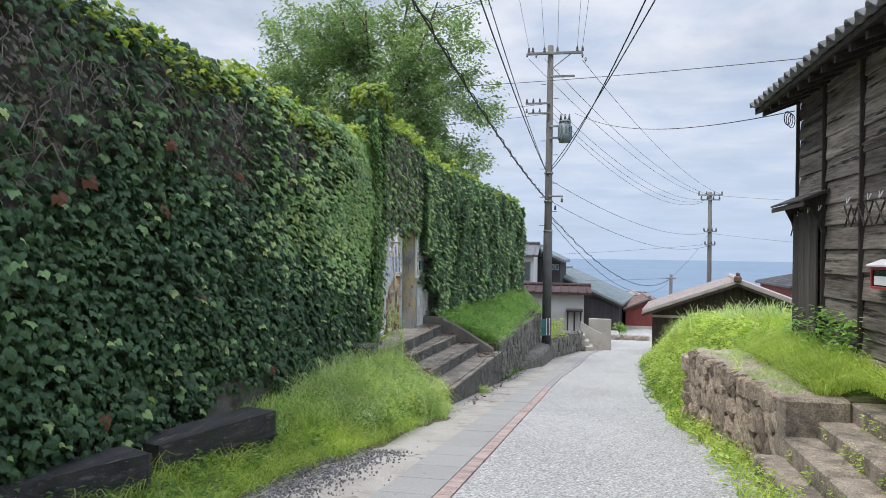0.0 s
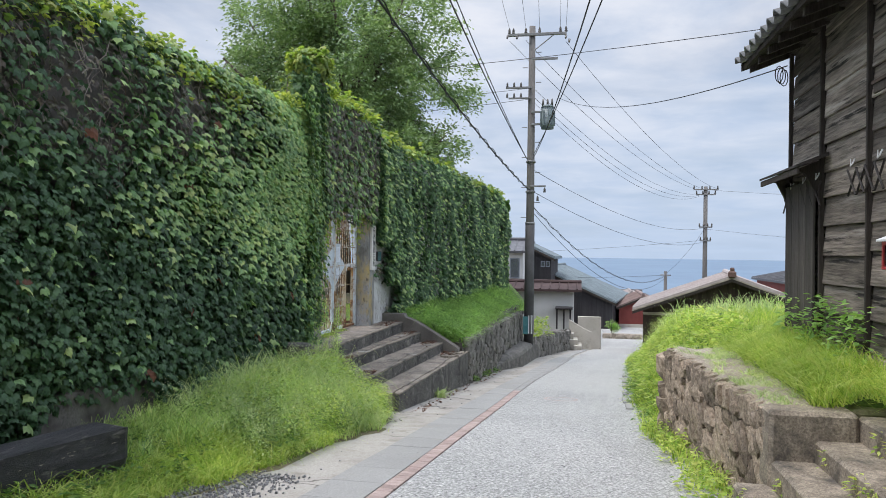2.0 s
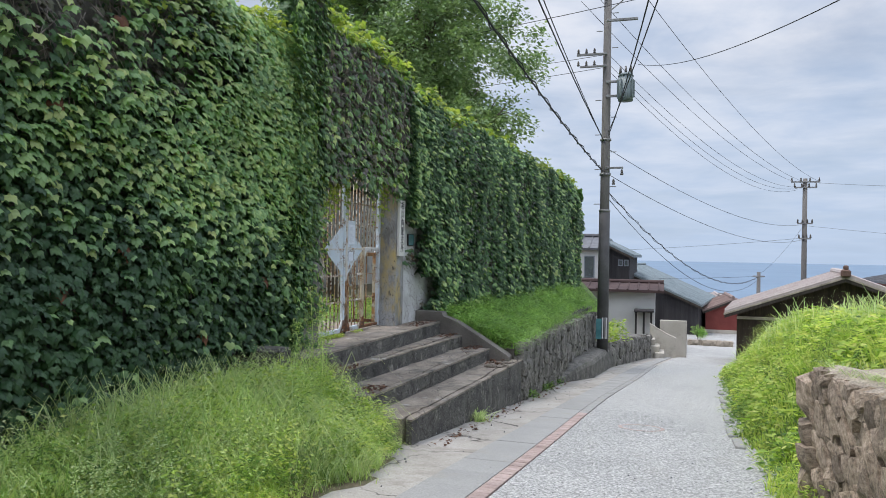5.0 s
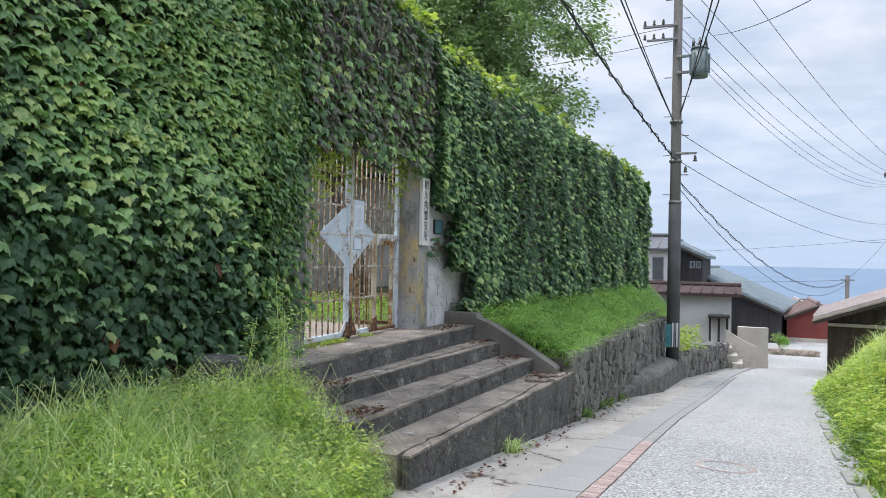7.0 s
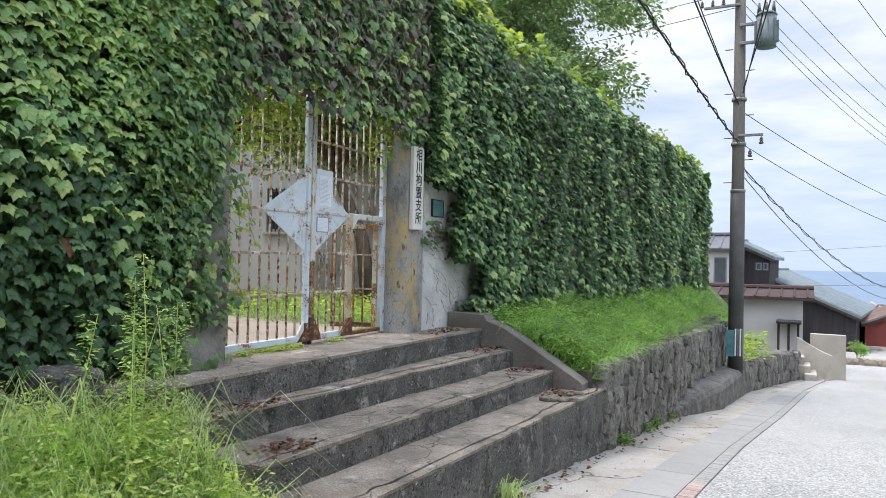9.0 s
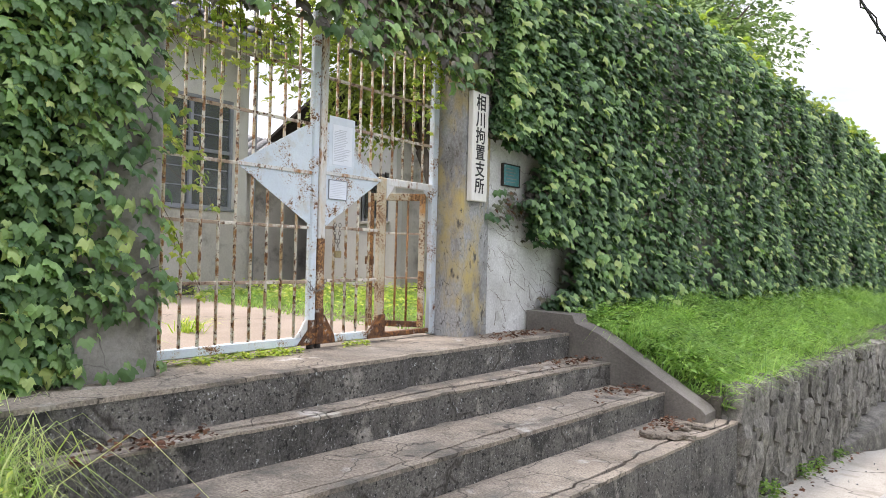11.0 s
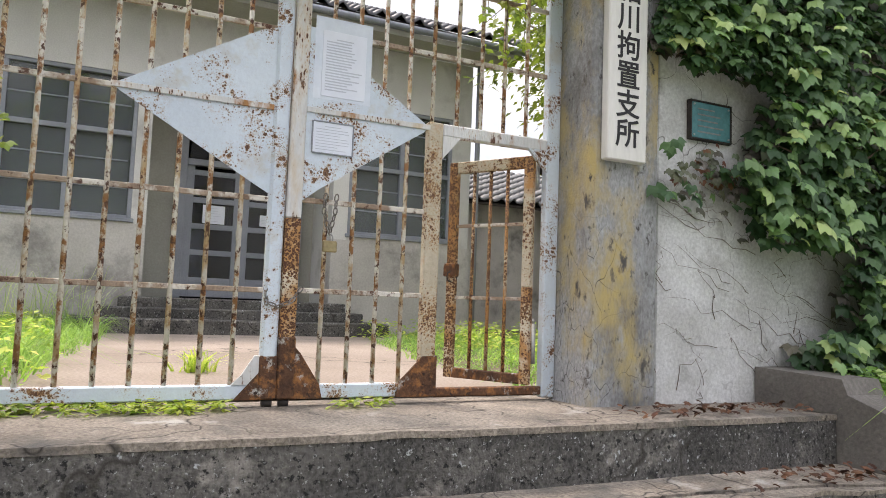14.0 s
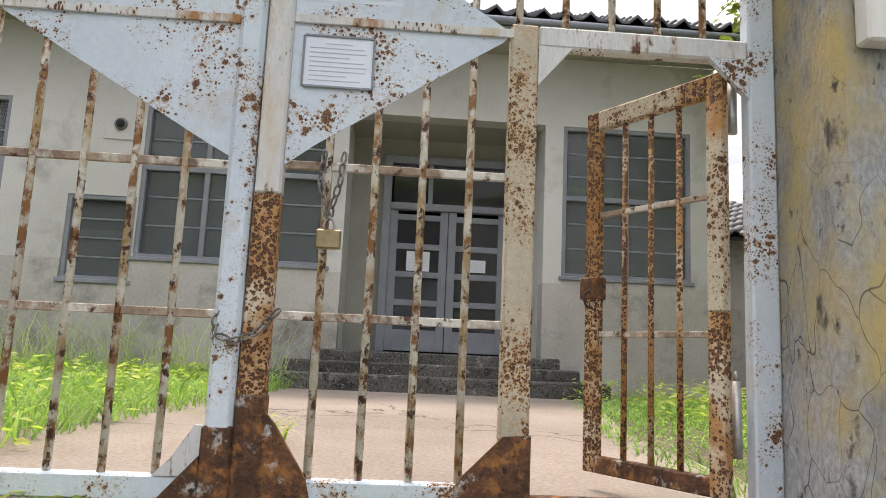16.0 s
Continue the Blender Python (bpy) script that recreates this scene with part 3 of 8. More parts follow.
IVY_FACES = np.array([(14, i, (i + 1) % 14) for i in range(14)])
OVAL_LEAF = np.array([(0, 0, 0), (0.24, -0.4, 0.04), (0, -1.0, -0.08), (-0.24, -0.4, 0.04)])
OVAL_FACES = np.array([(0, 1, 2), (0, 2, 3)])


def leaf_cloud(name, pos, nrm, tip, size, material, shape=IVY_LEAF, faces=IVY_FACES):
    """Many leaves in one mesh: places, the ways that they face, the ways that their tips point, sizes."""
    n = len(pos)
    nrm = unit(nrm)
    t = unit(tip - nrm * np.sum(tip * nrm, axis=1, keepdims=True))
    s = np.cross(t, nrm)
    v = pos[:, None, :] + size[:, None, None] * (shape[None, :, 0:1] * s[:, None, :] - shape[None, :, 1:2] * t[:, None, :] + shape[None, :, 2:3] * nrm[:, None, :])
    f = faces[None, :, :] + (np.arange(n) * len(shape))[:, None, None]
    return cloud_mesh(name, v.reshape(-1, 3), f.reshape(-1, 3), material)


def blade_cloud(name, base, height, lean, width, material, arch=0.0):
    """Blades of grass: root places, heights, the way that each bends, widths."""
    n = len(base)
    a = rng.uniform(0, 2 * math.pi, n)
    s = np.stack([np.cos(a), np.sin(a), np.zeros(n)], 1) * width[:, None]
    up = np.array([0, 0, 1.0])
    p1 = base + up * (height * 0.55)[:, None] + lean * 0.30
    p2 = base + up * (height * 0.86)[:, None] + lean * 0.80
    p3 = base + up * (height * (0.95 - arch))[:, None] + lean * 1.55
    v = np.stack([base - s, base + s, p1 - s * 0.8, p1 + s * 0.8, p2 - s * 0.45, p2 + s * 0.45, p3], 1)
    q = np.array([(0, 1, 3), (0, 3, 2), (2, 3, 5), (2, 5, 4), (4, 5, 6)])
    f = q[None] + (np.arange(n) * 7)[:, None, None]
    return cloud_mesh(name, v.reshape(-1, 3), f.reshape(-1, 3), material)


def stuff(name, me, label, category):
    return tagged(new(name, me), label, category, kind="stuff")


def stone_mesh(name, seed, material):
    """A rough stone about one unit across, lying in its own x, with its face towards +x."""
    r = random.Random(seed)
    bm = bmesh.new()
    bmesh.ops.create_cube(bm, size=1)
    bmesh.ops.subdivide_edges(bm, edges=bm.edges[:], cuts=1, use_grid_fill=True)
    for v in bm.verts:
        d = v.co.normalized()
        v.co = v.co * 0.62 + d * 0.26
        v.co += Vector((r.uniform(-1, 1), r.uniform(-1, 1), r.uniform(-1, 1))) * 0.11
    bmesh.ops.triangulate(bm, faces=bm.faces[:])
    me = bpy.data.meshes.new(name)
    bm.to_mesh(me)
    bm.free()
    me.materials.append(material)
    return me


def wall_of_stones(parent, a, b, foot, top, material, size, slant=0.0, seed=1, rows=None, depth=0.22):
    """Fits stones course by course into a wall between plan points a and b; foot and top give its heights along the way (0 to 1)."""
    r = random.Random(seed)
    kinds = [stone_mesh("stone", seed * 10 + i, material) for i in range(6)]
    a, b = Vector((*a, 0)), Vector((*b, 0))
    d = b - a
    length = d.length
    ang = math.atan2(d.y, d.x)
    s = 0.0
    while s < length:
        w = size * r.uniform(0.7, 1.35)
        u = min(1, (s + w / 2) / length)
        z, z1 = foot(u) - 0.05 * r.random(), top(u)
        while z < z1 - 0.04:
            h = min(size * r.uniform(0.7, 1.3) * (rows or 1.0), z1 - z)
            if z1 - z - h < 0.07:
                h = z1 - z
            p = a + d * u
            out = Vector((d.y, -d.x, 0)).normalized()
            m = Matrix.Translation((p.x + out.x * r.uniform(-0.03, 0.02), p.y + out.y * r.uniform(-0.03, 0.02), z + h / 2))
            m = m @ Matrix.Rotation(ang, 4, "Z") @ Matrix.Rotation(slant + r.uniform(-0.25, 0.25), 4, "Y") @ Matrix.Diagonal((w * 1.06, depth * r.uniform(0.8, 1.25), h * 1.06, 1))
            piece("stone", kinds[r.randrange(6)], parent, m)
            z += h
        s += w


# ---- the lie of the land ----
def road_z(y):
    return -0.0915 * y - 0.03 if y < 44 else -4.056 - 0.025 * (y - 44) if y < 70 else -4.706 - 0.195 * (y - 70) if y < 170 else -24.2 - 0.06 * (y - 170)


RED = [(-25, -2.4), (0, -1.33), (6.3, -1.02), (8.4, -0.925), (10.8, -0.825), (14.2, -0.665), (16.3, -0.585), (19.2, -0.44), (24, -0.055), (31.6, 0.45), (36, 0.9), (42, 1.6), (48, 4.0)]
KERB = [(-25, -3.0), (0, -1.95), (7.2, -1.63), (9.9, -1.515), (12.1, -1.42), (14, -1.30), (16.5, -1.175), (19, -1.02), (22.7, -0.774), (28, -0.425), (33, 0.0), (36, 0.35), (42, 1.0), (48, 3.2)]
EDGE = [(-25, 0.9), (0, 1.1), (6.7, 1.28), (12, 1.42), (15, 1.40), (27, 2.1), (33, 3.15), (42, 4.6), (48, 9.0)]

g = Geo()
xs = [-900, -300, -120, -60, -30, -12, -5, -2.5, 0, 2.5, 5, 12, 30, 60, 120, 300, 900]
ys = [-400, -100, -40, -20, -10, 0, 10, 20, 30, 40, 44, 50, 60, 70, 80, 110, 140, 170, 190, 215]
g.sheet(xs, ys, lambda x, y: road_z(max(y, -40)) - 0.06)
single("ground", g, M_EARTH, "brown earth sloping down towards the sea", "ground", "structure")
g = Geo()
g.sheet([-4900, -2500, -900, 0, 900, 2500, 4900], [205, 400, 900, 2000, 3500, 4850], lambda x, y: -26.6)
single("water", g, M_SEA, "calm hazy blue sea reaching to the horizon", "sea", "structure")

ROAD_YS = [-25, -15, -8, -3, 0, 2, 4, 6, 8, 10, 12, 14, 16, 18, 20, 22, 24, 26, 28, 30, 32, 34, 36, 38, 40, 42, 44, 46, 48]


def ribbon(left, right, lift, cols=5):
    gg = Geo()
    vs, fs = [], []
    for y in ROAD_YS:
        l, r = left(y), right(y)
        for i in range(cols):
            vs.append((l + (r - l) * i / (cols - 1), y, road_z(y) + lift))
    for j in range(len(ROAD_YS) - 1):
        for i in range(cols - 1):
            fs.append((j * cols + i, j * cols + i + 1, (j + 1) * cols + i + 1, (j + 1) * cols + i))
    return gg.add(vs, fs)


road = single("road", ribbon(lambda y: along(RED, y), lambda y: along(EDGE, y) + 0.5, 0.0), M_ROAD, "pale exposed-aggregate lane running downhill", "road", "structure")
single("gutter", ribbon(lambda y: -3.9 if y < 30 else along(KERB, y) - 0.9, lambda y: along(KERB, y) - 0.012, -0.012), M_GUTTER, "dusty cracked concrete gutter beside the lane", "pavement", "structure")
g = Geo()
g.sheet([-1.0, 2, 5, 9, 14], [44.0, 48, 54, 60, 63], lambda x, y: road_z(y) - 0.012 + 0.004 * (y - 44) / 20)
single("road_2", g, M_ROAD, "pale level junction below the bend of the lane", "road", "structure")
pavement = thing("pavement", "concrete slabs edged with a strip of red brick", "pavement", kind="structure")

# manhole ring worn into the lane
g = Geo()
n = 40
vs, fs = [], []
for k in range(n):
    a = 2 * math.pi * k / n
    for rad in (0.265 + 0.012 * noise.noise((math.cos(a) * 3, math.sin(a) * 3, 1)), 0.315 + 0.02 * noise.noise((math.cos(a) * 4, math.sin(a) * 4, 6))):
        vs.append((0.25 + rad * math.cos(a), 15.3 + rad * math.sin(a), road_z(15.3 + rad * math.sin(a)) + 0.004))
    fs.append((2 * k, 2 * k + 1, (2 * k + 3) % (2 * n), (2 * k + 2) % (2 * n)))
g.add(vs, fs)
single("manhole", g, M_REDBRICK, "faded reddish manhole ring set in the lane", "manhole")


# ---- left wall, gateway and steps ----
def wall_piece(name, label, x0, x1, y0, y1, z0, z1, mat):
    return single(name, Geo().box(x0, x1, y0, y1, z0, z1, 0.02), mat, label, "wall", "structure")


WALL_X = -3.95
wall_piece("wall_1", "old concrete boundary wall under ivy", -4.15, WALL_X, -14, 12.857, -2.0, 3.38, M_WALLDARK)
wall_piece("wall_2", "concrete gate pillar under ivy", -3.985, -3.745, 12.86, 13.33, -2.0, 4.25, M_OLDPLASTER)
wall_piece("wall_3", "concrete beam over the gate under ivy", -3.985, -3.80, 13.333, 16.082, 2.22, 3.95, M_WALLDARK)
wall_piece("wall_4", "cracked grey and ochre gate pillar", -4.09, -3.745, 16.085, 16.50, -2.0, 3.95, M_PILLAR)
g = Geo()
g.box(0, 0.25, 0, 19.7, -3.2, 3.68, 0.02, Matrix.Translation((-4.02, 16.503, 0)) @ Matrix.Rotation(-0.030, 4, "Z"))
single("wall_5", g, M_PLASTER, "stained white plaster wall running downhill under ivy", "wall", "structure")
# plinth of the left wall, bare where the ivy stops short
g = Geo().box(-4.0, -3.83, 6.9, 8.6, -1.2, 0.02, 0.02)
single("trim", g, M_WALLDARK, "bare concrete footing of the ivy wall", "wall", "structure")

stairs = thing("stairs", "worn concrete steps, cracked along their noses", "stairs", kind="structure")
# front edge of each step at its near and far end, and its height
STEPS = [(-3.37, 12.0, -3.27, 17.16, -0.27), (-3.22, 12.5, -2.86, 17.16, -0.49), (-2.68, 12.5, -2.36, 17.16, -0.695), (-2.15, 12.45, -1.84, 17.44, -0.90)]
rs = random.Random(5)
for k, (xa, ya, xb, yb, z) in enumerate(STEPS):
    back = -4.335 if k == 0 else STEPS[k - 1][0] - 0.1
    # body of the step behind a ragged crack, then the nosing before it
    n = 70
    crack, front = [], []
    for i in range(n + 1):
        u = i / n
        x, y = xa + (xb - xa) * u, ya + (yb - ya) * u
        crack.append((x - 0.115 - 0.09 * noise.noise((y * 0.9, k * 7.0, 0)) - 0.03 * noise.noise((y * 6, k * 7.0, 3)) - rs.uniform(-0.006, 0.006), y))
        chip = max(0, noise.noise((y * 3.1, k * 5.0, 9)) - 0.22) * 0.10
        front.append((x - chip + rs.uniform(-0.004, 0.003), y))
    back2 = -4.335 if k == 0 else STEPS[k - 1][2] - 0.1
    body = [(back, ya)] + crack + [(back2, yb)]
    g = Geo().prism(list(reversed(body)), "z", z - 0.001, -1.9)
    part("step", g, M_STEP, stairs)
    nose = [(c[0] + 0.020 + 0.036 * max(0, noise.noise((c[1] * 2.3, k, 4)) + 0.2), c[1]) for c in crack] + list(reversed(front))
    g = Geo().prism(list(reversed(nose)), "z", z + 0.008 * rs.uniform(-1, 1), z - 0.02)
    part("nosing", g, M_STEP, stairs, "cracked concrete nosing")
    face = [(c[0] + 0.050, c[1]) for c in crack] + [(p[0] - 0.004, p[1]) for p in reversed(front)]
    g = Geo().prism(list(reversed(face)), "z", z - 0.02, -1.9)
    part("riser", g, M_RISER, stairs, "crusted riser coloured dark for its shade, with white lichen")
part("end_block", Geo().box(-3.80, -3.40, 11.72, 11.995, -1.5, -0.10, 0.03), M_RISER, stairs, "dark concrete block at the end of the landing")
cheek = [(-3.74, -1.9), (-2.02, -1.9), (-2.02, -0.83), (-2.06, -0.79), (-2.25, -0.68), (-2.62, -0.46), (-2.98, -0.25), (-3.22, -0.17), (-3.25, -0.10), (-3.74, -0.085)]
g = Geo().prism(cheek, "y", 17.163, 17.43)
part("cheek", g, M_CHEEK, stairs, "grey concrete cheek wall with a sloping top")

# ---- retaining walls ----
def lerp(a, b):
    return lambda u: a + (b - a) * u


retain_l = thing("retaining_wall_1", "dark rubble-stone retaining wall below a grass bank", "stone wall", kind="structure")
g = Geo().prism([(-1.98, 17.43), (-1.66, 29.2), (-2.3, 29.2), (-2.6, 17.43)], "z", -0.72, -3.4)
part("core", g, M_MORTAR, retain_l)
wall_of_stones(retain_l, (-1.95, 17.5), (-1.62, 29.2), lerp(-1.68, -2.75), lerp(-0.66, -0.92), M_STONEDARK, 0.19, 0.25, 3, 1.5)
retain_2 = thing("retaining_wall_2", "dark stone wall along the bend of the lane", "stone wall", kind="structure")
g = Geo().prism([(-1.25, 28.6), (0.05, 38.4), (-0.8, 38.6), (-1.7, 28.6)], "z", -2.55, -4.2)
part("core", g, M_STONEDARK, retain_2)
wall_of_stones(retain_2, (-1.2, 28.6), (0.1, 38.4), lerp(-2.7, -3.6), lerp(-1.95, -2.55), M_STONEDARK, 0.42, 0.2, 4)
# ledge in which the pole stands
g = Geo()
vs, fs = [], []
for j in range(19):
    y = 21.4 + 0.46 * j
    w = 0.10 + 0.52 * min(1, j / 6) + 0.05 * noise.noise((y * 1.9, 0, 2))
    b = -1.86 + 0.029 * (y - 21.4)
    top = road_z(y) + (0.05 + 0.30 * min(1, j / 5) + 0.02 * j) + 0.05 * noise.noise((y * 2.3, 4, 2))
    for x, z in ((b - 0.3, top + 0.02), (b + w * 0.5, top), (b + w * 0.9, top - 0.04), (b + w, top - 0.14), (b + w + 0.04, road_z(y) - 0.2)):
        vs.append((x, y, z + 0.03 * noise.noise((x * 5, y * 3, 1))))
for j in range(18):
    for i in range(4):
        fs.append((j * 5 + i, j * 5 + i + 1, (j + 1) * 5 + i + 1, (j + 1) * 5 + i))
fs.append((4, 3, 2, 1, 0))
g.add(vs, fs)
single("ledge", g, M_STONEDARK, "low concrete ledge at the foot of the stone wall", "ledge", "structure")

retain_r = thing("retaining_wall_3", "rough brown stone retaining wall with a concrete cap", "stone wall", kind="structure")
RW = ((1.70, 11.45), (2.06, 7.72))
g = Geo().prism([(1.80, 11.40), (2.14, 7.78), (3.0, 7.78), (3.0, 11.40)], "z", 0.03, -1.6)
part("core", g, M_MORTAR, retain_r)
wall_of_stones(retain_r, (1.76, 11.4), (2.10, 7.74), lerp(-1.15, -0.85), lerp(0.04, 0.05), M_STONE, 0.135, -0.55, 8, 1.7, 0.2)
wall_of_stones(retain_r, (2.05, 7.72), (2.55, 7.72), lerp(-0.85, -0.4), lerp(0.02, 0.02), M_STONE, 0.17, 0.1, 9)
wall_of_stones(retain_r, (2.6, 11.45), (1.75, 11.45), lerp(-1.15, -1.15), lerp(0.0, 0.0), M_STONE, 0.26, 0.1, 10)
rs = random.Random(11)
cap = Geo()
ny, nx = 30, 7
vs, fs = [], []
for j in range(ny + 1):
    y = 11.52 - 3.84 * j / ny
    x0 = 1.68 + 0.36 * j / ny + 0.03 * noise.noise((y * 2.2, 0, 5))
    for i in range(nx + 1):
        u = i / nx
        x = x0 + (2.5 + 0.15 * j / ny - x0) * u
        edge = 0.045 if i == 0 or j in (0, ny) else 0.0
        vs.append((x, y, 0.10 - edge + 0.05 * noise.noise((x * 3.1, y * 2.3, 2)) + 0.025 * noise.noise((x * 9, y * 9, 4))))
    vs.append((x0 + 0.02, y, -0.04))
w = nx + 2
for j in range(ny):
    for i in range(nx):
        fs.append((j * w + i, (j + 1) * w + i, (j + 1) * w + i + 1, j * w + i + 1))
    fs.append((j * w + nx + 1, (j + 1) * w + nx + 1, (j + 1) * w, j * w))
part("cap", cap.add(vs, fs), M_CAP, retain_r, "rough lichened concrete cap")
wall_of_stones(retain_r, (1.71, 11.45), (2.04, 7.95), lerp(-0.10, -0.10), lerp(0.07, 0.07), M_STONE, 0.15, -0.1, 12, 1.2, 0.14)
g = Geo().box(1.98, 2.62, 7.56, 7.86, -0.62, 0.115, 0.03)
g.v = [(x + 0.02 * noise.noise((y * 5, z * 5, x)), y + 0.02 * noise.noise((x * 5, z * 5, 3)), z + 0.015 * noise.noise((x * 4, y * 4, 8))) for x, y, z in g.v]
part("corner_block", g, M_OLDSTEP, retain_r, "squared dark corner block")
rst = thing("stairs_2", "old mossy stone steps up to a grass bank", "stairs", kind="structure")
for k, (x, z) in enumerate(((1.75, -0.47), (2.02, -0.27), (2.32, -0.08), (2.62, 0.10))):
    for j, (y0, y1) in enumerate(((3.2, 4.7), (4.71, 6.3), (6.31, 7.66))):
        g = Geo().box(x + rs.uniform(-0.02, 0.02), x + 0.5 if k < 3 else 4.5, y0, y1 + rs.uniform(-0.01, 0.0), -1.2, z + rs.uniform(-0.012, 0.012), 0.025)
        part("step", g, M_OLDSTEP, rst)

single("terrace_edge", Geo().box(2.625, 4.6, 7.665, 8.3, -1.2, 0.13, 0.03), M_EARTH, "earth edge of the terrace above the old steps", "ground", "structure")

# ---- banks ----
SPINE = [(2, 0.35), (11, 0.16), (14, 0.10), (20, -0.32), (25, -1.2), (29, -2.0), (33, -2.75), (40, -3.5), (46, -4.3)]


def right_bank(x, y):
    e = along(EDGE, y) + 0.05
    u = min(1, max(0, (x - e) / 1.35))
    s = u * u * (3 - 2 * u)
    top = along(SPINE, y) + 0.08 * noise.noise((x * 0.8, y * 0.8, 2))
    if x > 3:
        top += min(0.25, (x - 3) * 0.15)
    return road_z(y) - 0.05 + (top - road_z(y)) * s


g = Geo()
offs = [0.03, 0.10, 0.2, 0.32, 0.46, 0.62, 0.8, 1.0, 1.2, 1.45, 1.8, 2.2, 2.8, 3.6, 4.6, 6.0, 8.0, 10.5]
rows_y = [11.55 + 0.45 * i for i in range(76)]
vs = [(along(EDGE, y) + o, y, right_bank(along(EDGE, y) + o, y) - (0.06 if o < 0.05 else 0.0)) for y in rows_y for o in offs]
w = len(offs)
fs = [(j * w + i, j * w + i + 1, (j + 1) * w + i + 1, (j + 1) * w + i) for j in range(len(rows_y) - 1) for i in range(w - 1)]
g.add(vs, fs)
single("bank_1", g, M_TURF, "overgrown green bank beside the lane", "bank", "structure")
g = Geo()
g.sheet([2.40 + 0.2 * i for i in range(12)], [7.67 + 0.24 * i for i in range(17)], lambda x, y: (0.13 + max(0, min(0.28, (x - 2.5) * 0.4))) * min(1, max(0.0, (y - 7.66) / 0.5)) + 0.06 * (1 - min(1, max(0.0, (y - 7.66) / 0.5))) + 0.02 * noise.noise((x * 2, y * 2, 0)))
single("bank_2", g, M_TURF, "grassy terrace behind the stone wall", "bank", "structure")
g = Geo()
g.sheet([2.9 + 0.4 * i for i in range(30)], [-14 + 0.6 * i for i in range(37)], lambda x, y: 0.2 + 0.03 * noise.noise((x, y, 0)) if x > 3.0 else 0.05)
single("bank_3", g, M_TURF, "grassy terrace around the wooden house", "bank", "structure")


def left_bank(x, y):
    xr = -1.98 + 0.027 * (y - 17.4)
    u = min(1, max(0, (xr - x) / 1.5))
    rim = -0.70 - 0.022 * (y - 17.4)
    if y > 29.5:
        rim -= 0.12 * (y - 29.5)
    z = rim + (-0.18 - rim) * (u ** 0.8) + 0.04 * noise.noise((x * 1.5, y * 1.5, 4))
    side = along([(-3.3, -0.13), (-2.98, -0.27), (-2.62, -0.48), (-2.25, -0.70), (-1.9, -0.84)], x)
    return min(z, side + max(0, y - 17.43) * 0.5)


g = Geo()
g.sheet([-3.95 + 0.16 * i for i in range(13)] + [-1.86], [17.44 + 0.5 * i for i in range(42)], lambda x, y: left_bank(min(x, -1.98 + 0.027 * (y - 17.4)), y))
single("bank_4", g, M_TURF, "bright green grass bank below the ivy wall", "bank", "structure")

MOUND = [(-6, -3.4), (2, -3.0), (5.0, -2.62), (6.7, -2.5), (7.7, -2.26), (9.8, -2.05), (10.7, -1.85), (12.0, -2.1), (12.6, -2.3)]


def mound(x, y):
    u = min(1, max(0, (along(MOUND, y) - x) / 1.4))
    rise = along([(2, 0.06), (6.5, 0.10), (9, 0.30), (11, 0.50), (12.6, 0.62)], y)
    return road_z(y) - 0.008 + rise * u * u * (3 - 2 * u) + 0.03 * noise.noise((x * 1.6, y * 1.6, 1)) * u


g = Geo()
g.sheet([-3.98 + 0.16 * i for i in range(15)], [-6 + 0.3 * i for i in range(62)], lambda x, y: mound(x, y) - (0.1 if x > along(MOUND, y) else 0))
single("verge", g, M_EARTH, "weedy verge of earth below the ivy wall", "verge", "structure")

# ---- courtyard ground ----
g = Geo()
g.sheet([-60, -40, -26, -18, -12, -8, -5, -4.19], [-14, 0, 8, 12, 16, 20, 26, 40, 60], lambda x, y: -0.26)
single("courtyard", g, M_EARTH, "earth of the yard behind the wall", "ground", "structure")
g = Geo()
slab = [(-4.34, 13.0), (-4.34, 16.3), (-6.2, 16.4), (-8.0, 16.8), (-9.0, 17.4), (-9.7, 18.0), (-9.7, 13.6), (-8.2, 13.45), (-6.5, 13.3)]
g.prism(slab, "z", -0.4, -0.255)
single("yard_slab", g, M_COURT, "pinkish worn concrete path to the entrance", "path", "structure")


# ---- ivy ----
def ivy_top(y):
    return 3.50 + 0.10 * math.sin(y * 1.7) + 0.08 * math.sin(y * 4.1 + 1)


def wall_x(y, z):
    """Face of the plants on the left wall."""
    x = WALL_X + 0.17 + 0.10 * noise.noise((y * 0.7, z * 0.8, 3)) + 0.05 * noise.noise((y * 2.2, z * 2.2, 8))
    return x - max(0, z - 3.0) * 0.28


def ivy_patch(count, sample, keep, face, seed):
    r = np.random.default_rng(seed)
    out = []
    while len(out) < count:
        y, z = sample(r)
        if keep(y, z, r):
            out.append((face(y, z), y, z))
    return np.array(out), r


def hung(pos, r, outward, up=0.55, droop=1.0):
    n = len(pos)
    nrm = np.stack([outward[0] + r.normal(0, 0.26, n), outward[1] + r.normal(0, 0.36, n), up + r.normal(0, 0.32, n)], 1)
    tip = np.stack([r.normal(0.2, 0.22, n), r.normal(0, 0.38, n), -droop + r.normal(0, 0.15, n)], 1)
    return nrm, tip


def thin(y, z):
    """Where the ivy has died back to bare stems."""
    return noise.noise((y * 0.55 + 3, z * 0.6, 11)) + 0.45 * noise.noise((y * 1.7, z * 1.7, 5))


def ease(a, b, x):
    u = min(1.0, max(0.0, (x - a) / (b - a)))
    return u * u * (3 - 2 * u)


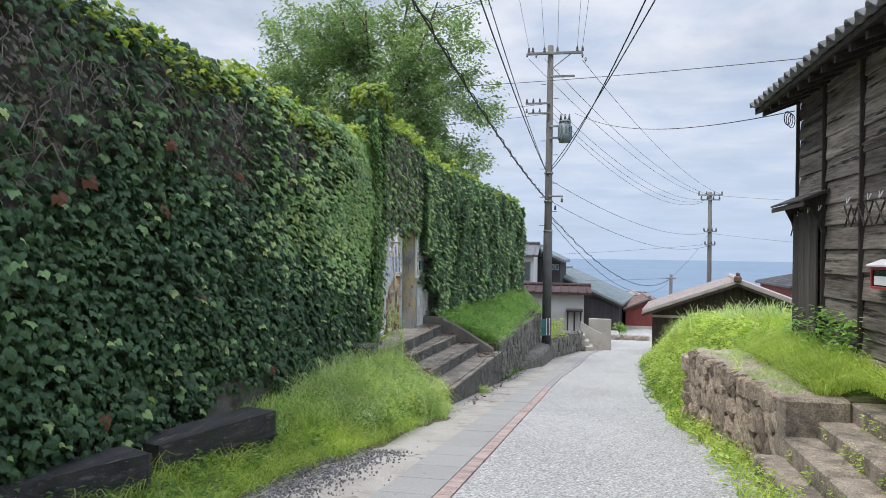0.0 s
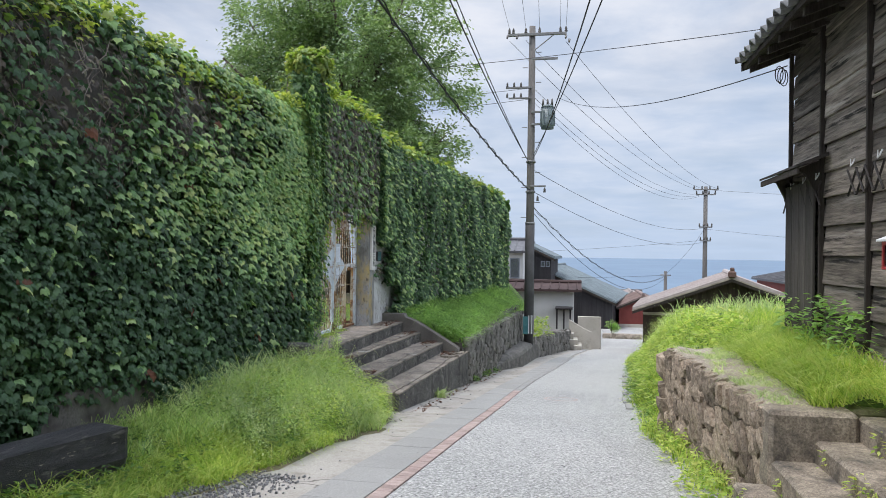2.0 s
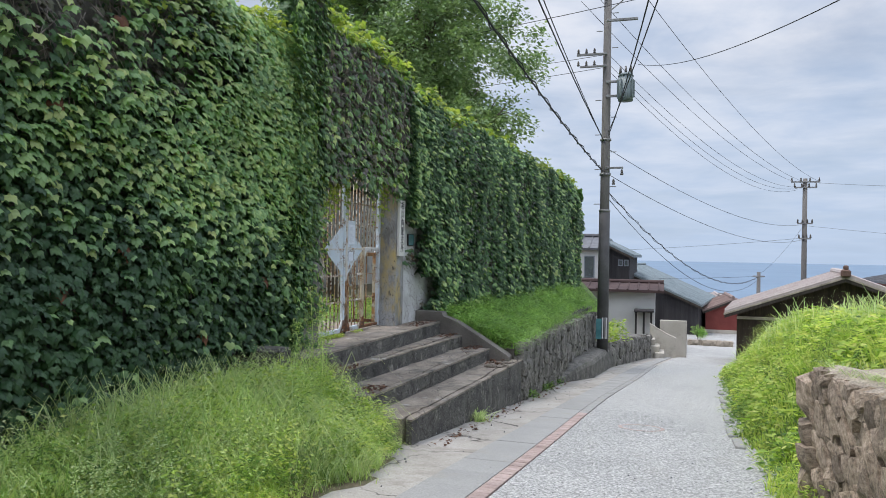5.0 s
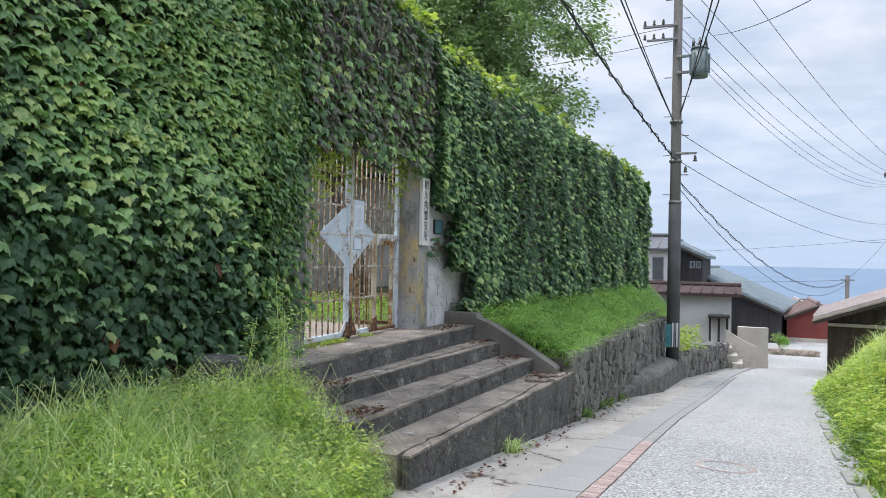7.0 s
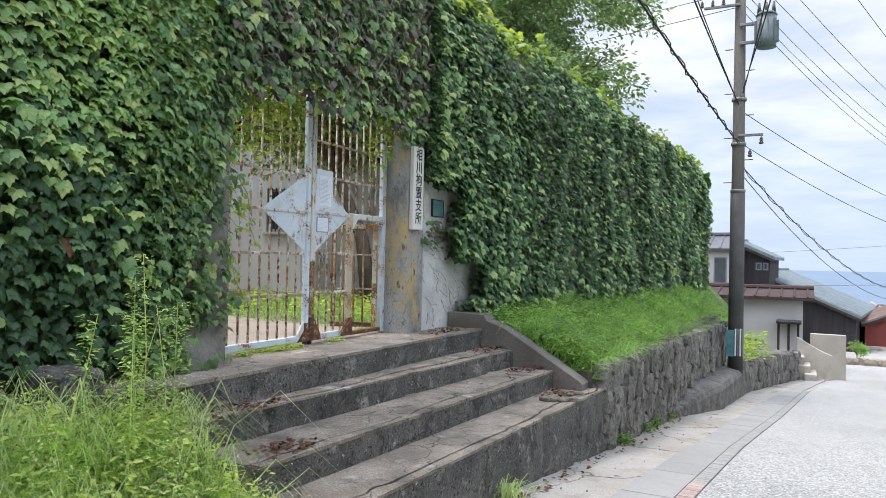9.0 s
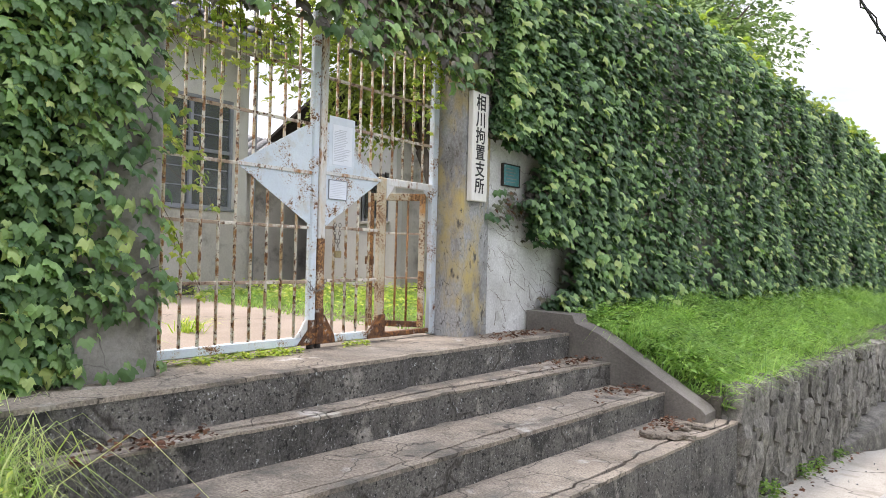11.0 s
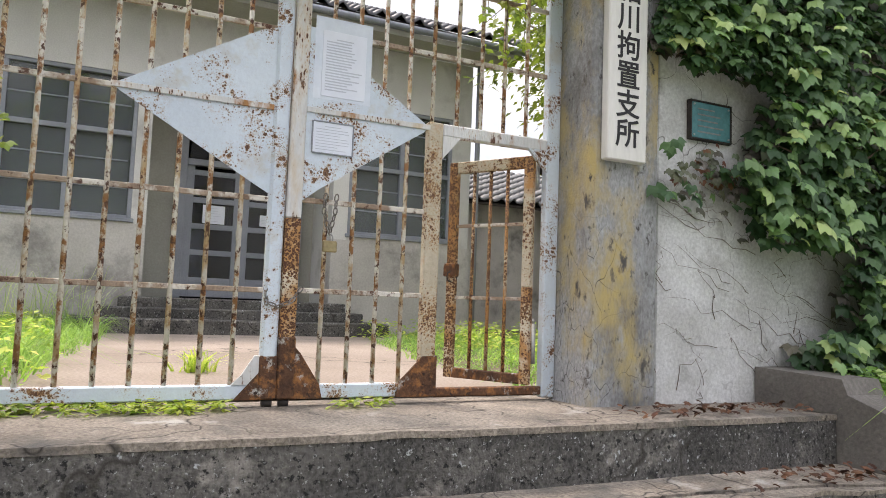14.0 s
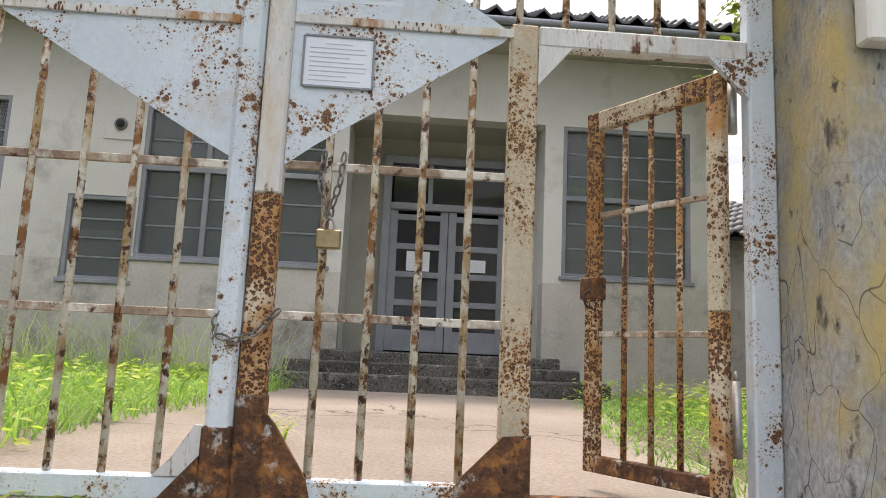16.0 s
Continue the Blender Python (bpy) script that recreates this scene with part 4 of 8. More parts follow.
LOW = [(-14, -0.9), (3, -0.75), (5.5, -0.62), (6.7, -0.45), (7.1, 0.02), (8.2, 0.0), (8.7, -0.35), (11.0, -0.28), (11.8, -0.10), (12.8, -0.22)]


def bare(y, z):
    """How far the upper wall has died back, from none to most of the leaves."""
    up = ease(1.7, 2.7, z + 0.5 * noise.noise((y * 0.6, 2, 6))) * (1 - ease(3.25, 3.45, z))
    return up * (1 - 0.55 * ease(9.5, 12.5, y)) * (0.74 + 0.4 * noise.noise((y * 0.9, z * 1.2, 15)) + 0.45 * noise.noise((y * 2.3, z * 2.6, 18)))


def keep_left(y, z, r):
    if z < along(LOW, y) + 0.08 * r.normal():
        return False
    if r.random() < bare(y, z):
        return False
    return not (z > 1.2 and thin(y, z) > 0.30 and r.random() < 0.4)


ivy = thing("ivy", "dense green ivy covering the boundary wall, thin near its top", "ivy")
pos, r = ivy_patch(25000, lambda r: (12.95 - 11.5 * r.random(), r.uniform(-0.7, 3.55)), keep_left, lambda y, z: wall_x(y, z), 21)
pos[:, 0] += r.uniform(-0.13, 0.08, len(pos))
nrm, tip = hung(pos, r, (0.9, -0.10), 0.62)
size = r.uniform(0.05, 0.115, len(pos))
# light and shade put into leaf colour: lighter high up and towards the gate
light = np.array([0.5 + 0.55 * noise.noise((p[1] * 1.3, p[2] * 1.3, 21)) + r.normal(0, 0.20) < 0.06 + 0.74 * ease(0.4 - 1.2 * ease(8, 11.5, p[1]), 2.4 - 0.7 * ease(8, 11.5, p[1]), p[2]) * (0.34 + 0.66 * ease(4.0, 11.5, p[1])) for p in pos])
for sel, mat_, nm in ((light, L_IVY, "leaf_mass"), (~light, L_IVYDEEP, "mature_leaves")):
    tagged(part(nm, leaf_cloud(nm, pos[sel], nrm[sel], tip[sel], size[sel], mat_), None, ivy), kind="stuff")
# back layer in the shade tone, deepening the gaps between leaves
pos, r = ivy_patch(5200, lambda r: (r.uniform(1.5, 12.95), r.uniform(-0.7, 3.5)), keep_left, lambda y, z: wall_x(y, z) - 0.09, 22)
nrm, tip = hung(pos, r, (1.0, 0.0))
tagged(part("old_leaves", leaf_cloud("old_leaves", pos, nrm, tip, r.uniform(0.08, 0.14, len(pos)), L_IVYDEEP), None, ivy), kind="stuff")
# withered leaves left on the bare upper stems
pos, r = ivy_patch(2600, lambda r: (r.uniform(1.5, 12.9), r.uniform(1.7, 3.5)), lambda y, z, r: r.random() < bare(y, z), lambda y, z: wall_x(y, z) - 0.05, 28)
nrm, tip = hung(pos, r, (1.0, 0.0))
tagged(part("old_leaves", leaf_cloud("old_leaves", pos, nrm, tip, r.uniform(0.04, 0.09, len(pos)), L_IVYDARK), None, ivy, "withered grey-brown leaves"), kind="stuff")
pos, r = ivy_patch(2600, lambda r: (r.uniform(-9, 1.5), r.uniform(-0.8, 3.5)), keep_left, lambda y, z: wall_x(y, z), 23)
nrm, tip = hung(pos, r, (1.0, 0.0))
tagged(part("leaf_mass", leaf_cloud("leaf_mass", pos, nrm, tip, r.uniform(0.12, 0.22, len(pos)), L_IVY), None, ivy), kind="stuff")
# lighter-coloured leaves over the others, painting in light high up and towards the gate
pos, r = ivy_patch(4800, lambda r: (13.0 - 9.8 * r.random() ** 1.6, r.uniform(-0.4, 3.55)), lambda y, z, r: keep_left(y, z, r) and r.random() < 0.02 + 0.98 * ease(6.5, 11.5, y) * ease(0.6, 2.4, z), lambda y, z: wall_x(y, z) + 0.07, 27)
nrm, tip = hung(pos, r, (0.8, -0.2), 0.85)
tagged(part("fresh_leaves", leaf_cloud("fresh_leaves", pos, nrm, tip, r.uniform(0.05, 0.13, len(pos)), L_IVYMID), None, ivy, "lighter leaves, toned for light from above"), kind="stuff")
# young leaves along the top, in tufts and hanging tongues; their colour holds backlight too
r = np.random.default_rng(24)
n = 5600
y = r.uniform(0, 13.0, n)
tongue = np.array([0.16 + 0.22 * max(0, noise.noise((v * 1.6, 3, 1)) + 0.2) for v in y])
z = np.array([ivy_top(v) + 0.16 * noise.noise((v * 2.6, 0, 4)) for v in y]) + 0.10 - np.abs(r.normal(0, 1, n)) * tongue
pos = np.stack([r.uniform(-4.25, -3.84, n) + np.clip(3.45 - z, 0, 0.2) * 0.6, y, z], 1)
nrm = np.stack([r.normal(0.3, 0.5, n), r.normal(0, 0.5, n), np.full(n, 0.8)], 1)
tip = np.stack([r.normal(0.6, 0.4, n), r.normal(0, 0.6, n), r.normal(-0.4, 0.4, n)], 1)
tagged(part("young_leaves", leaf_cloud("young_leaves", pos, nrm, tip, r.uniform(0.04, 0.09, n), L_IVYNEW), None, ivy, "yellow-green young leaves"), kind="stuff")
# stems
g, pale = Geo(), Geo()
rs = random.Random(3)
for k in range(430):
    high = k >= 150
    y = rs.uniform(2, 12.8) if k < 120 or high else rs.uniform(-6, 2)
    z = rs.uniform(1.7, 3.1) if high else rs.uniform(-0.3, 2.6)
    pts = []
    for i in range(7):
        pts.append((wall_x(y, z) - rs.uniform(0.0 if high else 0.02, 0.10), y, z))
        y += rs.uniform(-0.16, 0.16)
        z = min(3.6, z + rs.uniform(0.02, 0.2))
    (pale if high else g).tube(pts, rs.uniform(0.003, 0.008), 0.002, 4)
tagged(part("stem_mass", g, M_STEM, ivy), kind="stuff")
tagged(part("stem_mass", pale, M_TENDRIL, ivy, "pale bare stems"), kind="stuff")
# lintel and pillars
gate_ivy = thing("ivy", "thinning ivy hanging over the gateway", "ivy")


def lintel_keep(y, z, r):
    bottom = 1.98 + 0.10 * math.sin(y * 5) + 0.07 * math.sin(y * 13) + 0.02 * max(0, min(1, (y - 15.8) / 0.3))
    top = 4.45 if y < 13.45 else 4.05 + 0.1 * math.sin(y * 3)
    if not bottom - 0.06 < z < top:
        return False
    return r.random() > (0.45 if 2.5 < z < 3.9 and y > 13.5 and thin(y, z) > -0.1 else 0.0)


def lintel_face(y, z):
    return -3.655 + 0.06 * noise.noise((y * 2, z * 2, 6)) - max(0, z - 3.6) * 0.25


pos, r = ivy_patch(2900, lambda r: (r.uniform(13.1, 16.75), r.uniform(1.75, 4.4)), lintel_keep, lintel_face, 31)
pos[:, 0] += r.uniform(-0.12, 0.05, len(pos))
nrm, tip = hung(pos, r, (1.0, -0.1))
# part of the beam's leaves take the light tone to brighten it
dark = r.random(len(pos)) < 0.36
young = ~dark & (r.random(len(pos)) < 0.45)
for sel, mat_, nm in ((dark, L_IVYDARK, "old_leaves"), (young, L_IVYMID, "fresh_leaves"), (~dark & ~young, L_IVY, "leaf_mass")):
    tagged(part(nm, leaf_cloud(nm, pos[sel], nrm[sel], tip[sel], r.uniform(0.07, 0.14, sel.sum()), mat_), None, gate_ivy), kind="stuff")
g = Geo()
for k in range(210):
    y, z = rs.uniform(13.2, 16.4), rs.uniform(2.0, 3.6)
    pts = []
    for i in range(7):
        pts.append((lintel_face(y, z) - rs.uniform(-0.04, 0.10), y, z))
        y += rs.uniform(-0.15, 0.15)
        z = min(3.95, z + rs.uniform(-0.05, 0.2))
    g.tube(pts, rs.uniform(0.004, 0.009), 0.003, 4)
tagged(part("stem_mass", g, M_TENDRIL, gate_ivy), kind="stuff")


def column_keep(y, z, r):
    """The near pillar: thick towards the wall, ragged towards the gate."""
    if z > 2.0:
        return True
    ragged = 13.10 + 0.10 * noise.noise((z * 1.6, 2, 0)) + (0.22 if z > 1.3 else 0.05 * math.sin(z * 7))
    if z < 0.05 and y > 12.85:
        return r.random() < 0.12
    return y < ragged or r.random() < 0.28


pos, r = ivy_patch(2500, lambda r: (r.uniform(12.5, 13.36), r.uniform(-0.25, 4.45)), column_keep, lambda y, z: -3.665 + 0.06 * noise.noise((y * 2, z * 2, 9)) - max(0, z - 3.9) * 0.3, 33)
pos[:, 0] += r.uniform(-0.07, 0.05, len(pos))
nrm, tip = hung(pos, r, (0.95, 0.25))
half = r.random(len(pos)) < 0.35
for sel, mat_, nm in ((half, L_IVYMID, "fresh_leaves"), (~half, L_IVY, "leaf_mass")):
    tagged(part(nm, leaf_cloud(nm, pos[sel], nrm[sel], tip[sel], r.uniform(0.045, 0.11, sel.sum()), mat_), None, gate_ivy), kind="stuff")
# the pillar's uphill face and its rounded tuft
n = 700
d = unit(r.normal(0, 1, (n, 3)))
pos = np.array([(-3.87, 13.02, 4.36)]) + d * np.array([(0.30, 0.36, 0.30)]) * r.uniform(0.75, 1.05, (n, 1))
side = np.stack([r.uniform(-4.1, -3.68, 420), 12.82 + r.normal(0, 0.05, 420), r.uniform(3.35, 4.35, 420)], 1)
pos = np.concatenate([pos, side])
nrm = np.concatenate([d + np.array([(0, 0, 0.4)]), np.stack([r.normal(0.3, 0.3, 420), r.normal(-0.9, 0.3, 420), r.normal(0.5, 0.3, 420)], 1)])
tip = np.stack([r.normal(0.2, 0.4, len(pos)), r.normal(0, 0.5, len(pos)), np.full(len(pos), -0.8)], 1)
fresh = np.arange(len(pos)) < n
for sel, mat_, nm in ((fresh, L_IVYNEW, "young_leaves"), (~fresh, L_IVY, "leaf_mass")):
    tagged(part(nm, leaf_cloud(nm, pos[sel], nrm[sel], tip[sel], r.uniform(0.06, 0.12, sel.sum()), mat_), None, gate_ivy), kind="stuff")
# crown of the pillar and the top of the beam, and the young shoots at the gate's edge
n = 1500
y = np.concatenate([r.uniform(12.75, 13.5, 700), r.uniform(13.4, 16.6, 800)])
z = np.concatenate([4.42 + r.normal(0, 0.10, 700), 4.08 + r.normal(0, 0.09, 800)])
pos = np.stack([r.uniform(-4.25, -3.62, n), y, z], 1)
nrm = np.stack([r.normal(0.2, 0.5, n), r.normal(0, 0.5, n), np.full(n, 0.8)], 1)
tip = np.stack([r.normal(0.5, 0.5, n), r.normal(0, 0.6, n), r.normal(-0.4, 0.4, n)], 1)
tagged(part("young_leaves", leaf_cloud("young_leaves", pos, nrm, tip, r.uniform(0.06, 0.13, n), L_IVYNEW), None, gate_ivy, "yellow-green young leaves"), kind="stuff")
shoots, stemg = [], Geo()
for k in range(58):
    y0, z0 = (rs.uniform(13.28, 13.45), rs.uniform(0.1, 2.0)) if k < 18 else (rs.uniform(13.35, 14.3), rs.uniform(1.85, 2.2)) if k < 50 else (rs.uniform(15.5, 15.95), rs.uniform(1.85, 2.1))
    x0 = rs.uniform(-4.02, -3.75)
    pts = []
    ln = rs.uniform(0.2, 0.55)
    for i in range(7):
        u = i / 6
        pts.append((x0, y0 + (0.20 * u if k < 18 else 0.02 * u) * rs.uniform(0.4, 1.3), z0 - ln * u * u))
        for q in range(4):
            shoots.append((pts[-1][0] + rs.uniform(-0.03, 0.03), pts[-1][1] + rs.uniform(-0.03, 0.03), pts[-1][2] + rs.uniform(-0.03, 0.03)))
    stemg.tube(pts, 0.003, 0.0015, 4)
pos = np.array(shoots)
n = len(pos)
nrm = np.stack([r.normal(0.5, 0.5, n), r.normal(0, 0.5, n), np.full(n, 0.6)], 1)
tip = np.stack([r.normal(0.2, 0.5, n), r.normal(0, 0.6, n), np.full(n, -0.8)], 1)
tagged(part("young_leaves", leaf_cloud("young_leaves", pos, nrm, tip, r.uniform(0.025, 0.06, n), L_IVYNEW), None, gate_ivy, "yellow-green young shoots"), kind="stuff")
tagged(part("shoot_mass", stemg, M_STEM, gate_ivy), kind="stuff")

# ivy on the wall that runs downhill
right_ivy = thing("ivy", "thick green ivy on the wall running downhill", "ivy")


def face_r(y, z):
    base = -3.735 + 0.030 * (y - 16.4)
    return base + 0.18 + 0.12 * min(1, (y - 17) / 4) + min(1, max(0, (y - 16.9) / 1.2)) * (0.24 * noise.noise((y * 0.55, z * 0.5, 13)) + 0.17 * noise.noise((y * 1.5, z * 0.75, 14))) + 0.05 * noise.noise((y * 4, z * 3, 15)) - max(0, z - 3.2) * 0.25


def keep_r(y, z, r):
    bare = 16.75 + 0.55 * max(0, 1.0 - max(0, z - 0.0)) + 0.25 * noise.noise((z * 2, 5, 1)) - 0.15 * (z > 1.2)
    if z < 0.55:
        bare = max(bare, 17.65 - 0.3 * (z < 0.1))
    if 0.95 < z < 1.42:
        bare = max(bare, 17.06)
    if y < bare:
        return z > 1.5 or r.random() < (0.02 if 0.68 < z < 1.0 else 0.0)
    top = 3.82 + 0.18 * ease(25, 32, y) + 0.07 * math.sin(y * 2.3) + 0.22 * noise.noise((y * 0.7, 0, 3))
    if thin(y, z + 5) > 0.30 and r.random() < 0.6:
        return False
    return -0.45 < z < top


def far_y(r):
    return 16.45 + 19.6 * r.random() ** 2.0


# shade-toned leaves darken the downhill run; light-toned ones brighten it in places
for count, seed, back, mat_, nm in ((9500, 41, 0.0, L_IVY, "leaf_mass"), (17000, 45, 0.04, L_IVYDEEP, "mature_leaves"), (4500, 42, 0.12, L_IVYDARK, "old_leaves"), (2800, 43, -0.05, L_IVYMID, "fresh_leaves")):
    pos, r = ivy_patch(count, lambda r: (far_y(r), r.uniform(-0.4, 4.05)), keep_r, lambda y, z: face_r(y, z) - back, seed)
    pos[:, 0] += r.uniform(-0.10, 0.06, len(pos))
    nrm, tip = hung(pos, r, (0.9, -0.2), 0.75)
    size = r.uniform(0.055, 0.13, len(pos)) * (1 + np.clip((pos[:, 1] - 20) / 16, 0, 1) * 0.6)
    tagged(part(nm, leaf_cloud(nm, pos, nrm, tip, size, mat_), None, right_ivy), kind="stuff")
r = np.random.default_rng(44)
n = 1700
y = r.uniform(16.6, 36.1, n)
pos = np.stack([np.array([-3.85 + 0.03 * (v - 16.4) for v in y]) + r.uniform(-0.15, 0.28, n), y, np.array([3.80 + 0.18 * ease(25, 32, v) + 0.22 * noise.noise((v * 0.7, 0, 3)) + 0.12 * noise.noise((v * 2.2, 1, 3)) for v in y]) + r.normal(0, 0.09, n)], 1)
nrm = np.stack([r.normal(0.3, 0.5, n), r.normal(0, 0.5, n), np.full(n, 0.8)], 1)
tip = np.stack([r.normal(0.5, 0.5, n), r.normal(0, 0.6, n), r.normal(-0.4, 0.4, n)], 1)
tagged(part("young_leaves", leaf_cloud("young_leaves", pos, nrm, tip, r.uniform(0.07, 0.16, n), L_IVYNEW), None, right_ivy, "yellow-green young leaves"), kind="stuff")
g = Geo()
wisps = Geo()
for k in range(46):
    y, z = rs.uniform(16.5, 17.9), rs.uniform(-0.25, 0.9)
    pts = []
    dy = rs.uniform(-0.09, 0.03)
    for i in range(8):
        pts.append((-3.764 + 0.03 * (y - 16.5), y, z))
        y = max(16.46, y + dy + rs.uniform(-0.05, 0.05))
        z += rs.uniform(-0.03, 0.07)
    wisps.tube(pts, rs.uniform(0.0012, 0.0024), 0.0006, 4)
for k in range(60):
    y, z = rs.uniform(17.3, 26), rs.uniform(0.3, 3.0)
    pts = []
    for i in range(7):
        pts.append((face_r(y, z) - rs.uniform(0.0, 0.1), y, z))
        y += rs.uniform(-0.15, 0.15)
        z = min(3.7, z + rs.uniform(-0.05, 0.25))
    g.tube(pts, rs.uniform(0.004, 0.009), 0.003, 4)
tagged(part("stem_mass", g, M_STEM, right_ivy), kind="stuff")
tagged(part("tendril_mass", wisps, M_STEM, right_ivy, "thin dry tendrils on the plaster"), kind="stuff")
# a dying strand under the plaque
pos = np.array([(-3.70 + rs.uniform(-0.03, 0.05), 16.52 + 0.85 * u, 0.82 + 0.16 * u + rs.gauss(0, 0.08)) for u in [rs.random() for _ in range(150)]])
r = np.random.default_rng(47)
nrm, tip = hung(pos, r, (0.9, -0.1))
dry = r.random(len(pos)) < 0.65
red = ~dry & (r.random(len(pos)) < 0.5)
for sel, mat_, nm in ((dry, L_IVYDARK, "old_leaves"), (red, L_IVYRED, "red_leaves"), (~dry & ~red, L_IVY, "leaf_mass")):
    tagged(part(nm, leaf_cloud(nm, pos[sel], nrm[sel], tip[sel], r.uniform(0.025, 0.07, sel.sum()), mat_), None, right_ivy), kind="stuff")
# the end of the ivy, turned round the wall's corner
pos, r = ivy_patch(900, lambda r: (r.uniform(35.9, 36.35), r.uniform(-0.6, 3.8)), lambda y, z, r: True, lambda y, z: -3.2, 46)
pos[:, 0] = r.uniform(-3.6, -2.78, len(pos))
nrm, tip = hung(pos, r, (0.5, 0.6))
tagged(part("leaf_mass", leaf_cloud("leaf_mass", pos, nrm, tip, r.uniform(0.14, 0.26, len(pos)), L_IVY), None, right_ivy), kind="stuff")

# ---- gate ----
GX = -4.04
gate_l = thing("gate", "rusting pale blue barred gate leaf, chained shut", "gate", (GX, 13.4, -0.24))
gate_r = thing("gate", "rusting barred gate leaf with an open wicket door", "gate", (GX, 16.0, -0.24))


def bar(parent, y, z0, z1, name="bar", r=0.0105, mat_=None, x=GX):
    part(name, Geo().tube([(x, y, z0), (x, y, (z0 + z1) / 2), (x, y, z1)], r, r, 8), mat_ or M_BAR, parent, smooth=True)


def rail(parent, y0, y1, z, name="rail", h=0.011, d=0.007, mat_=None, x=GX):
    part(name, Geo().box(x - d, x + d, y0, y1, z - h, z + h, 0.002), mat_ or M_RAIL, parent)


# left leaf
part("bottom_rail", Geo().box(GX - 0.022, GX + 0.022, 13.38, 14.63, -0.24, -0.18, 0.005), M_PAINT, gate_l, "pale blue rail streaked with rust")
part("stile", Geo().box(GX - 0.024, GX + 0.030, 14.632, 14.700, -0.24, 2.16, 0.012), M_PAINT, gate_l, "pale blue meeting stile")
part("stile", Geo().box(GX - 0.022, GX + 0.022, 13.36, 13.42, -0.24, 2.16, 0.006), M_STILE, gate_l)
for z in (0.21, 0.595, 0.985, 1.335, 1.71, 2.07):
    rail(gate_l, 13.42, 14.632, z)
for i in range(9):
    bar(gate_l, 13.505 + 0.127 * i, -0.18, 2.14)
part("panel", Geo().prism([(14.632, 0.615), (14.632, 1.335), (14.57, 1.315), (14.03, 1.0), (14.01, 0.985), (14.03, 0.965), (14.55, 0.66)], "x", GX + 0.013, GX + 0.016), M_PAINT, gate_l, "triangular pale blue plate spotted with rust")
rail(gate_l, 14.0, 14.632, 0.985, "panel_rib", 0.012, 0.004, M_STILE, GX + 0.021)
part("gusset", Geo().prism([(14.632, -0.18), (14.632, -0.06), (14.61, -0.06), (14.56, -0.14), (14.52, -0.18)], "x", GX + 0.008, GX + 0.026), M_STILE, gate_l)
# right leaf
part("stile", Geo().box(GX - 0.024, GX + 0.030, 14.706, 14.772, 0.52, 2.16, 0.006), M_STILE, gate_r, "white meeting stile flecked with rust")
part("stile", Geo().box(GX - 0.024, GX + 0.0302, 14.706, 14.772, -0.24, 0.52, 0.004), M_RUST, gate_r, "orange-rusted lower stile")
part("bottom_rail", Geo().box(GX - 0.022, GX + 0.022, 14.772, 15.35, -0.24, -0.18, 0.005), M_PAINT, gate_r, "pale blue rail streaked with rust")
part("threshold", Geo().box(GX - 0.022, GX + 0.022, 15.43, 16.01, -0.245, -0.205, 0.005), M_DEEPRUST, gate_r, "dark rusted sill of the wicket")
part("wicket_stile", Geo().box(GX - 0.022, GX + 0.024, 15.352, 15.428, -0.24, 1.03, 0.006), M_CREAM, gate_r, "cream wicket stile blotched with rust")
part("wicket_head", Geo().box(GX - 0.022, GX + 0.022, 15.428, 16.01, 0.97, 1.03, 0.006), M_STILE, gate_r, "rust-blotched wicket head")
part("stile", Geo().box(GX - 0.026, GX + 0.026, 16.01, 16.085, -0.26, 2.16, 0.006), M_PAINT, gate_r, "pale blue hanging stile")
for z in (0.215, 0.605):
    rail(gate_r, 14.772, 15.352, z)
for z in (1.0, 1.36, 1.70, 2.07):
    rail(gate_r, 14.772, 16.01, z)
for i in range(4):
    bar(gate_r, 14.885 + 0.1235 * i, -0.18, 2.14)
for i in range(5):
    bar(gate_r, 15.376 + 0.1288 * i, 1.03, 2.14)
part("panel", Geo().prism([(14.773, 0.60), (14.85, 0.66), (15.33, 0.975), (15.352, 1.0), (15.33, 1.02), (15.06, 1.19), (15.04, 1.35), (14.773, 1.37)], "x", GX + 0.013, GX + 0.016), M_PAINT, gate_r, "triangular pale blue plate spotted with rust")
rail(gate_r, 14.773, 15.36, 1.0, "panel_rib", 0.012, 0.004, M_STILE, GX + 0.021)
part("gusset", Geo().prism([(14.772, -0.24), (14.90, -0.24), (14.885, -0.18), (14.80, -0.05), (14.772, -0.02)], "x", GX + 0.008, GX + 0.028), M_DEEPRUST, gate_r, "dark rusted foot gusset")
part("gusset", Geo().prism([(15.235, -0.24), (15.43, -0.24), (15.43, -0.055), (15.36, -0.06), (15.25, -0.17)], "x", GX + 0.026, GX + 0.036), M_DEEPRUST, gate_r, "dark rusted foot gusset")
part("gusset", Geo().prism([(15.428, 0.86), (15.52, 0.97), (15.428, 0.972)], "x", GX + 0.004, GX + 0.022), M_STILE, gate_r)
part("gusset", Geo().prism([(16.01, 0.86), (16.01, 0.972), (15.90, 0.972)], "x", GX + 0.006, GX + 0.026), M_PAINT, gate_r)
part("foot", Geo().box(GX - 0.027, GX + 0.034, 14.704, 14.776, -0.24, 0.02, 0.006), M_DEEPRUST, gate_r, "dark rusted foot of the stile")
part("foot", Geo().box(GX - 0.027, GX + 0.033, 14.628, 14.703, -0.24, -0.06, 0.006), M_DEEPRUST, gate_l, "dark rusted foot of the stile")
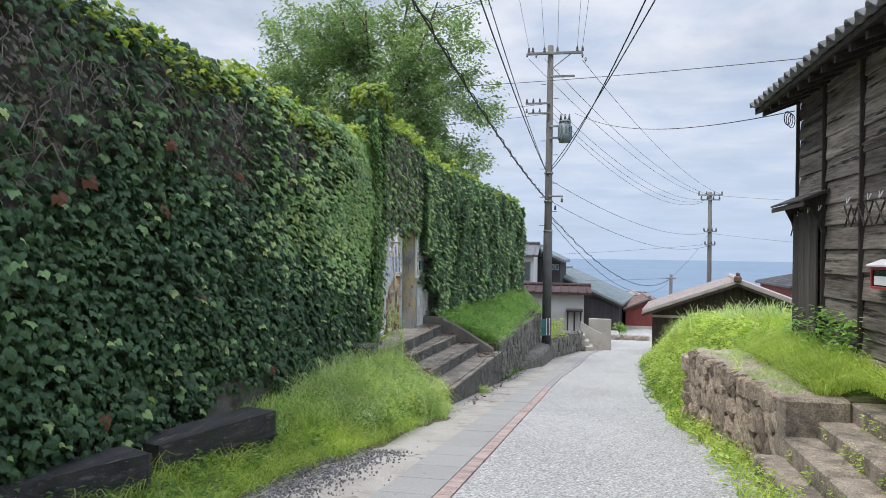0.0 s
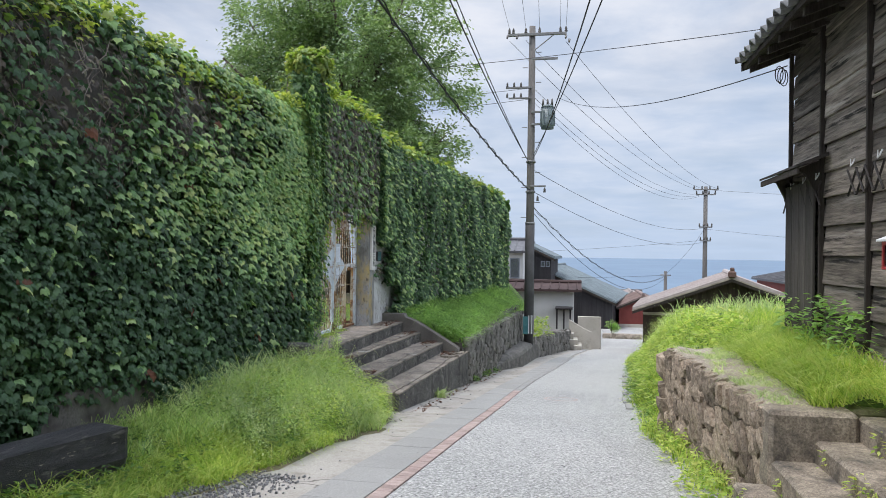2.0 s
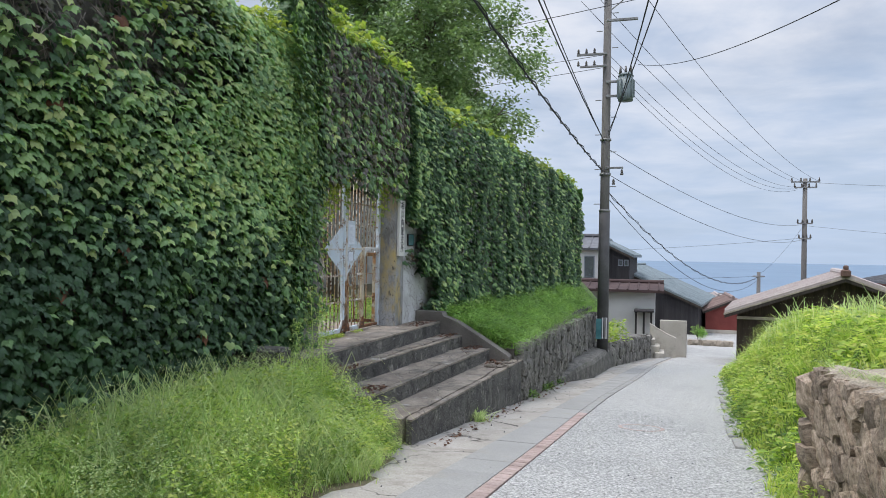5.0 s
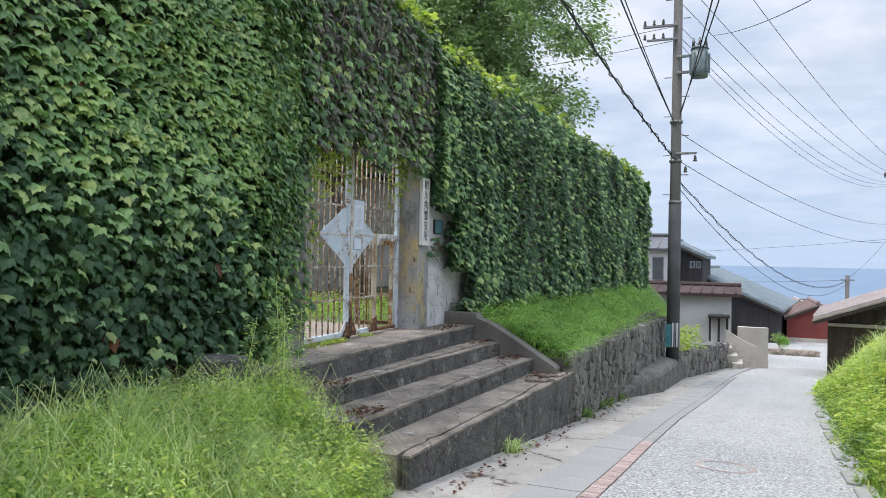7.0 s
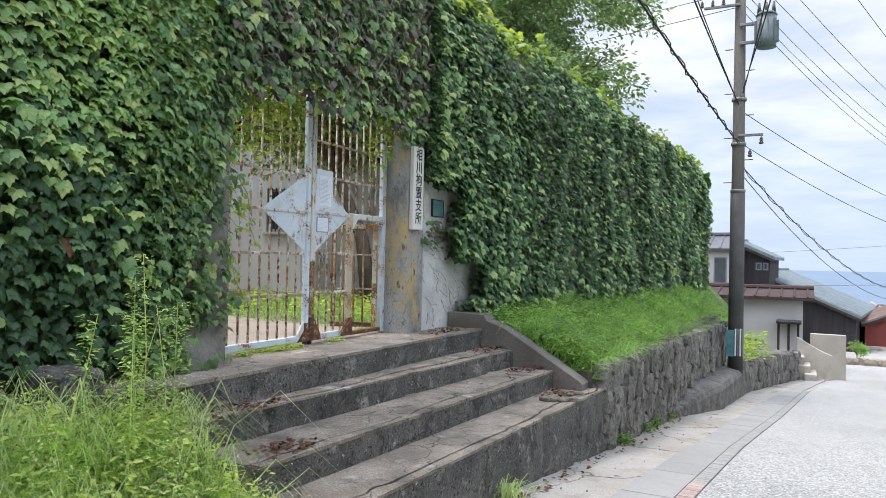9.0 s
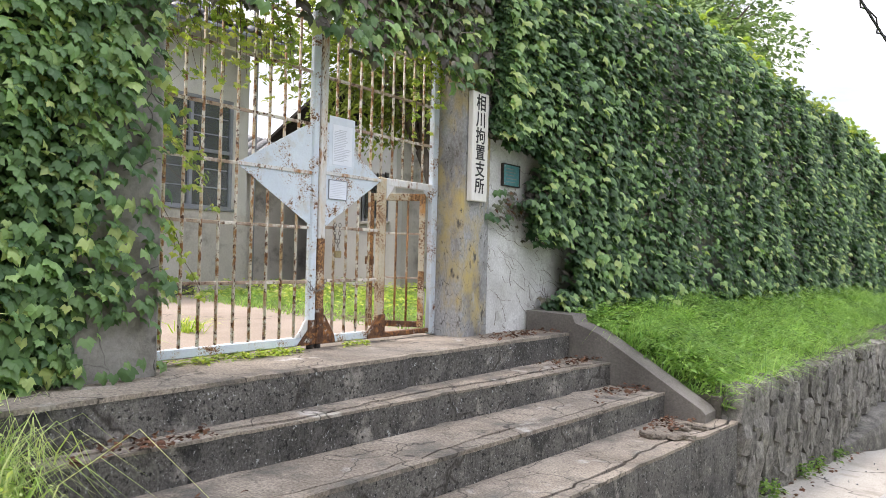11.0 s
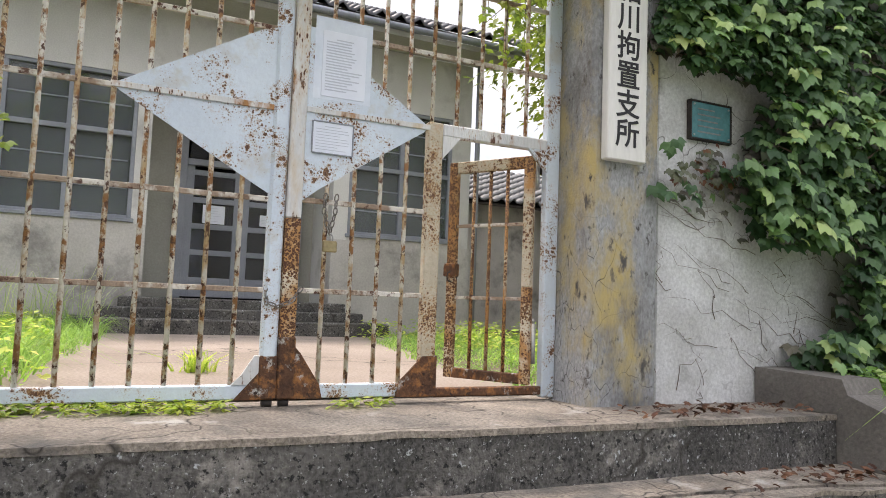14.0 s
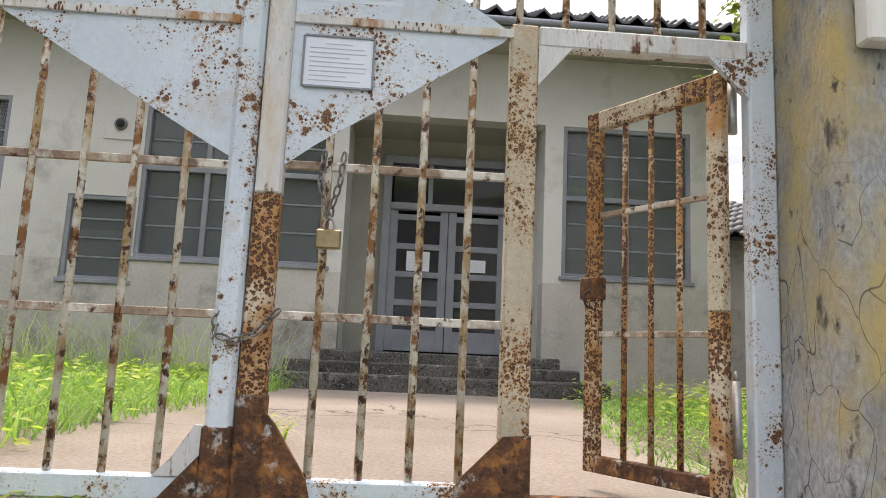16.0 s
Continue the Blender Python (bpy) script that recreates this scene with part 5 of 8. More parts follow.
part("gusset", Geo().prism([(14.53, -0.24), (14.628, -0.24), (14.628, -0.13)], "x", GX + 0.027, GX + 0.031), M_DEEPRUST, gate_l, "dark rusted foot gusset")
# feet of the stiles on small rollers
for y in (14.67, 14.74):
    part("roller", Geo().tube([(GX + 0.005, y - 0.02, -0.256), (GX + 0.005, y + 0.02, -0.256)], 0.018, 0.018, 10), M_IRON, gate_r, "black roller under the stile", smooth=True)
# wicket door, standing open inwards
hinge = Vector((GX - 0.005, 15.955, 0))
ux, uy = -0.857, -0.515      # swung inwards, away from the lane


def wk(s, z0, z1, w, name, mat_, label=""):
    """An upright of the wicket at s metres from its hinge."""
    p = hinge + Vector((ux, uy, 0)) * s
    m = Matrix.Translation((p.x, p.y, 0)) @ Matrix.Rotation(math.atan2(uy, ux), 4, "Z")
    part(name, Geo().box(-w / 2, w / 2, -0.018, 0.018, z0, z1, 0.004, m), mat_, gate_r, label)


def wr(s0, s1, z0, z1, name, mat_, label="", d=0.018):
    m = Matrix.Translation(hinge) @ Matrix.Rotation(math.atan2(uy, ux), 4, "Z")
    part(name, Geo().box(s0, s1, -d, d, z0, z1, 0.004, m), mat_, gate_r, label)


wk(0.025, 0.28, 0.945, 0.05, "wicket_door_stile", M_CREAM, "cream wicket door stile flecked with rust")
wk(0.025, -0.20, 0.28, 0.0504, "wicket_door_stile", M_RUST, "rusted foot of the wicket door stile")
wk(0.475, -0.20, 0.945, 0.05, "wicket_door_stile", M_RUST, "orange-rusted wicket door stile")
wr(0.05, 0.45, 0.885, 0.945, "wicket_door_head", M_CREAM, "cream wicket door head blotched with rust")
wr(0.05, 0.45, -0.20, -0.15, "wicket_door_sill", M_DEEPRUST, "dark rusted wicket door sill")
for s in (0.15, 0.25, 0.35):
    p = hinge + Vector((ux, uy, 0)) * s
    bar(gate_r, p.y, -0.15, 0.885, "wicket_bar", 0.0095, M_RUST, p.x)
for z in (0.22, 0.60):
    wr(0.05, 0.45, z - 0.009, z + 0.009, "wicket_rail", M_RAIL, "", 0.006)
wr(0.445, 0.515, 0.33, 0.40, "latch", M_DEEPRUST, "rusty latch box", 0.026)
p = hinge + Vector((ux, uy, 0)) * 0.49
part("latch_ring", Geo().tube([(p.x + 0.03, p.y + 0.03 * math.cos(a), 0.33 + 0.03 * math.sin(a)) for a in [k * 2 * math.pi / 10 for k in range(11)]], 0.004, 0.004, 6), M_IRON, gate_r, "small iron latch ring")
for z in (-0.10, 0.78):
    part("hinge", Geo().tube([(GX - 0.035, 15.99, z), (GX - 0.035, 15.99, z + 0.05), (GX - 0.035, 15.99, z + 0.2)], 0.014, 0.014, 10).tube([(GX - 0.035, 15.99, z + 0.2), (GX - 0.035, 15.99, z + 0.225)], 0.010, 0.004, 10), M_STEEL, gate_r, "grey barrel hinge", True)


def chain(name, pts, label, r=0.012):
    """A chain of oval links along points."""
    ob = thing(name, label, "chain", pts[0])
    pts = [Vector(p) for p in pts]
    total = [0]
    for a, b in zip(pts, pts[1:]):
        total.append(total[-1] + (b - a).length)
    step, s, k = r * 2.5, 0.0, 0
    while s < total[-1]:
        i = max(j for j in range(len(total) - 1) if total[j] <= s)
        u = (s - total[i]) / max(1e-6, total[i + 1] - total[i])
        p, d = pts[i].lerp(pts[i + 1], u), (pts[i + 1] - pts[i]).normalized()
        a = d.orthogonal().normalized()
        if k % 2:
            a = d.cross(a)
        ring = [p + d * (r * 1.5 * math.cos(t)) + a * (r * 0.75 * math.sin(t)) for t in [q * 2 * math.pi / 10 for q in range(11)]]
        part("link", Geo().tube(ring, r * 0.26, r * 0.26, 5), M_CHAIN, ob)
        s += step
        k += 1
    return ob


chain("chain", [(GX + 0.02, 14.64, 0.22), (GX + 0.045, 14.64, 0.16), (GX + 0.05, 14.69, 0.145), (GX + 0.05, 14.74, 0.165), (GX + 0.03, 14.785, 0.22)], "thin grey chain wrapped round the meeting stiles")
chain("chain", [(GX + 0.02, 14.875, 0.625), (GX + 0.025, 14.87, 0.56), (GX + 0.03, 14.885, 0.50), (GX + 0.03, 14.895, 0.47)], "loose grey chain hanging from a gate rail")
chain("chain", [(GX + 0.02, 14.925, 0.625), (GX + 0.025, 14.92, 0.56), (GX + 0.03, 14.905, 0.50), (GX + 0.03, 14.90, 0.47)], "loose grey chain hanging from a gate rail")
lock = thing("padlock", "small brass padlock hanging from a chain", "padlock", (GX + 0.03, 14.90, 0.40))
part("body", Geo().box(GX + 0.020, GX + 0.040, 14.868, 14.932, 0.385, 0.435, 0.006), M_BRASS, lock)
part("shackle", Geo().tube([(GX + 0.03, 14.90 - 0.015 * math.cos(a), 0.432 + 0.034 * math.sin(a)) for a in [k * math.pi / 8 for k in range(9)]], 0.0035, 0.0035, 6), M_STEEL, lock, "steel shackle")


def notice(name, label, y0, y1, z0, z1, lines, rim=None, x=GX + 0.0175):
    ob = thing(name, label, "notice", (x, y0, z0))
    part("sheet", Geo().box(x, x + 0.003, y0, y1, z0, z1, 0.001), M_PAPER, ob)
    w, h = y1 - y0, z1 - z0
    for i in range(lines):
        z = z1 - h * (0.10 + 0.82 * (i + 0.5) / lines)
        a, b = (0.08, rs.uniform(0.55, 0.92)) if i else (0.3, 0.7)
        part("line_of_print", Geo().box(x + 0.003, x + 0.0042, y0 + w * a, y0 + w * b, z - h * 0.009, z + h * 0.009, 0.0002), M_PRINT, ob)
    if rim:
        for a, b, c, d in ((y0 - 0.004, y0 + 0.002, z0, z1), (y1 - 0.002, y1 + 0.004, z0, z1), (y0 + 0.002, y1 - 0.002, z1 - 0.003, z1 + 0.003), (y0 + 0.002, y1 - 0.002, z0 - 0.003, z0 + 0.003)):
            part("rim", Geo().box(x, x + 0.007, a, b, c, d, 0.001), rim, ob, "dark thin rim")


sleeve = thing("plastic_sleeve", "pale blue plastic sleeve taped to the gate panel", "sleeve", (GX + 0.0165, 14.80, 1.06))
part("film", Geo().box(GX + 0.0165, GX + 0.0172, 14.795, 15.058, 1.055, 1.425, 0.0), M_SLEEVE, sleeve)
notice("paper_notice", "white printed sheet in a clear sleeve on the gate", 14.83, 15.03, 1.07, 1.365, 19)
notice("framed_notice", "small white printed notice in a dark rim", 14.803, 14.985, 0.815, 0.955, 9, M_FRAME)

# ---- sign and plaque ----
board = thing("sign_board", "long white wooden name board with black characters", "sign", (-3.70, 16.24, 0.9))
part("board", Geo().box(-3.743, -3.690, 16.130, 16.365, 0.895, 1.835, 0.006), M_BOARD, board)


def lettering(word, size, m, parent, material, name="character"):
    c = bpy.data.curves.new(name, "FONT")
    c.body, c.size, c.align_x, c.align_y, c.extrude, c.offset = word, size, "CENTER", "CENTER", 0.0012, 0.0018
    tmp = new("tmp", c)
    me = bpy.data.meshes.new_from_object(tmp.evaluated_get(bpy.context.evaluated_depsgraph_get()))
    bpy.data.objects.remove(tmp)
    me.materials.clear()
    me.materials.append(material)
    ob = new(name, me)
    ob.parent = parent
    ob.matrix_basis = Matrix.Translation(-parent.matrix_basis.translation) @ m
    return ob


bpy.context.view_layer.update()
for i, ch in enumerate("相川拘置支所"):
    m = Matrix.Translation((-3.6885, 16.247, 1.735 - 0.143 * i)) @ Matrix.Rotation(radians(90), 4, "Z") @ Matrix.Rotation(radians(90), 4, "X")
    lettering(ch, 0.146, m, board, M_INK)
plaque = thing("plaque", "small blue-green metal plaque on the plaster wall", "plaque", (-3.75, 16.8, 1.1))
part("plate", Geo().box(-3.764, -3.736, 16.70, 16.97, 1.085, 1.275, 0.004), M_TEAL, plaque)
for a, b, c, d in ((16.691, 16.70, 1.076, 1.284), (16.97, 16.979, 1.076, 1.284), (16.70, 16.97, 1.275, 1.284), (16.70, 16.97, 1.076, 1.085)):
    part("rim", Geo().box(-3.764, -3.732, a, b, c, d, 0.003), M_IRON, plaque, "dark rim")
for i in range(5):
    part("line_of_print", Geo().box(-3.7365, -3.7345, 16.74, 16.74 + (0.12 if i == 0 else 0.18 - 0.02 * (i % 3)), 1.235 - 0.03 * i, 1.243 - 0.03 * i, 0.0005), M_GALV, plaque)
for y in (16.715, 16.955):
    for z in (1.10, 1.26):
        part("screw", Geo().tube([(-3.737, y, z), (-3.731, y, z)], 0.006, 0.005, 8), M_STEEL, plaque)

# ---- detention house behind the gate ----
FX = -10.4
OPEN = [(11.34, 12.10, 0.79, 1.76), (12.12, 14.28, 1.07, 2.86), (14.45, 16.78, 0.05, 2.93), (17.0, 18.56, 1.10, 2.93), (8.6, 10.6, 1.07, 2.86), (5.6, 7.6, 1.07, 2.86)]


def holed_wall(name, x0, x1, y0, y1, z0, z1, holes, mat_, label):
    """A wall with openings through it, cut into blocks."""
    cuts = sorted({y0, y1, *[h[0] for h in holes], *[h[1] for h in holes]})
    g = Geo()
    for a, b in zip(cuts, cuts[1:]):
        hs = [h for h in holes if h[0] <= a + 1e-6 and h[1] >= b - 1e-6]
        spans, z = [], z0
        for h in sorted(hs, key=lambda h: h[2]):
            spans.append((z, h[2]))
            z = h[3]
        spans.append((z, z1))
        for p, q in spans:
            if q - p > 0.01:
                g.box(x0, x1, a, b, p, q, 0.0)
    return single(name, g, mat_, label, "wall", "structure")


holed_wall("wall_6", FX - 0.25, FX, 2.0, 18.86, 1.02, 3.78, OPEN, M_FACADE, "pale grey mortar facade of a detention house")
holed_wall("wall_7", FX - 0.25, FX + 0.02, 2.0, 18.88, -0.4, 1.02, OPEN, M_DADO, "stained lower wall of the facade")
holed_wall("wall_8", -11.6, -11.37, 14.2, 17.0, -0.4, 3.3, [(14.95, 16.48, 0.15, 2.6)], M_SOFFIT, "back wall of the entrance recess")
for i, (a, b) in enumerate(((14.25, 14.45), (16.78, 16.98))):
    single("wall_%d" % (9 + i), Geo().box(-11.4, FX - 0.252, a, b, -0.4, 3.3, 0.0), M_FACADE, "side wall of the entrance recess", "wall", "structure")
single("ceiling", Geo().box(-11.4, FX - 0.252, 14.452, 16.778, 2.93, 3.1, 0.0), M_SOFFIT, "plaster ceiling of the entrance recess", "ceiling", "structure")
single("wall_11", Geo().box(-17.0, FX - 0.252, 18.66, 18.86, -0.4, 3.78, 0.0), M_FACADE, "side wall of the detention house", "wall", "structure")
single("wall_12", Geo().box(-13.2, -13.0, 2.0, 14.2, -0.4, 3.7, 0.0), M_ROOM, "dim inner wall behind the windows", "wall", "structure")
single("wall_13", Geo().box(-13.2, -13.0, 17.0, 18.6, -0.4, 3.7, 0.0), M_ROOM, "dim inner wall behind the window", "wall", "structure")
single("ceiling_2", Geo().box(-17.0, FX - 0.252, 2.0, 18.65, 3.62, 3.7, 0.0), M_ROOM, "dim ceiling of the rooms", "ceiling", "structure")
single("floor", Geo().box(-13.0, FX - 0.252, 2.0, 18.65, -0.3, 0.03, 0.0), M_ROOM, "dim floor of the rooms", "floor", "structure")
porch = thing("stairs_3", "dark concrete steps up to the entrance", "stairs", kind="structure")
for x, z, a, b in ((-9.55, -0.09, 13.65, 17.35), (-9.85, 0.03, 13.95, 17.1), (-10.15, 0.15, 14.2, 16.95)):
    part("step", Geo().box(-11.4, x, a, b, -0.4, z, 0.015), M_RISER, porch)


def window(name, label, y0, y1, z0, z1, cols, splits, x=FX - 0.06, transom=None):
    ob = thing(name, label, "window", (x, y0, z0), kind="structure")
    f = 0.05
    for n, a, b, c, d in (("jamb", y0, y0 + f, z0, z1), ("jamb", y1 - f, y1, z0, z1), ("head", y0 + f, y1 - f, z1 - f, z1), ("sill", y0 + f, y1 - f, z0, z0 + f)):
        part("window_" + n, Geo().box(x - 0.05, x + 0.05, a, b, c, d, 0.004), M_FRAME, ob)
    part("window_sill", Geo().box(x + 0.05, x + 0.10, y0 - 0.03, y1 + 0.03, z0 - 0.035, z0 + 0.012, 0.006), M_FRAME, ob)
    zs = [z0 + f, z1 - f]
    if transom:
        zs = [z0 + f, transom, z1 - f]
        part("transom", Geo().box(x - 0.05, x + 0.05, y0 + f, y1 - f, transom - 0.03, transom + 0.03, 0.004), M_FRAME, ob)
    w = (y1 - y0 - 2 * f) / cols
    for i in range(cols):
        a, b = y0 + f + w * i, y0 + f + w * (i + 1)
        if i:
            part("mullion", Geo().box(x - 0.04, x + 0.045, a - 0.03, a + 0.03, z0 + f, z1 - f, 0.004), M_FRAME, ob)
        for j, (p, q) in enumerate(zip(zs, zs[1:])):
            off = 0.012 if i % 2 else -0.012
            pane = part("pane", Geo().box(x + off - 0.003, x + off + 0.003, a + 0.002, b - 0.002, p + 0.002, q - 0.002, 0.0), M_GLASS, ob)
            pane.visible_shadow = False
            k = max(1, round(splits * (q - p) / (z1 - z0)))
            for s in range(1, k):
                z = p + (q - p) * s / k
                part("glazing_bar", Geo().box(x + off - 0.012, x + off + 0.014, a + 0.03, b - 0.03, z - 0.009, z + 0.009, 0.002), M_FRAME, ob)
    # blinds of pale paper behind the lower panes
    part("screen", Geo().box(x - 0.16, x - 0.15, y0 + f, y1 - f, z0 + f, z0 + (z1 - z0) * 0.62, 0.0), M_DADO, ob, "pale screen behind the glass")
    return ob


window("window_1", "wide grey-framed window with blue-grey panes", 12.12, 14.28, 1.07, 2.86, 3, 6, transom=2.12)
window("window_2", "grey-framed window beside the entrance", 17.0, 18.56, 1.10, 2.93, 2, 7, transom=2.05)
window("window_3", "wide grey-framed window", 8.6, 10.6, 1.07, 2.86, 3, 6, transom=2.12)
window("window_4", "wide grey-framed window", 5.6, 7.6, 1.07, 2.86, 3, 6, transom=2.12)
window("window_5", "small low grey-framed window", 11.34, 12.10, 0.79, 1.76, 1, 4)

ent = thing("door_1", "grey-blue double door with glazed panels and a transom", "door", (-11.3, 15.0, 0.15), kind="structure")
DX = -11.3
for n, a, b, c, d in (("jamb", 14.86, 14.97, 0.15, 2.68), ("jamb", 16.47, 16.58, 0.15, 2.68), ("head", 14.97, 16.47, 2.58, 2.68), ("transom", 14.97, 16.47, 1.97, 2.06)):
    part("door_" + n, Geo().box(DX - 0.05, DX + 0.06, a, b, c, d, 0.006), M_FRAME, ent)
for a, b in ((14.97, 15.47), (15.47, 15.97), (15.97, 16.47)):
    part("fanlight", Geo().box(DX - 0.003, DX + 0.003, a + 0.03, b - 0.03, 2.07, 2.57, 0.0), M_DARKGLASS, ent)
    part("fanlight_bar", Geo().box(DX - 0.02, DX + 0.03, b - 0.03, b + 0.03, 2.06, 2.58, 0.003), M_FRAME, ent)
for a, b in ((14.97, 15.715), (15.725, 16.47)):
    leaf = part("leaf", Geo().box(DX - 0.02, DX + 0.02, a, a + 0.10, 0.17, 1.97, 0.004).box(DX - 0.02, DX + 0.02, b - 0.10, b, 0.17, 1.97, 0.004), M_FRAME, ent)
    zs = [0.17, 0.36, 0.74, 1.10, 1.46, 1.84, 1.97]
    for k in range(6):
        z = zs[k] if k else 0.17
        h = 0.20 if k == 0 else 0.075
        part("leaf_rail", Geo().box(DX - 0.019, DX + 0.019, a + 0.10, b - 0.10, z, min(z + h, 1.97), 0.004), M_FRAME, ent)
    for k in range(1, 5):
        part("pane", Geo().box(DX - 0.003, DX + 0.003, a + 0.10, b - 0.10, zs[k] + 0.075, zs[k + 1], 0.0), M_DARKGLASS, ent)
    part("pane", Geo().box(DX - 0.003, DX + 0.003, a + 0.10, b - 0.10, 0.37, 0.40, 0.0), M_DARKGLASS, ent)
part("door_handle", Geo().tube([(DX + 0.05, 15.66, 0.98), (DX + 0.05, 15.66, 1.12)], 0.008, 0.008, 8), M_STEEL, ent, "steel pull handle")
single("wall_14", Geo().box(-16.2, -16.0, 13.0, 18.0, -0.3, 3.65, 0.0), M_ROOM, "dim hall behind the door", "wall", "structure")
for a, b, c, d in ((15.20, 15.50, 1.18, 1.44), (15.98, 16.22, 1.20, 1.36)):
    notice("door_notice", "white notice taped inside the door glass", a, b, c, d, 6, M_INK if a < 15.5 else None, DX + 0.023)
vent = thing("vent", "square white plate with a round black vent", "vent", (FX, 11.84, 2.6))
part("plate", Geo().box(FX, FX + 0.015, 11.66, 12.02, 2.42, 2.78, 0.004), M_FACADE, vent)
part("ring", Geo().tube([(FX + 0.012, 11.84, 2.60), (FX + 0.04, 11.84, 2.60)], 0.075, 0.07, 18), M_GALV, vent, "grey vent ring", True)
# solid black disc stands for the darkness inside the vent
part("hole", Geo().tube([(FX + 0.03, 11.84, 2.60), (FX + 0.045, 11.84, 2.60)], 0.05, 0.05, 16), M_INK, vent, "black disc painted for the dark vent opening", True)


def tiled_roof(name, label, x0, z0, x1, z1, y0, y1, mat_, pitch=0.27, course=0.25, kind="structure", cat="roof"):
    """A roof of pantiles: wavy courses that step down towards the eave at (x0, z0)."""
    ln = math.hypot(x1 - x0, z1 - z0)
    rows = max(2, int(ln / course))
    ys = np.arange(y0, y1 + 0.001, pitch / 6)
    v, f = [], []
    nx, nz = -(z1 - z0) / ln, (x1 - x0) / ln
    if nz < 0:
        nx, nz = -nx, -nz
    for rr in range(rows):
        a, b = rr / rows, min(1, (rr + 1.12) / rows)
        base = len(v)
        for end, lift in ((a, 0.035), (b, 0.0), (a, 0.0)):
            for y in ys:
                ph = ((y - y0) / pitch) % 1.0
                wv = 0.038 * math.cos(2 * math.pi * ph) + 0.012 * math.cos(4 * math.pi * ph)
                h = wv + lift
                v.append((x0 + (x1 - x0) * end + nx * h, y, z0 + (z1 - z0) * end + nz * h))
        n = len(ys)
        for i in range(n - 1):
            f.append((base + i, base + i + 1, base + n + i + 1, base + n + i))
            f.append((base + 2 * n + i, base + 2 * n + i + 1, base + i + 1, base + i))
    g = Geo()
    g.add(v, f)
    return tagged(new(name, g.mesh(name, mat_, True)), label, cat, kind=kind)


tiled_roof("roof_1", "grey glazed pantile roof of the detention house", -9.72, 3.98, -13.6, 5.7, 2.0, 19.4, M_KAWARA_B)
single("roof_2", Geo().prism([(-9.75, 3.88), (-9.75, 3.94), (-13.6, 5.64), (-17.4, 3.94), (-17.4, 3.88), (-13.6, 5.55)], "y", 2.0, 19.38), M_FRAME, "boarded underside of the roof", "roof", "structure")
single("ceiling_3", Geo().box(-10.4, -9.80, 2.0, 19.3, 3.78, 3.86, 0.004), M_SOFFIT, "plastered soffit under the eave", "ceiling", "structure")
single("gutter_pipe", Geo().tube([(-9.66, 2.0, 3.87), (-9.66, 10, 3.86), (-9.66, 19.4, 3.85)], 0.05, 0.05, 8).tube([(-10.32, 18.93, 3.8), (-10.32, 18.93, 1.5), (-10.32, 18.93, -0.25)], 0.04, 0.04, 8), M_FRAME, "grey rain gutter and downpipe on the facade", "gutter pipe", smooth=True)
# gabled outbuilding beyond the yard: a white front towards the gate, its eave running away from the lane's side
BX, BY = -10.02, 22.3
holed = [(-11.05, -10.22, 1.12, 2.12)]
g = Geo()
for a, b, c, d in ((-12.6, -11.05, -0.4, 3.2), (-10.22, BX, -0.4, 3.2), (-11.05, -10.22, -0.4, 1.12), (-11.05, -10.22, 2.12, 3.2)):
    g.box(a, b, BY, BY + 0.2, c, d, 0.0)
single("wall_15", g, M_HWHITE, "white plaster front of an outbuilding beyond the yard", "wall", "structure")
# side wall takes the grey facade base for its shade; the front stays white
single("wall_16", Geo().box(BX - 0.2, BX, BY + 0.202, 33.0, -0.4, 3.12, 0.0), M_DADO, "stained side wall of the outbuilding, greyed for its shade", "wall", "structure")
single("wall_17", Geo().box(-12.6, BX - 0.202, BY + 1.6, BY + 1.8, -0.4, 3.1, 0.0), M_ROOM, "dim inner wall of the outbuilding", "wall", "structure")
ob = thing("window_6", "grey-framed barred window of the outbuilding", "window", (-11.05, BY, 1.12), kind="structure")
for a, b, c, d in ((-11.05, -10.99, 1.12, 2.12), (-10.28, -10.22, 1.12, 2.12), (-10.99, -10.28, 1.12, 1.18), (-10.99, -10.28, 2.06, 2.12)):
    part("window_frame", Geo().box(a, b, BY + 0.04, BY + 0.12, c, d, 0.004), M_FRAME, ob)
part("pane", Geo().box(-10.99, -10.28, BY + 0.075, BY + 0.081, 1.18, 2.06, 0.0), M_GLASS, ob)
for k in range(7):
    part("bar", Geo().tube([(-10.97 + 0.113 * k, BY - 0.03, 1.10), (-10.97 + 0.113 * k, BY - 0.03, 2.14)], 0.011, 0.011, 6), M_IRON, ob)
part("sill", Geo().box(-11.1, -10.17, BY - 0.06, BY + 0.03, 1.06, 1.115, 0.006), M_DADO, ob)
tiled_roof("roof_3", "grey pantile roof of the outbuilding with pale joints", -9.55, 3.12, -11.6, 4.25, BY - 0.45, 33.4, M_KAWARA)
single("roof_5", Geo().prism([(-9.57, 3.0), (-9.57, 3.06), (-11.6, 4.18), (-13.7, 3.06), (-13.7, 3.0), (-11.6, 4.08)], "y", BY - 0.43, 33.35), M_BATTEN, "dark boarded underside of the outbuilding roof", "roof", "structure")
# low lean-to set back between the two houses
# wall coloured grey to hold the shade under its eave
single("wall_18", Geo().box(-13.8, -13.6, 18.87, 30.0, -0.4, 2.28, 0.0), M_DADO, "wall of a low lean-to, greyed for its shade", "wall", "structure")
tiled_roof("roof_6", "low pantile roof with pale joints over the lean-to", -13.2, 2.28, -16.2, 3.5, 18.87, 30.0, M_KAWARA)
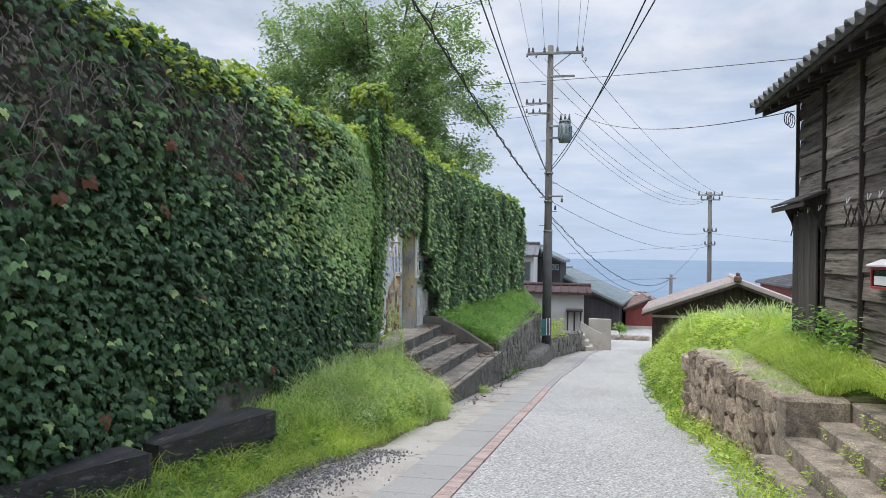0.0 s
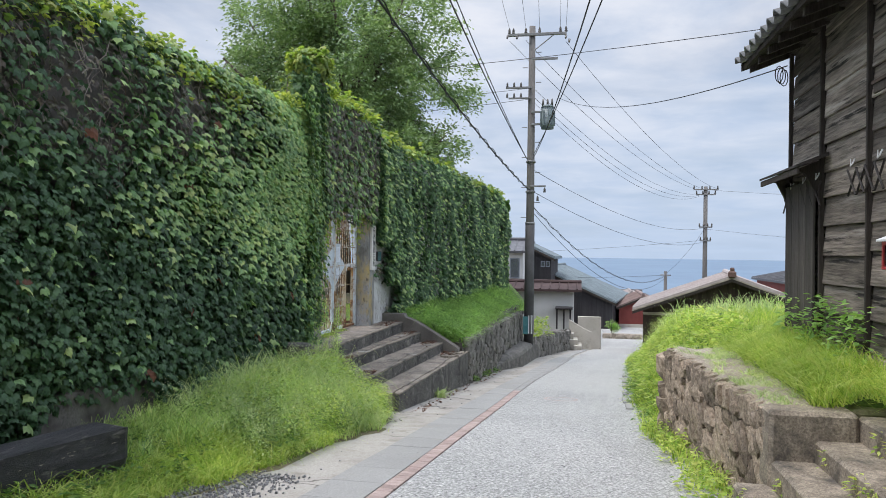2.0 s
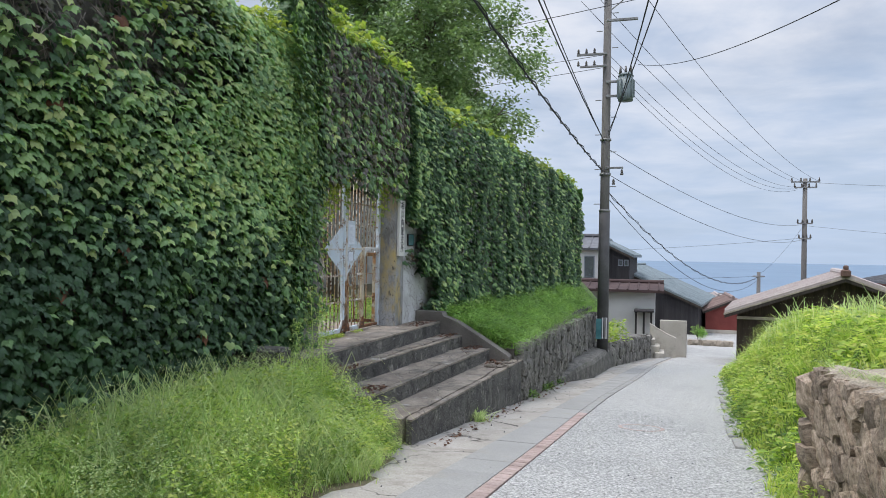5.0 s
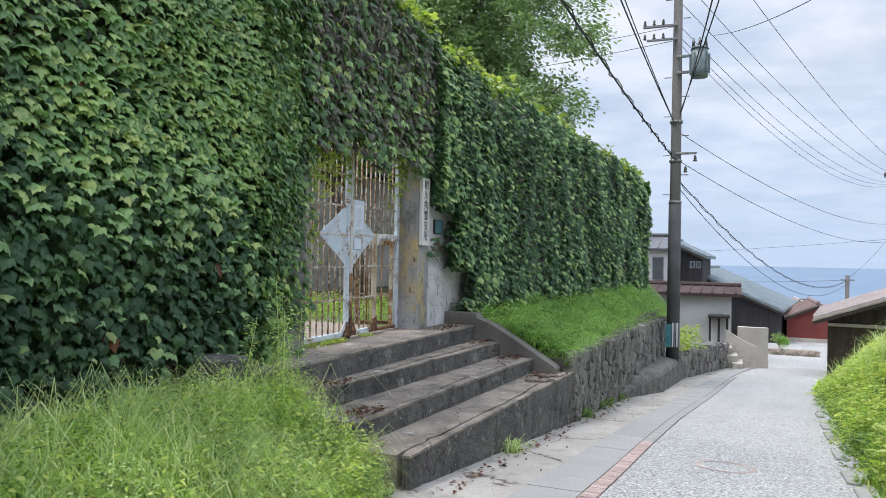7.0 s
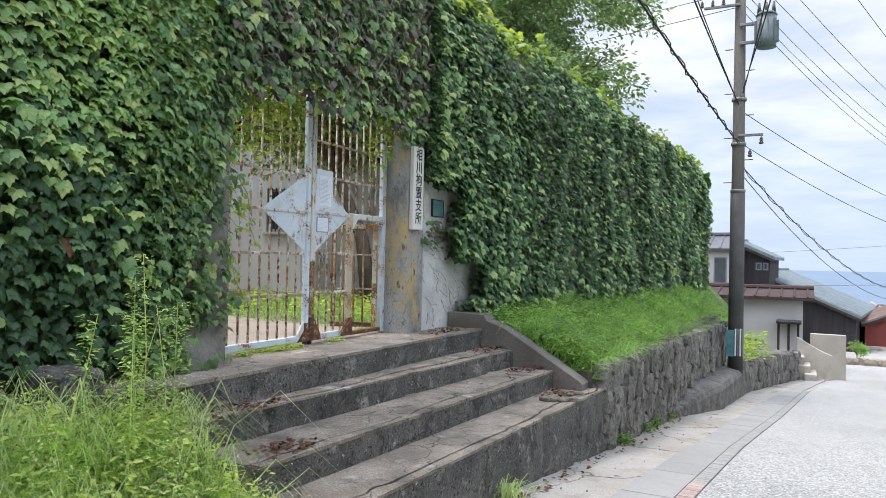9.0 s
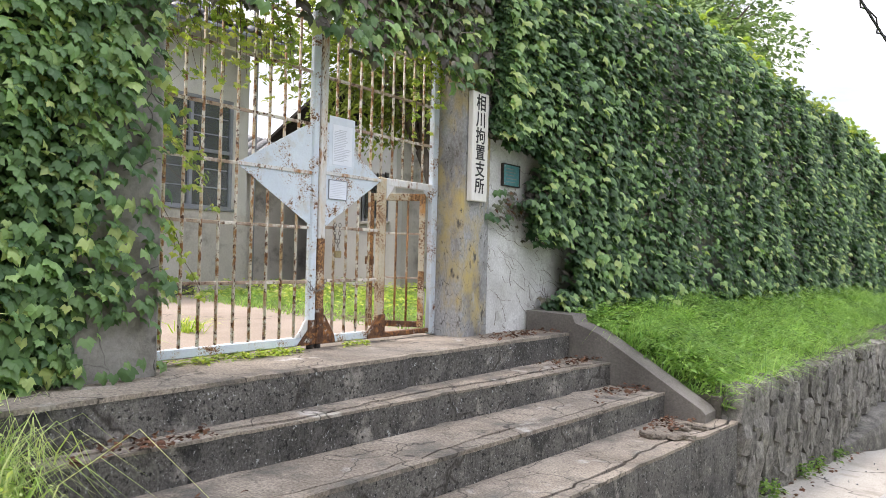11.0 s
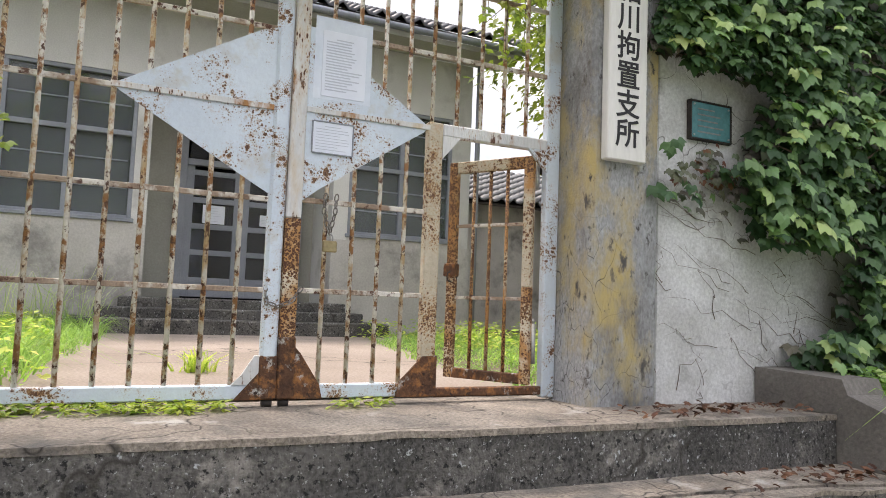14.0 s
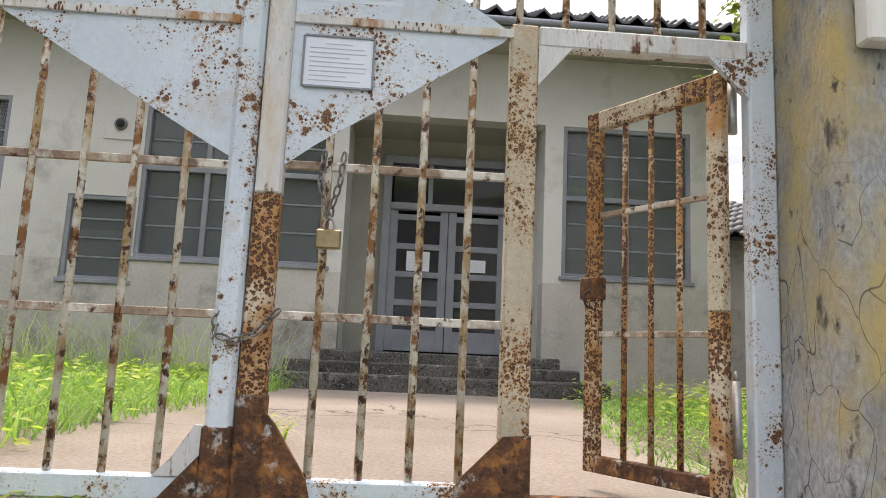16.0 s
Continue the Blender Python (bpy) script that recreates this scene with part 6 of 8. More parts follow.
single("roof_7", Geo().prism([(-13.22, 2.17), (-13.22, 2.22), (-16.2, 3.43), (-16.2, 3.36)], "y", 18.87, 29.95), M_BATTEN, "dark boarded eave of the lean-to", "roof", "structure")

# ---- old wooden house ----
HX = 3.06
house = thing("wooden_house", "old weathered plank house with a tiled roof", "house", (HX, 7, 0.3))
part("body", Geo().box(HX + 0.03, 8.5, -4.0, 10.90, 0.1, 3.85, 0.0), M_BATTEN, house)
part("sill_beam", Geo().box(HX - 0.05, HX + 0.1, -4.0, 10.94, 0.33, 0.45, 0.01), M_CAP, house, "grey sill beam on stones")
BATTENS = [10.92, 9.80, 8.56, 7.30, 6.05, 4.8, 3.55, 2.3]
plank_meshes = []
rs = random.Random(19)
for a, b in zip(BATTENS[1:], BATTENS):
    z = 0.46
    while z < 3.72:
        h = rs.uniform(0.25, 0.31)
        z1 = min(z + h, 3.76)
        m = Matrix.Translation((HX, 0, z)) @ Matrix.Rotation(rs.uniform(-0.02, 0.03) + 0.085, 4, "Y")
        g = Geo().box(-0.026, 0.0, a + 0.012, b - 0.012, 0.004, z1 - z + 0.004, 0.004, m)
        n = len(g.v)
        g.v = [(x + 0.006 * noise.noise((y * 3, q * 9, 1)), y, q + 0.006 * noise.noise((y * 4, q, 2))) for x, y, q in g.v]
        part("plank", g, M_OLDWOOD, house)
        z = z1
for y in BATTENS:
    part("batten", Geo().box(HX - 0.06, HX - 0.012, y - 0.02, y + 0.02, 0.45, 3.78, 0.005), M_BATTEN, house)
part("wall_plate", Geo().box(HX - 0.07, HX + 0.02, 0, 11.0, 3.72, 3.80, 0.01), M_BATTEN, house)
# boarded bay at the far corner with its little pent roof
for i in range(4):
    part("upright_board", Geo().box(HX - 0.10, HX - 0.072, 9.86 + 0.255 * i, 9.86 + 0.255 * i + 0.248, 0.47, 2.12, 0.004), M_DARKBOARD, house)
for name, y0, y1, zb in (("pent_roof", 9.60, 11.12, 2.22), ("pent_roof", 5.6, 7.70, 2.62)):
    pr = part(name, Geo().prism([(HX - 0.03, zb + 0.11), (HX - 0.03, zb + 0.15), (HX - 0.34, zb + 0.02), (HX - 0.34, zb - 0.005)], "y", y0, y1), M_IRON if zb < 2.3 else M_BARNWOOD, house, "thin sheet pent roof")
    for y in (y0 + 0.22, y1 - 0.22):
        part("bracket", Geo().prism([(HX - 0.05, zb - 0.35), (HX - 0.05, zb + 0.09), (HX - 0.28, zb - 0.01), (HX - 0.20, zb - 0.05)], "y", y - 0.02, y + 0.02), M_BATTEN, pr)
    part("fascia", Geo().box(HX - 0.33, HX - 0.31, y0 + 0.01, y1 - 0.01, zb - 0.075, zb - 0.01, 0.003), M_BATTEN, pr)


def lattice(y0, y1, z0, z1):
    """Iron folding lattice hung from two pale hooks."""
    ob = thing("iron_lattice", "rusty folding iron lattice hung on the planks", "lattice", (HX - 0.09, y0, z0))
    n = max(2, round((y1 - y0) / 0.22))
    w = (y1 - y0) / n
    x = HX - 0.095
    for i in range(n):
        for s in (0, 1):
            a, b = y0 + w * (i + s), y0 + w * (i + 1 - s)
            part("strap", Geo().tube([(x + 0.008 * s, a, z0), (x + 0.008 * s, (a + b) / 2, (z0 + z1) / 2), (x + 0.008 * s, b, z1)], 0.010, 0.010, 5), M_IRON, ob)
    for y in (y0 + w * 0.5, y1 - w * 0.5):
        part("hook", Geo().tube([(x + 0.02, y - 0.02, z1 + 0.09), (x, y - 0.02, z1 + 0.04), (x - 0.01, y, z1 + 0.02), (x, y + 0.02, z1 + 0.05), (x, y + 0.02, z1 + 0.09)], 0.007, 0.005, 6), M_WHITE, ob, "white hook")


lattice(8.10, 8.90, 1.86, 2.10)
lattice(7.10, 8.02, 1.86, 2.10)
lattice(9.66, 10.32, 1.82, 2.08)
lattice(10.55, 11.02, 1.82, 2.06)
box = thing("red_sign_box", "white hooded box with a red frame on the wall", "sign", (HX - 0.12, 8.0, 1.3))
part("box", Geo().box(HX - 0.12, HX - 0.03, 7.50, 8.02, 1.21, 1.43, 0.006), M_DARKGLASS, box, "dark glazed front")
part("hood", Geo().prism([(HX - 0.02, 1.50), (HX - 0.17, 1.44), (HX - 0.17, 1.425), (HX - 0.02, 1.43)], "y", 7.48, 8.04), M_WHITE, box, "white sloping hood")
for z0, z1 in ((1.395, 1.425), (1.20, 1.225)):
    part("rim", Geo().box(HX - 0.135, HX - 0.121, 7.50, 8.02, z0, z1, 0.004), M_REDTRIM, box, "red rim")
for y0 in (7.50, 7.99):
    part("rim", Geo().box(HX - 0.135, HX - 0.121, y0, y0 + 0.03, 1.225, 1.395, 0.004), M_REDTRIM, box, "red rim")
part("card", Geo().box(HX - 0.128, HX - 0.122, 7.58, 7.94, 1.24, 1.33, 0.002), M_WHITE, box, "pale card behind the front")
# roof: rafters, boards, tiles
roofp = part("roof", Geo().prism([(2.52, 3.60), (2.52, 3.66), (8.6, 5.9), (8.6, 5.8)], "y", -4.0, 11.12), M_BATTEN, house, "dark boarded eave")
for i in range(24):
    y = 10.95 - 0.42 * i
    part("rafter", Geo().prism([(2.56, 3.52), (2.56, 3.60), (3.3, 3.875), (3.3, 3.795)], "y", y - 0.03, y + 0.03), M_BATTEN, house)
part("barge_board", Geo().prism([(2.50, 3.585), (2.50, 3.70), (8.6, 5.95), (8.6, 5.82)], "y", 11.12, 11.16), M_BATTEN, house)
tile = Geo()
vs, fs = [], []
N = 9
for row, (s, lift) in enumerate(((0.0, 0.02), (0.30, 0.0))):
    for i in range(N):
        ph = i / (N - 1)
        wv = 0.045 * math.sin(2 * math.pi * ph) + lift
        vs += [(s, -0.27 * ph, wv), (s, -0.27 * ph, wv - 0.022)]
for i in range(N - 1):
    a, b = 2 * i, 2 * (i + 1)
    c, d = 2 * N + 2 * i, 2 * N + 2 * (i + 1)
    fs += [(a, b, d, c), (a + 1, c + 1, d + 1, b + 1), (a, a + 1, b + 1, b)]
fs += [(0, 2 * N, 2 * N + 1, 1), (2 * N - 2, 2 * N - 1, 4 * N - 1, 4 * N - 2)]
tile.add(vs, fs)
tile_me = tile.mesh("roof_tile", M_KAWARA, True)
slope = Matrix.Rotation(-math.atan2(2.24, 6.08), 4, "Y")
for j in range(5):
    for i in range(44):
        p = Vector((2.44 + 0.255 * j, 11.20 - 0.255 * i + 0.0, 3.695 + 0.094 * j + rs.uniform(-0.006, 0.006)))
        ob = piece("roof_tile", tile_me, house, Matrix.Translation(p - Vector((HX, 7, 0.3))) @ slope)
tiled_roof("roof_4", "upper courses of the old pantile roof", 3.70, 4.17, 8.6, 5.98, -4.0, 11.2, M_KAWARA, 0.255)

# ---- log benches ----
def log_bench(a, b, top, label):
    a, b = Vector((*a, 0)), Vector((*b, 0))
    d = (b - a)
    ob = thing("log_bench", label, "bench", (a.x, a.y, road_z(a.y)), "log benches")
    ang = math.atan2(d.y, d.x)
    n, L = 14, d.length
    vs, fs = [], []
    cuts = [0, 0.02, 0.08, 0.3, 0.5, 0.7, 0.92, 0.98, 1.0]
    for i, u in enumerate(cuts):
        sh = 0.93 if i in (0, len(cuts) - 1) else 1.0
        for k in range(n):
            t = 2 * math.pi * k / n
            y, z = 0.24 * math.cos(t), 0.37 * math.sin(t)
            y, z = max(-0.19, min(0.19, y)), max(-0.285, min(z, 0.085))
            jit = 1 + 0.05 * noise.noise((u * 4, k * 0.9, a.x))
            vs.append((u * L, y * jit * sh, z * jit * sh))
        if i:
            for k in range(n):
                fs.append(((i - 1) * n + k, i * n + k, i * n + (k + 1) % n, (i - 1) * n + (k + 1) % n))
    fs += [tuple(range(n)), tuple((len(cuts) - 1) * n + k for k in range(n - 1, -1, -1))]
    m = Matrix.Translation((a.x, a.y, top - 0.085)) @ Matrix.Rotation(ang, 4, "Z")
    part("seat", Geo().add([m @ Vector(p) for p in vs], fs), M_BLACKLOG, ob, "hewn blackened log, flat on top")
    for u in (0.18, 0.82):
        p = a + d * u
        mm = Matrix.Translation((p.x, p.y, 0)) @ Matrix.Rotation(ang, 4, "Z")
        part("support", Geo().box(-0.10, 0.10, -0.15, 0.15, road_z(p.y) - 0.05, top - 0.33, 0.02, mm), M_BLACKLOG, ob)


log_bench((-3.67, 5.60), (-3.27, 7.10), -0.18, "blackened hewn log bench beside the ivy wall")
log_bench((-4.05, 3.85), (-3.44, 5.18), -0.11, "blackened log bench half under the ivy")

# ---- poles and cables ----
def utility_pole(at, base, top, r0, r1, label):
    ob = thing("utility_pole", label, "utility pole", (*at, base))
    x, y = at
    part("pole", Geo().tube([(x, y, base), (x, y, (base + top) / 2), (x, y, top)], r0, r1, 14), M_POLE, ob, smooth=True)
    return ob


def insulator(parent, x, y, z, s=1.0):
    g = Geo().tube([(x, y, z), (x, y, z + 0.05 * s)], 0.05 * s, 0.06 * s, 8).tube([(x, y, z + 0.05 * s), (x, y, z + 0.12 * s)], 0.035 * s, 0.05 * s, 8).tube([(x, y, z + 0.12 * s), (x, y, z + 0.2 * s)], 0.045 * s, 0.02 * s, 8)
    part("insulator", g, M_PORCELAIN, parent, smooth=True)


PX, PY = -1.22, 28.1
p1 = utility_pole((PX, PY), -2.2, 9.6, 0.175, 0.112, "tall weathered concrete utility pole with a transformer")
part("sleeve", Geo().tube([(PX, PY, -2.1), (PX, PY, 0.3), (PX, PY, 2.4)], 0.181, 0.171, 14), M_POLEWRAP, p1, "black lower sleeve", True)
part("crossarm", Geo().box(-2.08, 0.02, PY - 0.19, PY - 0.10, 9.22, 9.32, 0.008), M_GALV, p1)
part("crossarm", Geo().box(PX, -0.28, PY - 0.30, PY - 0.22, 8.30, 8.38, 0.008, Matrix.Rotation(0.0, 4, "Z")), M_GALV, p1)
part("crossarm", Geo().box(-2.15, PX, PY - 0.19, PY - 0.12, 7.30, 7.37, 0.008), M_GALV, p1)
part("brace", Geo().tube([(PX + 0.1, PY - 0.14, 8.7), (-0.45, PY - 0.14, 9.22)], 0.02, 0.02, 6), M_GALV, p1)
for x in (-2.05, -1.9, -1.45, -0.95, -0.2, 0.0):
    insulator(p1, x, PY - 0.14, 9.32)
for x, z in ((-2.1, 9.08), (0.0, 9.0), (0.12, 8.85), (-1.75, 9.05)):
    part("dead_end", Geo().tube([(x, PY - 0.2, z + 0.16), (x, PY - 0.45, z)], 0.05, 0.03, 8), M_PORCELAIN, p1, smooth=True)
for x in (-2.1, -1.85, -1.6):
    for z in (7.37, 6.98):
        insulator(p1, x, PY - 0.16, z, 0.8)
part("crossarm", Geo().box(-2.05, PX, PY - 0.19, PY - 0.12, 6.92, 6.98, 0.008), M_GALV, p1)
tank = part("transformer", Geo().tube([(-0.62, PY - 0.3, 5.78), (-0.62, PY - 0.3, 6.0), (-0.62, PY - 0.3, 6.55)], 0.225, 0.225, 18).tube([(-0.62, PY - 0.3, 6.55), (-0.62, PY - 0.3, 6.63)], 0.245, 0.18, 18), M_CAN, p1, "grey-green transformer tank", True)
for k in range(9):
    a = k * 2 * math.pi / 9
    part("fin", Geo().box(0.215, 0.275, -0.012, 0.012, 5.88, 6.42, 0.004, Matrix.Translation((-0.62, PY - 0.3, 0)) @ Matrix.Rotation(a, 4, "Z")), M_CAN, tank)
for k in range(3):
    part("bushing", Geo().tube([(-0.78 + 0.16 * k, PY - 0.34, 6.6), (-0.78 + 0.16 * k, PY - 0.34, 6.86)], 0.05, 0.025, 8), M_PORCELAIN, tank, smooth=True)
for z in (5.95, 6.4):
    part("bracket", Geo().box(PX, -0.7, PY - 0.2, PY - 0.12, z, z + 0.07, 0.006), M_GALV, p1)
for z in (2.35, 3.5, 4.6):
    part("band", Geo().tube([(PX, PY, z), (PX, PY, z + 0.07)], 0.178, 0.178, 14), M_GALV, p1, smooth=True)
part("crossarm", Geo().box(PX, -0.66, PY - 0.17, PY - 0.10, 3.70, 3.76, 0.006), M_GALV, p1)
insulator(p1, -0.7, PY - 0.14, 3.5, 0.9)
insulator(p1, -0.95, PY - 0.14, 3.2, 0.9)
for k in range(12):
    z = 2.6 + 0.55 * k
    s = 1 if k % 2 else -1
    part("step_bolt", Geo().tube([(PX + s * 0.15, PY, z), (PX + s * 0.34, PY, z)], 0.014, 0.014, 6), M_GALV, p1)
part("number_plate", Geo().box(PX - 0.19, PX - 0.02, PY - 0.212, PY - 0.186, -1.66, -1.02, 0.004), M_TEAL, p1, "teal address plate")
for k in range(4):
    part("stripe", Geo().box(PX - 0.005 + 0.055 * k, PX + 0.03 + 0.055 * k, PY - 0.218, PY - 0.182 + 0.02 * k, -1.64, -0.98, 0.003), M_WHITE if k % 2 == 0 else M_GALV, p1, "pale warning stripe")
P2X, P2Y = 10.5, 62.0
p2 = utility_pole((P2X, P2Y), -7.5, 6.8, 0.22, 0.15, "distant concrete utility pole with two crossarms")
for z, w in ((6.5, 0.95), (6.1, 0.75), (3.5, 0.5), (2.4, 0.4)):
    part("crossarm", Geo().box(P2X - w, P2X + w, P2Y - 0.2, P2Y - 0.1, z, z + 0.1, 0.01), M_GALV, p2)
    for k in range(4):
        insulator(p2, P2X - w * 0.95 + k * w * 0.63, P2Y - 0.15, z + 0.1, 1.3)
p3 = utility_pole((7.25, 60.0), -7.0, 0.0, 0.16, 0.12, "short distant utility pole")
part("crossarm", Geo().box(6.85, 7.65, 59.9, 59.98, -0.35, -0.25, 0.01), M_GALV, p3)


def cable(a, b, sag, r=0.012, label="thin black overhead cable strung between poles", lashed=0):
    a, b = Vector(a), Vector(b)
    n = 22
    pts = [a.lerp(b, i / n) - Vector((0, 0, 4 * sag * (i / n) * (1 - i / n))) for i in range(n + 1)]
    r *= 0.7
    ob = single("cable", Geo().tube(pts, r, r, 5), M_WIRE, label, "cable", group="overhead cables")
    if lashed:
        m = 150
        g = Geo()
        hp = []
        for i in range(m + 1):
            u = i / m
            p = a.lerp(b, u) - Vector((0, 0, 4 * sag * u * (1 - u)))
            t = u * lashed * 2 * math.pi
            hp.append(p + Vector((0.045 * math.cos(t), 0, 0.045 * math.sin(t))))
        part("lashing", Geo().tube(hp, r * 0.7, r * 0.7, 4), M_WIRE, ob)
    return ob


# uphill, over the camera's head
cable((PX, PY - 0.2, 3.55), (-3.4, -12, 8.5), 1.0, 0.023, "thick lashed bundle of overhead cables", 36)
cable((PX, PY - 0.2, 4.5), (-2.35, -12, 9.6), 0.9, 0.020)
cable((PX, PY - 0.2, 4.5), (-1.95, -12, 9.6), 1.0, 0.014)
cable((PX + 0.1, PY - 0.2, 4.75), (3.4, -12, 8.9), 1.5, 0.018)
cable((PX + 0.1, PY - 0.2, 4.85), (4.4, -12, 8.7), 0.9, 0.018)
for x, q in ((-2.05, -1.9), (-1.45, -0.4), (-0.95, 0.6), (-0.2, 0.9), (0.0, 1.5)):
    cable((x, PY - 0.15, 9.5), (q, -12, 14.2), 0.8, 0.009)
# on to the next pole and to houses
for x, z, k in ((-2.05, 9.1, -0.9), (-1.45, 9.1, -0.3), (0.0, 9.0, 0.8)):
    cable((x, PY, z), (P2X + k, P2Y, 6.65), 0.8, 0.014)
for z, z2, s in ((7.4, 6.2, 1.1), (7.1, 6.1, 1.25), (6.9, 6.0, 1.4)):
    cable((PX, PY, z), (P2X - 0.5, P2Y, z2), s, 0.012)
cable((PX, PY, 4.4), (P2X, P2Y, 3.5), 0.9, 0.014)
cable((PX, PY, 3.6), (P2X, P2Y, 2.4), 0.95, 0.014)
cable((PX, PY, 3.1), (7.25, 60, -0.3), 1.5, 0.019, "thick lashed bundle of overhead cables", 20)
cable((PX, PY, 2.9), (7.25, 60, -0.5), 1.8, 0.016)
cable((P2X, P2Y, 3.5), (7.25, 60, -0.2), 0.3, 0.012)
cable((-0.25, PY - 0.3, 6.9), (2.99, 10.99, 3.60), 0.42, 0.011)
cable((-30, 48, 14.0), (9.0, 13.0, 5.3), 1.0, 0.013)
cable((PX, PY, 7.35), (-26, 34, 8.4), 0.5, 0.012)
cable((PX, PY, 6.95), (-26, 34, 7.6), 0.5, 0.012)
cable((P2X + 0.6, P2Y, 6.5), (40, 52, 6.0), 0.7, 0.014)
cable((P2X, P2Y, 3.4), (40, 52, 2.2), 0.7, 0.012)
cable((-40, 75, 2.0), (P2X, P2Y, 2.5), 1.2, 0.014)
cable((-20, 70, 0.5), (7.25, 60, -0.3), 0.8, 0.014)
coil = Geo()
for k in range(3):
    c = Vector((2.90 + 0.03 * k, 10.99, 3.60 - 0.02 * k))
    coil.tube([c + Vector((0.045 * math.cos(a), 0.01 * k, 0.10 * math.sin(a) - 0.1)) for a in [q * 2 * math.pi / 12 for q in range(13)]], 0.006, 0.006, 5)
single("cable_coil", coil, M_WIRE, "small black coil of cable under the eave", "cable")

# ---- houses downhill ----
def gable_house(name, label, x0, x1, y0, y1, base, eave, ridge, walls, roofing, along_y=True, over=0.45, windows=(), turn=0):
    ob = thing(name, label, "house", ((x0 + x1) / 2, (y0 + y1) / 2, base))
    if along_y:
        c = (x0 + x1) / 2
        wall = part("wall", Geo().prism([(x0, base), (x1, base), (x1, eave), (c, ridge - 0.12), (x0, eave)], "y", y0, y1), walls, ob)
        t = 0.14
        dz = (ridge - eave) / (c - x0)
        for s, mt in ((-1, roofing), (1, roofing)):
            e = x0 - over if s < 0 else x1 + over
            ze = eave - dz * over
            prof = [(e, ze), (c, ridge), (c, ridge + t), (e, ze + t)]
            if s > 0:
                prof = [(c, ridge), (e, ze), (e, ze + t), (c, ridge + t)]
            rf = part("roof", Geo().prism(prof, "y", y0 - over, y1 + over), mt, ob)
            rows = max(3, int((y1 - y0 + 2 * over) / 0.5))
            for k in range(rows):
                y = y0 - over + (k + 0.5) * (y1 - y0 + 2 * over) / rows
                part("tile_ridge", Geo().tube([(e, y, ze + t + 0.01), (c, y, ridge + t + 0.01)], 0.055, 0.055, 5), mt, rf)
        part("ridge", Geo().tube([(c, y0 - over, ridge + t + 0.05), (c, y1 + over, ridge + t + 0.05)], 0.13, 0.13, 8), roofing, ob)
        part("barge_board", Geo().prism([(x0 - over, eave - dz * over - 0.16), (c, ridge - 0.16), (x1 + over, eave - dz * over - 0.16), (x1 + over, eave - dz * over), (c, ridge), (x0 - over, eave - dz * over)], "y", y0 - over - 0.04, y0 - over), M_BATTEN, ob)
    else:
        c = (y0 + y1) / 2
        wall = part("wall", Geo().prism([(y0, base), (y1, base), (y1, eave), (c, ridge - 0.12), (y0, eave)], "x", x0, x1), walls, ob)
        t = 0.14
        dz = (ridge - eave) / (c - y0)
        for s in (-1, 1):
            e = y0 - over if s < 0 else y1 + over
            ze = eave - dz * over
            prof = [(e, ze), (c, ridge), (c, ridge + t), (e, ze + t)] if s < 0 else [(c, ridge), (e, ze), (e, ze + t), (c, ridge + t)]
            rf = part("roof", Geo().prism(prof, "x", x0 - over, x1 + over), roofing, ob)
            rows = max(3, int((x1 - x0 + 2 * over) / 0.5))
            for k in range(rows):
                x = x0 - over + (k + 0.5) * (x1 - x0 + 2 * over) / rows
                part("tile_ridge", Geo().tube([(x, e, ze + t + 0.01), (x, c, ridge + t + 0.01)], 0.05, 0.05, 5), roofing, rf)
        part("ridge", Geo().tube([(x0 - over, c, ridge + t + 0.05), (x1 + over, c, ridge + t + 0.05)], 0.13, 0.13, 8), roofing, ob)
    for wx0, wx1, wz0, wz1 in windows:
        w = part("window", Geo().box(wx0, wx1, y0 - 0.05, y0 + 0.02, wz0, wz1, 0.01), M_FRAME, ob)
        part("pane", Geo().box(wx0 + 0.06, wx1 - 0.06, y0 - 0.06, y0 - 0.045, wz0 + 0.06, wz1 - 0.06, 0.0), M_GLASS, w)
    ob.matrix_basis = ob.matrix_basis @ Matrix.Rotation(radians(turn), 4, "Z")
    return ob


barn = gable_house("barn", "low brown plank barn with a weathered pinkish tile roof", 3.9, 11.6, 36.0, 41.5, -4.4, -1.15, 0.28, M_BARNWOOD, M_TANTILE, turn=-8)
part("ridge_ornament", Geo().box(7.58, 7.92, 35.4, 35.7, 0.30, 0.60, 0.06).box(7.66, 7.84, 35.45, 35.65, 0.58, 0.76, 0.05), M_ORNAMENT, barn, "reddish ridge-end tile")
part("edge_tile", Geo().prism([(3.42, -1.36), (7.75, 0.25), (12.08, -1.36), (12.08, -1.30), (7.75, 0.31), (3.42, -1.30)], "y", 35.50, 35.62), M_CAP, barn, "pale row of edge tiles")
part("fascia", Geo().box(3.9, 9.2, 35.9, 35.98, -1.52, -1.40, 0.01), M_CAP, barn, "pale horizontal batten")
gable_house("house", "white house with a low brown metal roof", -3.6, 0.30, 44.6, 48.6, -4.9, -0.90, -0.66, M_HWHITE, M_BROWNROOF, False, 0.45)
gable_house("house", "white two-storey house with a black tiled roof", -6.4, -3.10, 49.6, 54.4, -5.5, 1.36, 2.05, M_HWHITE, M_KAWARA_B, False, 0.3, [(-3.95, -3.3, -0.4, 0.95)])
gable_house("house", "dark two-storey house with a blue-grey tile roof", -5.2, -1.25, 55.0, 60.0, -5.8, 1.02, 1.95, M_HDARK, M_BLUETILE, True, 0.3, [(-2.0, -1.68, 0.28, 0.72), (-1.62, -1.32, 0.28, 0.72)], turn=-4)
